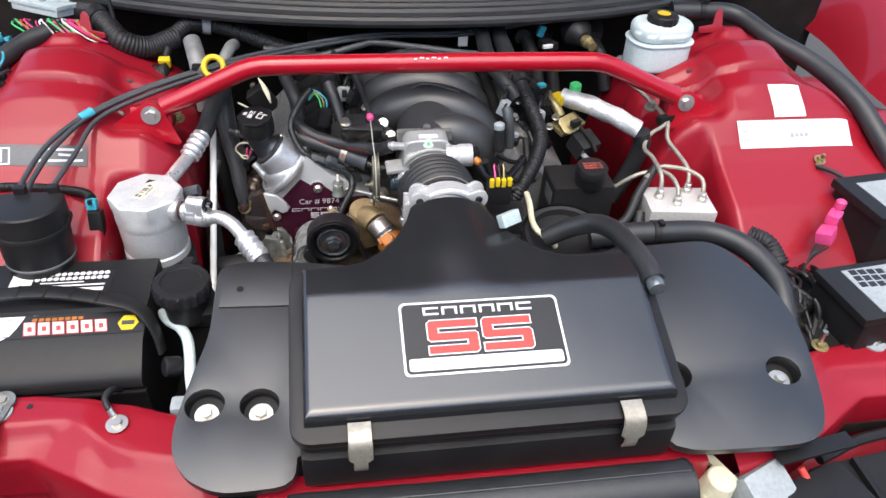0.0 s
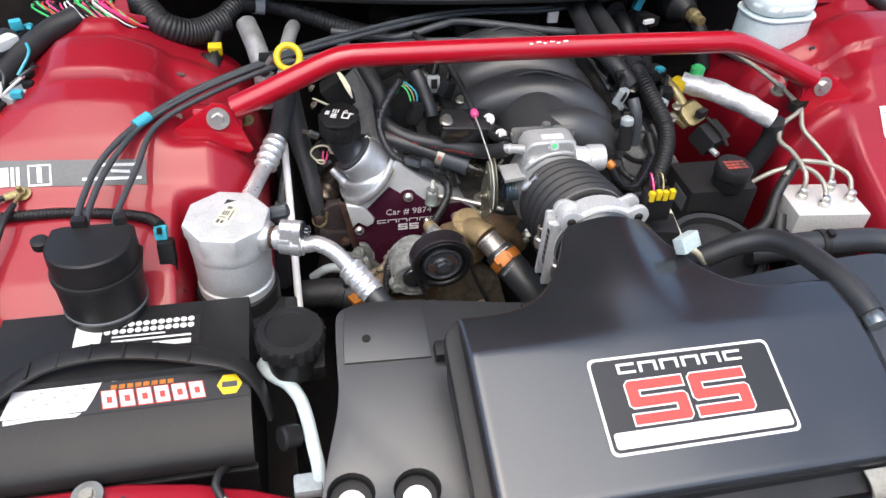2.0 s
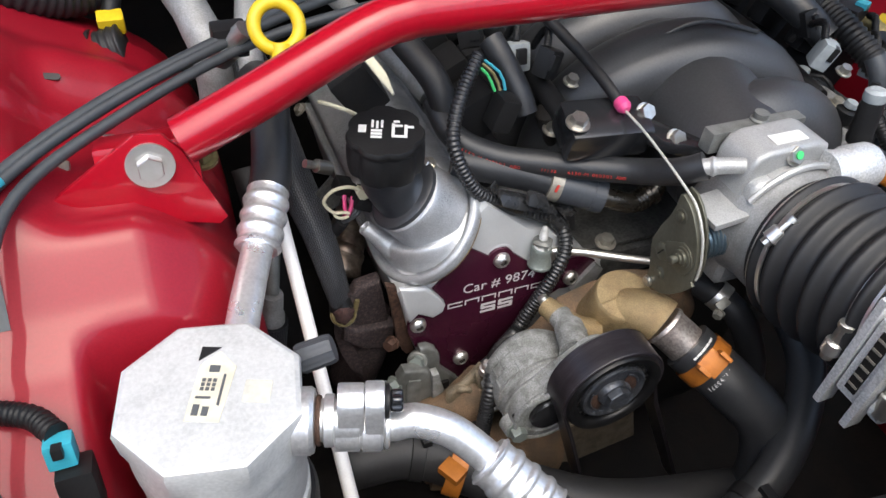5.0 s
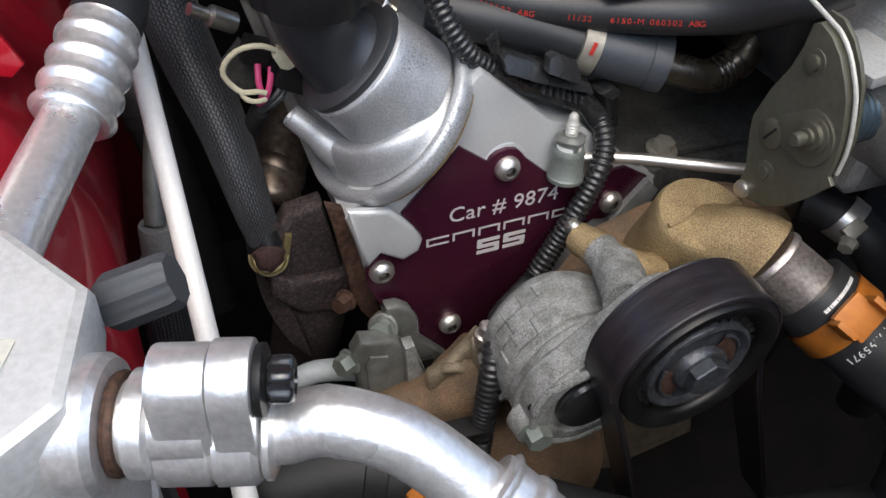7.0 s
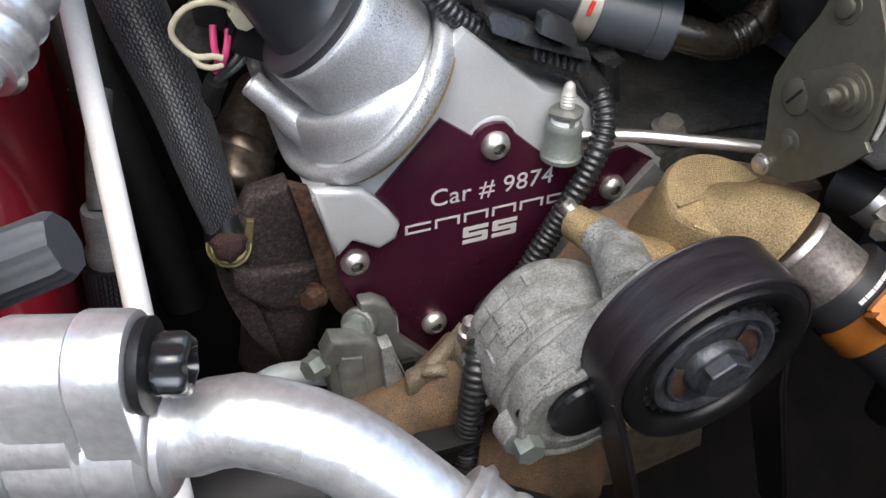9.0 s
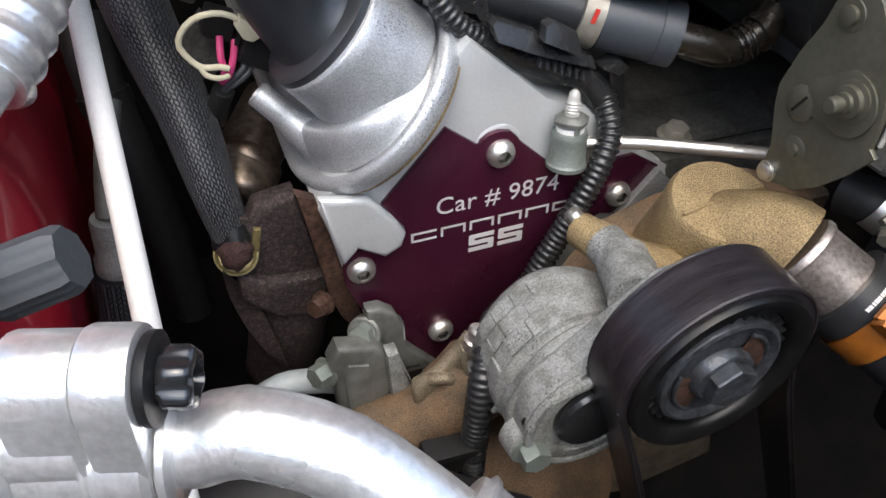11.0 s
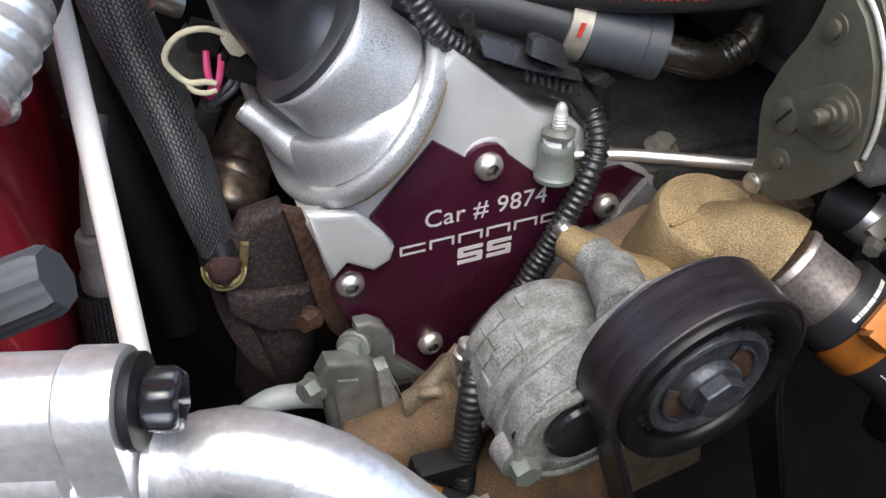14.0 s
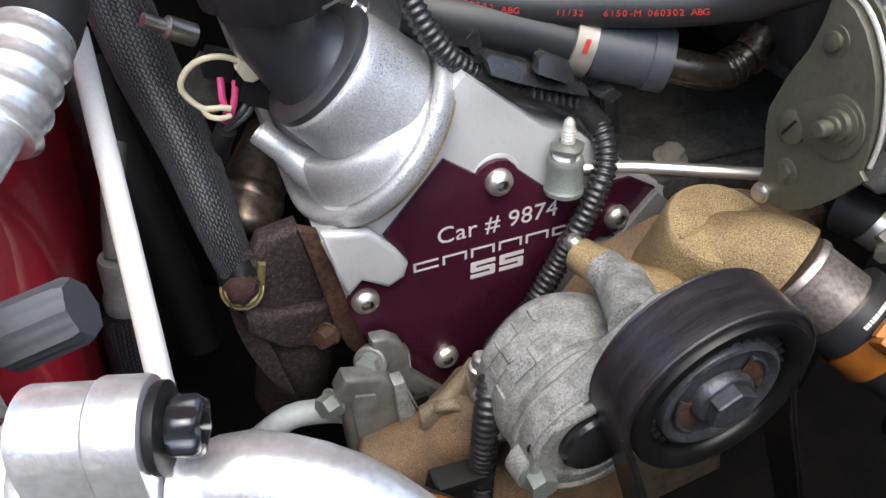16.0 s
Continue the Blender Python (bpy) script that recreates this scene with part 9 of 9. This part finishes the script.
for i, (x, y, z) in enumerate(((0.20, 1.15, 1.07), (0.33, 1.16, 1.06), (0.24, 1.18, 1.05), (-0.05, 1.17, 1.05), (-0.15, 1.17, 1.05), (0.06, 1.16, 1.03))):
    t = thing("firewall_fitting", (x, y, z), "dark rubber grommet and hose end at the firewall", "grommet", "firewall grommets")
    part("grommet", lathe([(0.03, 0), (0.034, 0.004), (0.03, 0.012), (0.018, 0.03), (0.014, 0.05)], (x, y + 0.05, z - 0.01), (0.1 * (i % 3 - 1), -1, 0.1), 24), RUBBER, t)
    part("hose", tube([(x, y, z - 0.01), (x + 0.01, y - 0.03, z - 0.03), (x + 0.02, y - 0.05, z - 0.08)], 0.012, 14), RUBBER, t)
t = thing("blue_plug", (0.225, 1.14, 1.07), "small cyan and white electrical plug", "connector")
part("lock", box((0.222, 1.135, 1.083), (0.012, 0.01, 0.02), Matrix.Rotation(0.3, 4, 'Y'), 0.002), CYAN, t)
part("body", box((0.232, 1.115, 1.066), (0.022, 0.03, 0.014), Matrix.Rotation(0.5, 4, 'Z'), 0.003), BLACK, t)
part("clip", box((0.226, 1.098, 1.070), (0.018, 0.006, 0.006), Matrix.Rotation(0.3, 4, 'Z'), 0.001), WHITE, t)
t = thing("sensor_plug", (0.165, 0.965, 1.06), "black plug with cyan lock near the brace", "connector")
part("body", box((0.172, 0.955, 1.062), (0.03, 0.022, 0.016), Matrix.Rotation(0.4, 4, 'Z'), 0.003), BLACK, t)
part("lock", box((0.178, 0.95, 1.070), (0.012, 0.010, 0.006), Matrix.Rotation(0.4, 4, 'Z'), 0.002), CYAN, t)
t = thing("sensor_plug", (-0.16, 0.95, 1.03), "black plug with violet lock and thin wires", "connector")
part("body", box((-0.158, 0.938, 1.030), (0.016, 0.018, 0.026), Matrix.Rotation(0.3, 4, 'Y'), 0.003), BLACK, t)
for i in range(3):
    part("wire", tube([(-0.162 + i * 0.004, 0.945, 1.043), (-0.165 + i * 0.005, 0.955, 1.052), (-0.172, 0.965, 1.056 + i * 0.003), (-0.18, 0.955, 1.05)], 0.0012, 6), (GREEN, BRASS, CYAN)[i], t)
t = thing("loom_bracket", (-0.235, 0.95, 1.06), "beige plastic loom bracket behind the oil cap", "bracket")
part("blade", prism([(0.0090, -0.020), (0.0105, -0.019), (0.0085, -0.004), (0.0010, 0.012), (-0.0085, 0.024), (-0.0100, 0.023), (-0.0040, 0.008), (0.0030, -0.008)], 0.003, basis((-0.246, 0.968, 1.060), (-0.3, -0.6, 0.7), (1, 0, 0)), 0.0008), CREAM, t, "slim beige blade")
part("holder", box((-0.252, 0.990, 1.036), (0.030, 0.030, 0.040), Matrix.Rotation(-0.6, 4, 'Y'), 0.005), BLACK, t)
cp = thing("coil_cover", (-0.25, 1.06, 0.985), "black moulded coil cover along the valve cover", "coil cover")
cpm = basis((-0.2400, 1.075, 0.978), NV, (0, 1, 0))
part("shell", box((0, 0, 0.016), (0.150, 0.074, 0.036), cpm, 0.008), BLACK, cp)
for k in range(3):
    part("coil_block", box((-0.050 + k * 0.048, 0.004, 0.042), (0.032, 0.046, 0.026), cpm, 0.005), BLACK, cp, "black coil block")
    part("plug", box((-0.050 + k * 0.048, 0.036, 0.040), (0.018, 0.020, 0.016), cpm, 0.003), BLACK, cp)
    hexhead(cpm @ Vector((-0.027 + k * 0.048, 0.024, 0.034)), NV, 0.0042, 0.004, washer=0.006, name="bolt", parent=cp, material=LINE)
part("bracket_pipe", tube([(-0.196, 0.985, 1.022), (-0.212, 1.03, 1.036), (-0.226, 1.08, 1.046), (-0.24, 1.13, 1.05)], 0.0085, 16), ROUGHCAST, cp, "dull grey pipe along the coils")
part("tie", tube([(-0.262, 0.955, 1.035), (-0.27, 0.95, 1.043), (-0.28, 0.955, 1.046), (-0.285, 0.965, 1.043)], 0.0014, 8), CREAM, t)

# ---- driver side: fuse boxes and pink plug ----
fz = thing("fuse_box", (0.66, 0.72, 0.9), "black fuse box with pale lid label", "fuse box", "fuse boxes")
rz = Matrix.Rotation(0.12, 4, 'Z')
part("case", box((0.672, 0.715, 0.95), (0.15, 0.10, 0.09), rz, 0.006), BLACK, fz)
part("lid", box((0.668, 0.716, 0.998), (0.155, 0.105, 0.014), rz, 0.004), BLACK, fz)
part("lid_label", box((0.665, 0.718, 1.0055), (0.10, 0.06, 0.001), rz), GREY, fz)
fz = thing("fuse_box", (0.54, 0.55, 0.88), "black fuse box with printed lid diagram", "fuse box", "fuse boxes")
part("case", box((0.555, 0.555, 0.925), (0.14, 0.095, 0.07), rz, 0.006), BLACK, fz)
part("lid", box((0.552, 0.556, 0.965), (0.145, 0.10, 0.012), rz, 0.004), BLACK, fz)
part("lid_label", box((0.562, 0.556, 0.9715), (0.10, 0.08, 0.001), rz), GREY, fz)
for i in range(12):
    part("diagram_cell", box((0.522 + (i % 4) * 0.013, 0.585 - (i // 4) * 0.012, 0.9722), (0.010, 0.009, 0.0008), rz), INK, fz)
pk = thing("pink_connector", (0.535, 0.675, 0.94), "bright pink electrical connector with wires", "connector")
part("body", box((0.537, 0.672, 0.968), (0.032, 0.022, 0.018), Matrix.Rotation(0.75, 4, 'Z') @ Matrix.Rotation(-0.3, 4, 'X'), 0.004), PINK, pk)
part("head", box((0.555, 0.692, 0.983), (0.026, 0.018, 0.016), Matrix.Rotation(0.75, 4, 'Z'), 0.004), PINK, pk)
part("stud", lathe([(0.0075, 0), (0.0075, 0.010), (0.005, 0.012)], (0.566, 0.703, 0.992), (0, 0, 1), 20), PINK, pk)
for i in range(4):
    part("wire", tube([(0.518 + i * 0.004, 0.660 - i * 0.003, 0.962), (0.508, 0.652 - i * 0.003, 0.957), (0.500, 0.642, 0.952 - i * 0.003), (0.49, 0.632, 0.935)], 0.0014, 8), BLACK, pk)
wr = thing("wiring_bundle", (0.46, 0.60, 0.9), "dark tangle of wires beside the fuse box", "wiring")
for i in range(14):
    a = Vector((rnd.uniform(0.42, 0.5), rnd.uniform(0.54, 0.66), rnd.uniform(0.90, 0.94)))
    b = a + Vector((rnd.uniform(-0.04, 0.04), rnd.uniform(-0.05, 0.05), rnd.uniform(-0.05, 0.01)))
    part("wire", tube([a, (a + b) / 2 + Vector((0, 0, 0.015)), b], 0.003, 8), RUBBER, wr)
cdt = thing("corrugated_hose", (0.42, 0.64, 0.93), "short ribbed black conduit end", "hose")
part("tube", tube([(0.425, 0.685, 0.965), (0.445, 0.665, 0.962), (0.455, 0.635, 0.945)], 0.0145, 20, ribs=0.005), RUBBER, cdt, sharp=80)
# Pans in DARK too, so the shade beneath is part of their colour.
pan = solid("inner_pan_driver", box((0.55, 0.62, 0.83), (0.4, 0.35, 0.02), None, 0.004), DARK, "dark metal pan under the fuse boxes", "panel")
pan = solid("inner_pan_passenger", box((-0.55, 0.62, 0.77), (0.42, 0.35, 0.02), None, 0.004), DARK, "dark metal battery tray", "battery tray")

# ---- front: lamp recess ----
hl = thing("headlamp_bucket", (0.38, 0.34, 0.84), "dark headlamp bucket with grey lens and bracket", "headlamp")
part("bracket", box((0.37, 0.372, 0.905), (0.10, 0.02, 0.004), Matrix.Rotation(0.15, 4, 'Z'), 0.001), BLACK, hl)
part("lens", box((0.305, 0.35, 0.865), (0.06, 0.05, 0.05), Matrix.Rotation(0.4, 4, 'Z') @ Matrix.Rotation(0.5, 4, 'X'), 0.008), GREY, hl, "pale grey lens block")
part("frame", box((0.37, 0.33, 0.85), (0.10, 0.06, 0.06), Matrix.Rotation(0.3, 4, 'Z'), 0.008), BLACK, hl)
part("adjuster", tube([(0.355, 0.362, 0.885), (0.365, 0.345, 0.87)], 0.004, 10), DECALRED, hl)
bt = thing("fluid_bottle", (0.25, 0.36, 0.83), "pale yellow plastic bottle neck behind the bumper", "bottle")
part("bottle", lathe([(0.03, -0.06), (0.032, -0.02), (0.02, 0.005), (0.016, 0.03), (0.014, 0.032)], (0.25, 0.355, 0.865), (0.1, -0.1, 1), 28), CREAM, bt)
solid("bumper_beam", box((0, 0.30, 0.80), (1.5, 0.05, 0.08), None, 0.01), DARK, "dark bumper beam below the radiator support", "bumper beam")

# ---- small connectors and tubes beside the intake ----
t = thing("coil_plug", (0.09, 0.843, 1.03), "black ribbed plug with a grey cap", "connector")
part("boot", lathe([(0.0085, 0), (0.0095, 0.004), (0.0085, 0.008), (0.0085, 0.03), (0.0075, 0.034)], (0.092, 0.84, 1.022), (-0.05, 0.1, 1), 20), BLACK, t)
part("cap", lathe([(0.0078, 0.034), (0.0082, 0.036), (0.0078, 0.041), (0.005, 0.043)], (0.092, 0.84, 1.022), (-0.05, 0.1, 1), 20), GREY, t, "grey cap")
t = thing("grey_tube", (0.108, 0.855, 1.03), "short grey rubber tube standing beside the intake", "hose")
part("tube", tube([(0.110, 0.852, 1.020), (0.109, 0.853, 1.045), (0.106, 0.858, 1.064), (0.104, 0.868, 1.075)], 0.0072, 16), CABLE, t)
part("clip", box((0.107, 0.857, 1.060), (0.02, 0.006, 0.006), Matrix.Rotation(0.4, 4, 'Z'), 0.001), BLACK, t)
t = thing("pale_tube", (0.115, 0.70, 0.95), "bent cream plastic tube beside the reservoir", "pipe")
part("tube", tube([(0.122, 0.772, 0.990), (0.120, 0.745, 0.990), (0.115, 0.707, 0.988), (0.119, 0.690, 0.985), (0.130, 0.684, 0.978), (0.145, 0.684, 0.962)], 0.0042, 12), CREAM, t)
for i, (x, y, z, m_) in enumerate(((-0.126, 0.985, 1.045, GREY), (-0.112, 0.962, 1.05, BLACK), (0.112, 0.915, 1.052, GREY), (0.126, 0.955, 1.058, BLACK), (0.165, 0.905, 1.04, GREY), (-0.15, 1.02, 1.05, BLACK), (0.18, 0.925, 1.045, BLACK))):
    t = thing("injector_plug", (x, y, z - 0.02), "small plastic injector plug with wire lead", "connector", "injector plugs")
    mt3 = Euler((0.3 * (i % 3 - 1), 0.4 * (i % 2), 0.5 * i)).to_matrix().to_4x4()
    part("body", box((x, y, z), (0.018, 0.014, 0.022), mt3, 0.003), m_, t)
    part("latch", box((x, y - 0.008, z + 0.004), (0.008, 0.004, 0.012), mt3, 0.001), BLACK, t)
    part("lead", tube([(x, y + 0.004, z + 0.010), (x + 0.006, y + 0.016, z + 0.018), (x + 0.012, y + 0.034, z + 0.006), (x + 0.012, y + 0.045, z - 0.012)], 0.0032, 8, ribs=0.0022), BLACK, t, sharp=80)
    hexhead((x + 0.016, y - 0.012, z - 0.012), (0, -0.3, 1), 0.0045, 0.006, washer=0.0065, name="bolt", parent=t, material=ZINC)

# slots pressed into the towers
for sd in (-1, 1):
    for ax, y, w in ((0.418, 0.972, 0.016), (0.445, 1.0, 0.012)):
        t = thing("fender_slot", (sd * ax, y, tower_z(ax, y)), "small dark slot pressed in the red tower", "slot", "tower slots")
        part("slot", prism(rrect(w, 0.0045, 0.002), 0.001, basis((sd * ax, y, tower_z(ax, y) + 0.0012), (0, -0.5, 0.86), (1, 0.25 * sd, 0))), INK, t)
t = thing("white_shield", (0.24, 0.36, 0.86), "pale plastic ballast bottle edge in front of the radiator", "bottle")
part("flange", box((0.262, 0.372, 0.884), (0.012, 0.045, 0.006), Matrix.Rotation(0.4, 4, 'Z'), 0.002), CREAM, t)
part("tab", box((0.246, 0.352, 0.868), (0.03, 0.02, 0.012), Matrix.Rotation(0.3, 4, 'Y'), 0.004), CREAM, t)

fr = thing("fuel_rail", (0.152, 0.95, 0.99), "dark steel fuel rail with plugs beside the intake", "fuel rail")
part("rail", tube([(0.152, 1.09, 1.002), (0.152, 0.98, 1.001), (0.154, 0.90, 1.000), (0.155, 0.862, 0.997)], 0.0085, 16), CABLE, fr)
for i in range(3):
    y = 0.885 + i * 0.055
    part("injector", lathe([(0.0062, 0), (0.0062, 0.014), (0.0085, 0.016), (0.0085, 0.026), (0.005, 0.028)], (0.122, y, 0.992), (0.15, -0.1, 1), 16), BLACK, fr)
    part("injector_cap", lathe([(0.0050, 0), (0.0056, 0.001), (0.0050, 0.005), (0.003, 0.006)], (0.126, y - 0.003, 1.0205), (0.15, -0.1, 1), 14), GREY, fr)
    part("lead", tube([(0.130, y, 1.016), (0.141, y - 0.012, 1.020), (0.150, y - 0.022, 1.008), (0.158, y - 0.01, 0.99)], 0.0021, 8), BLACK, fr)
    hexhead((0.141, y + 0.02, 1.008), (0, -0.2, 1), 0.0045, 0.005, washer=0.0065, name="bolt", parent=fr, material=LINE)
part("return_lead", tube([(0.146, 0.880, 1.028), (0.150, 0.860, 1.014), (0.138, 0.842, 1.000), (0.112, 0.836, 1.004), (0.085, 0.826, 1.024)], 0.0036, 10), BLACK, fr)
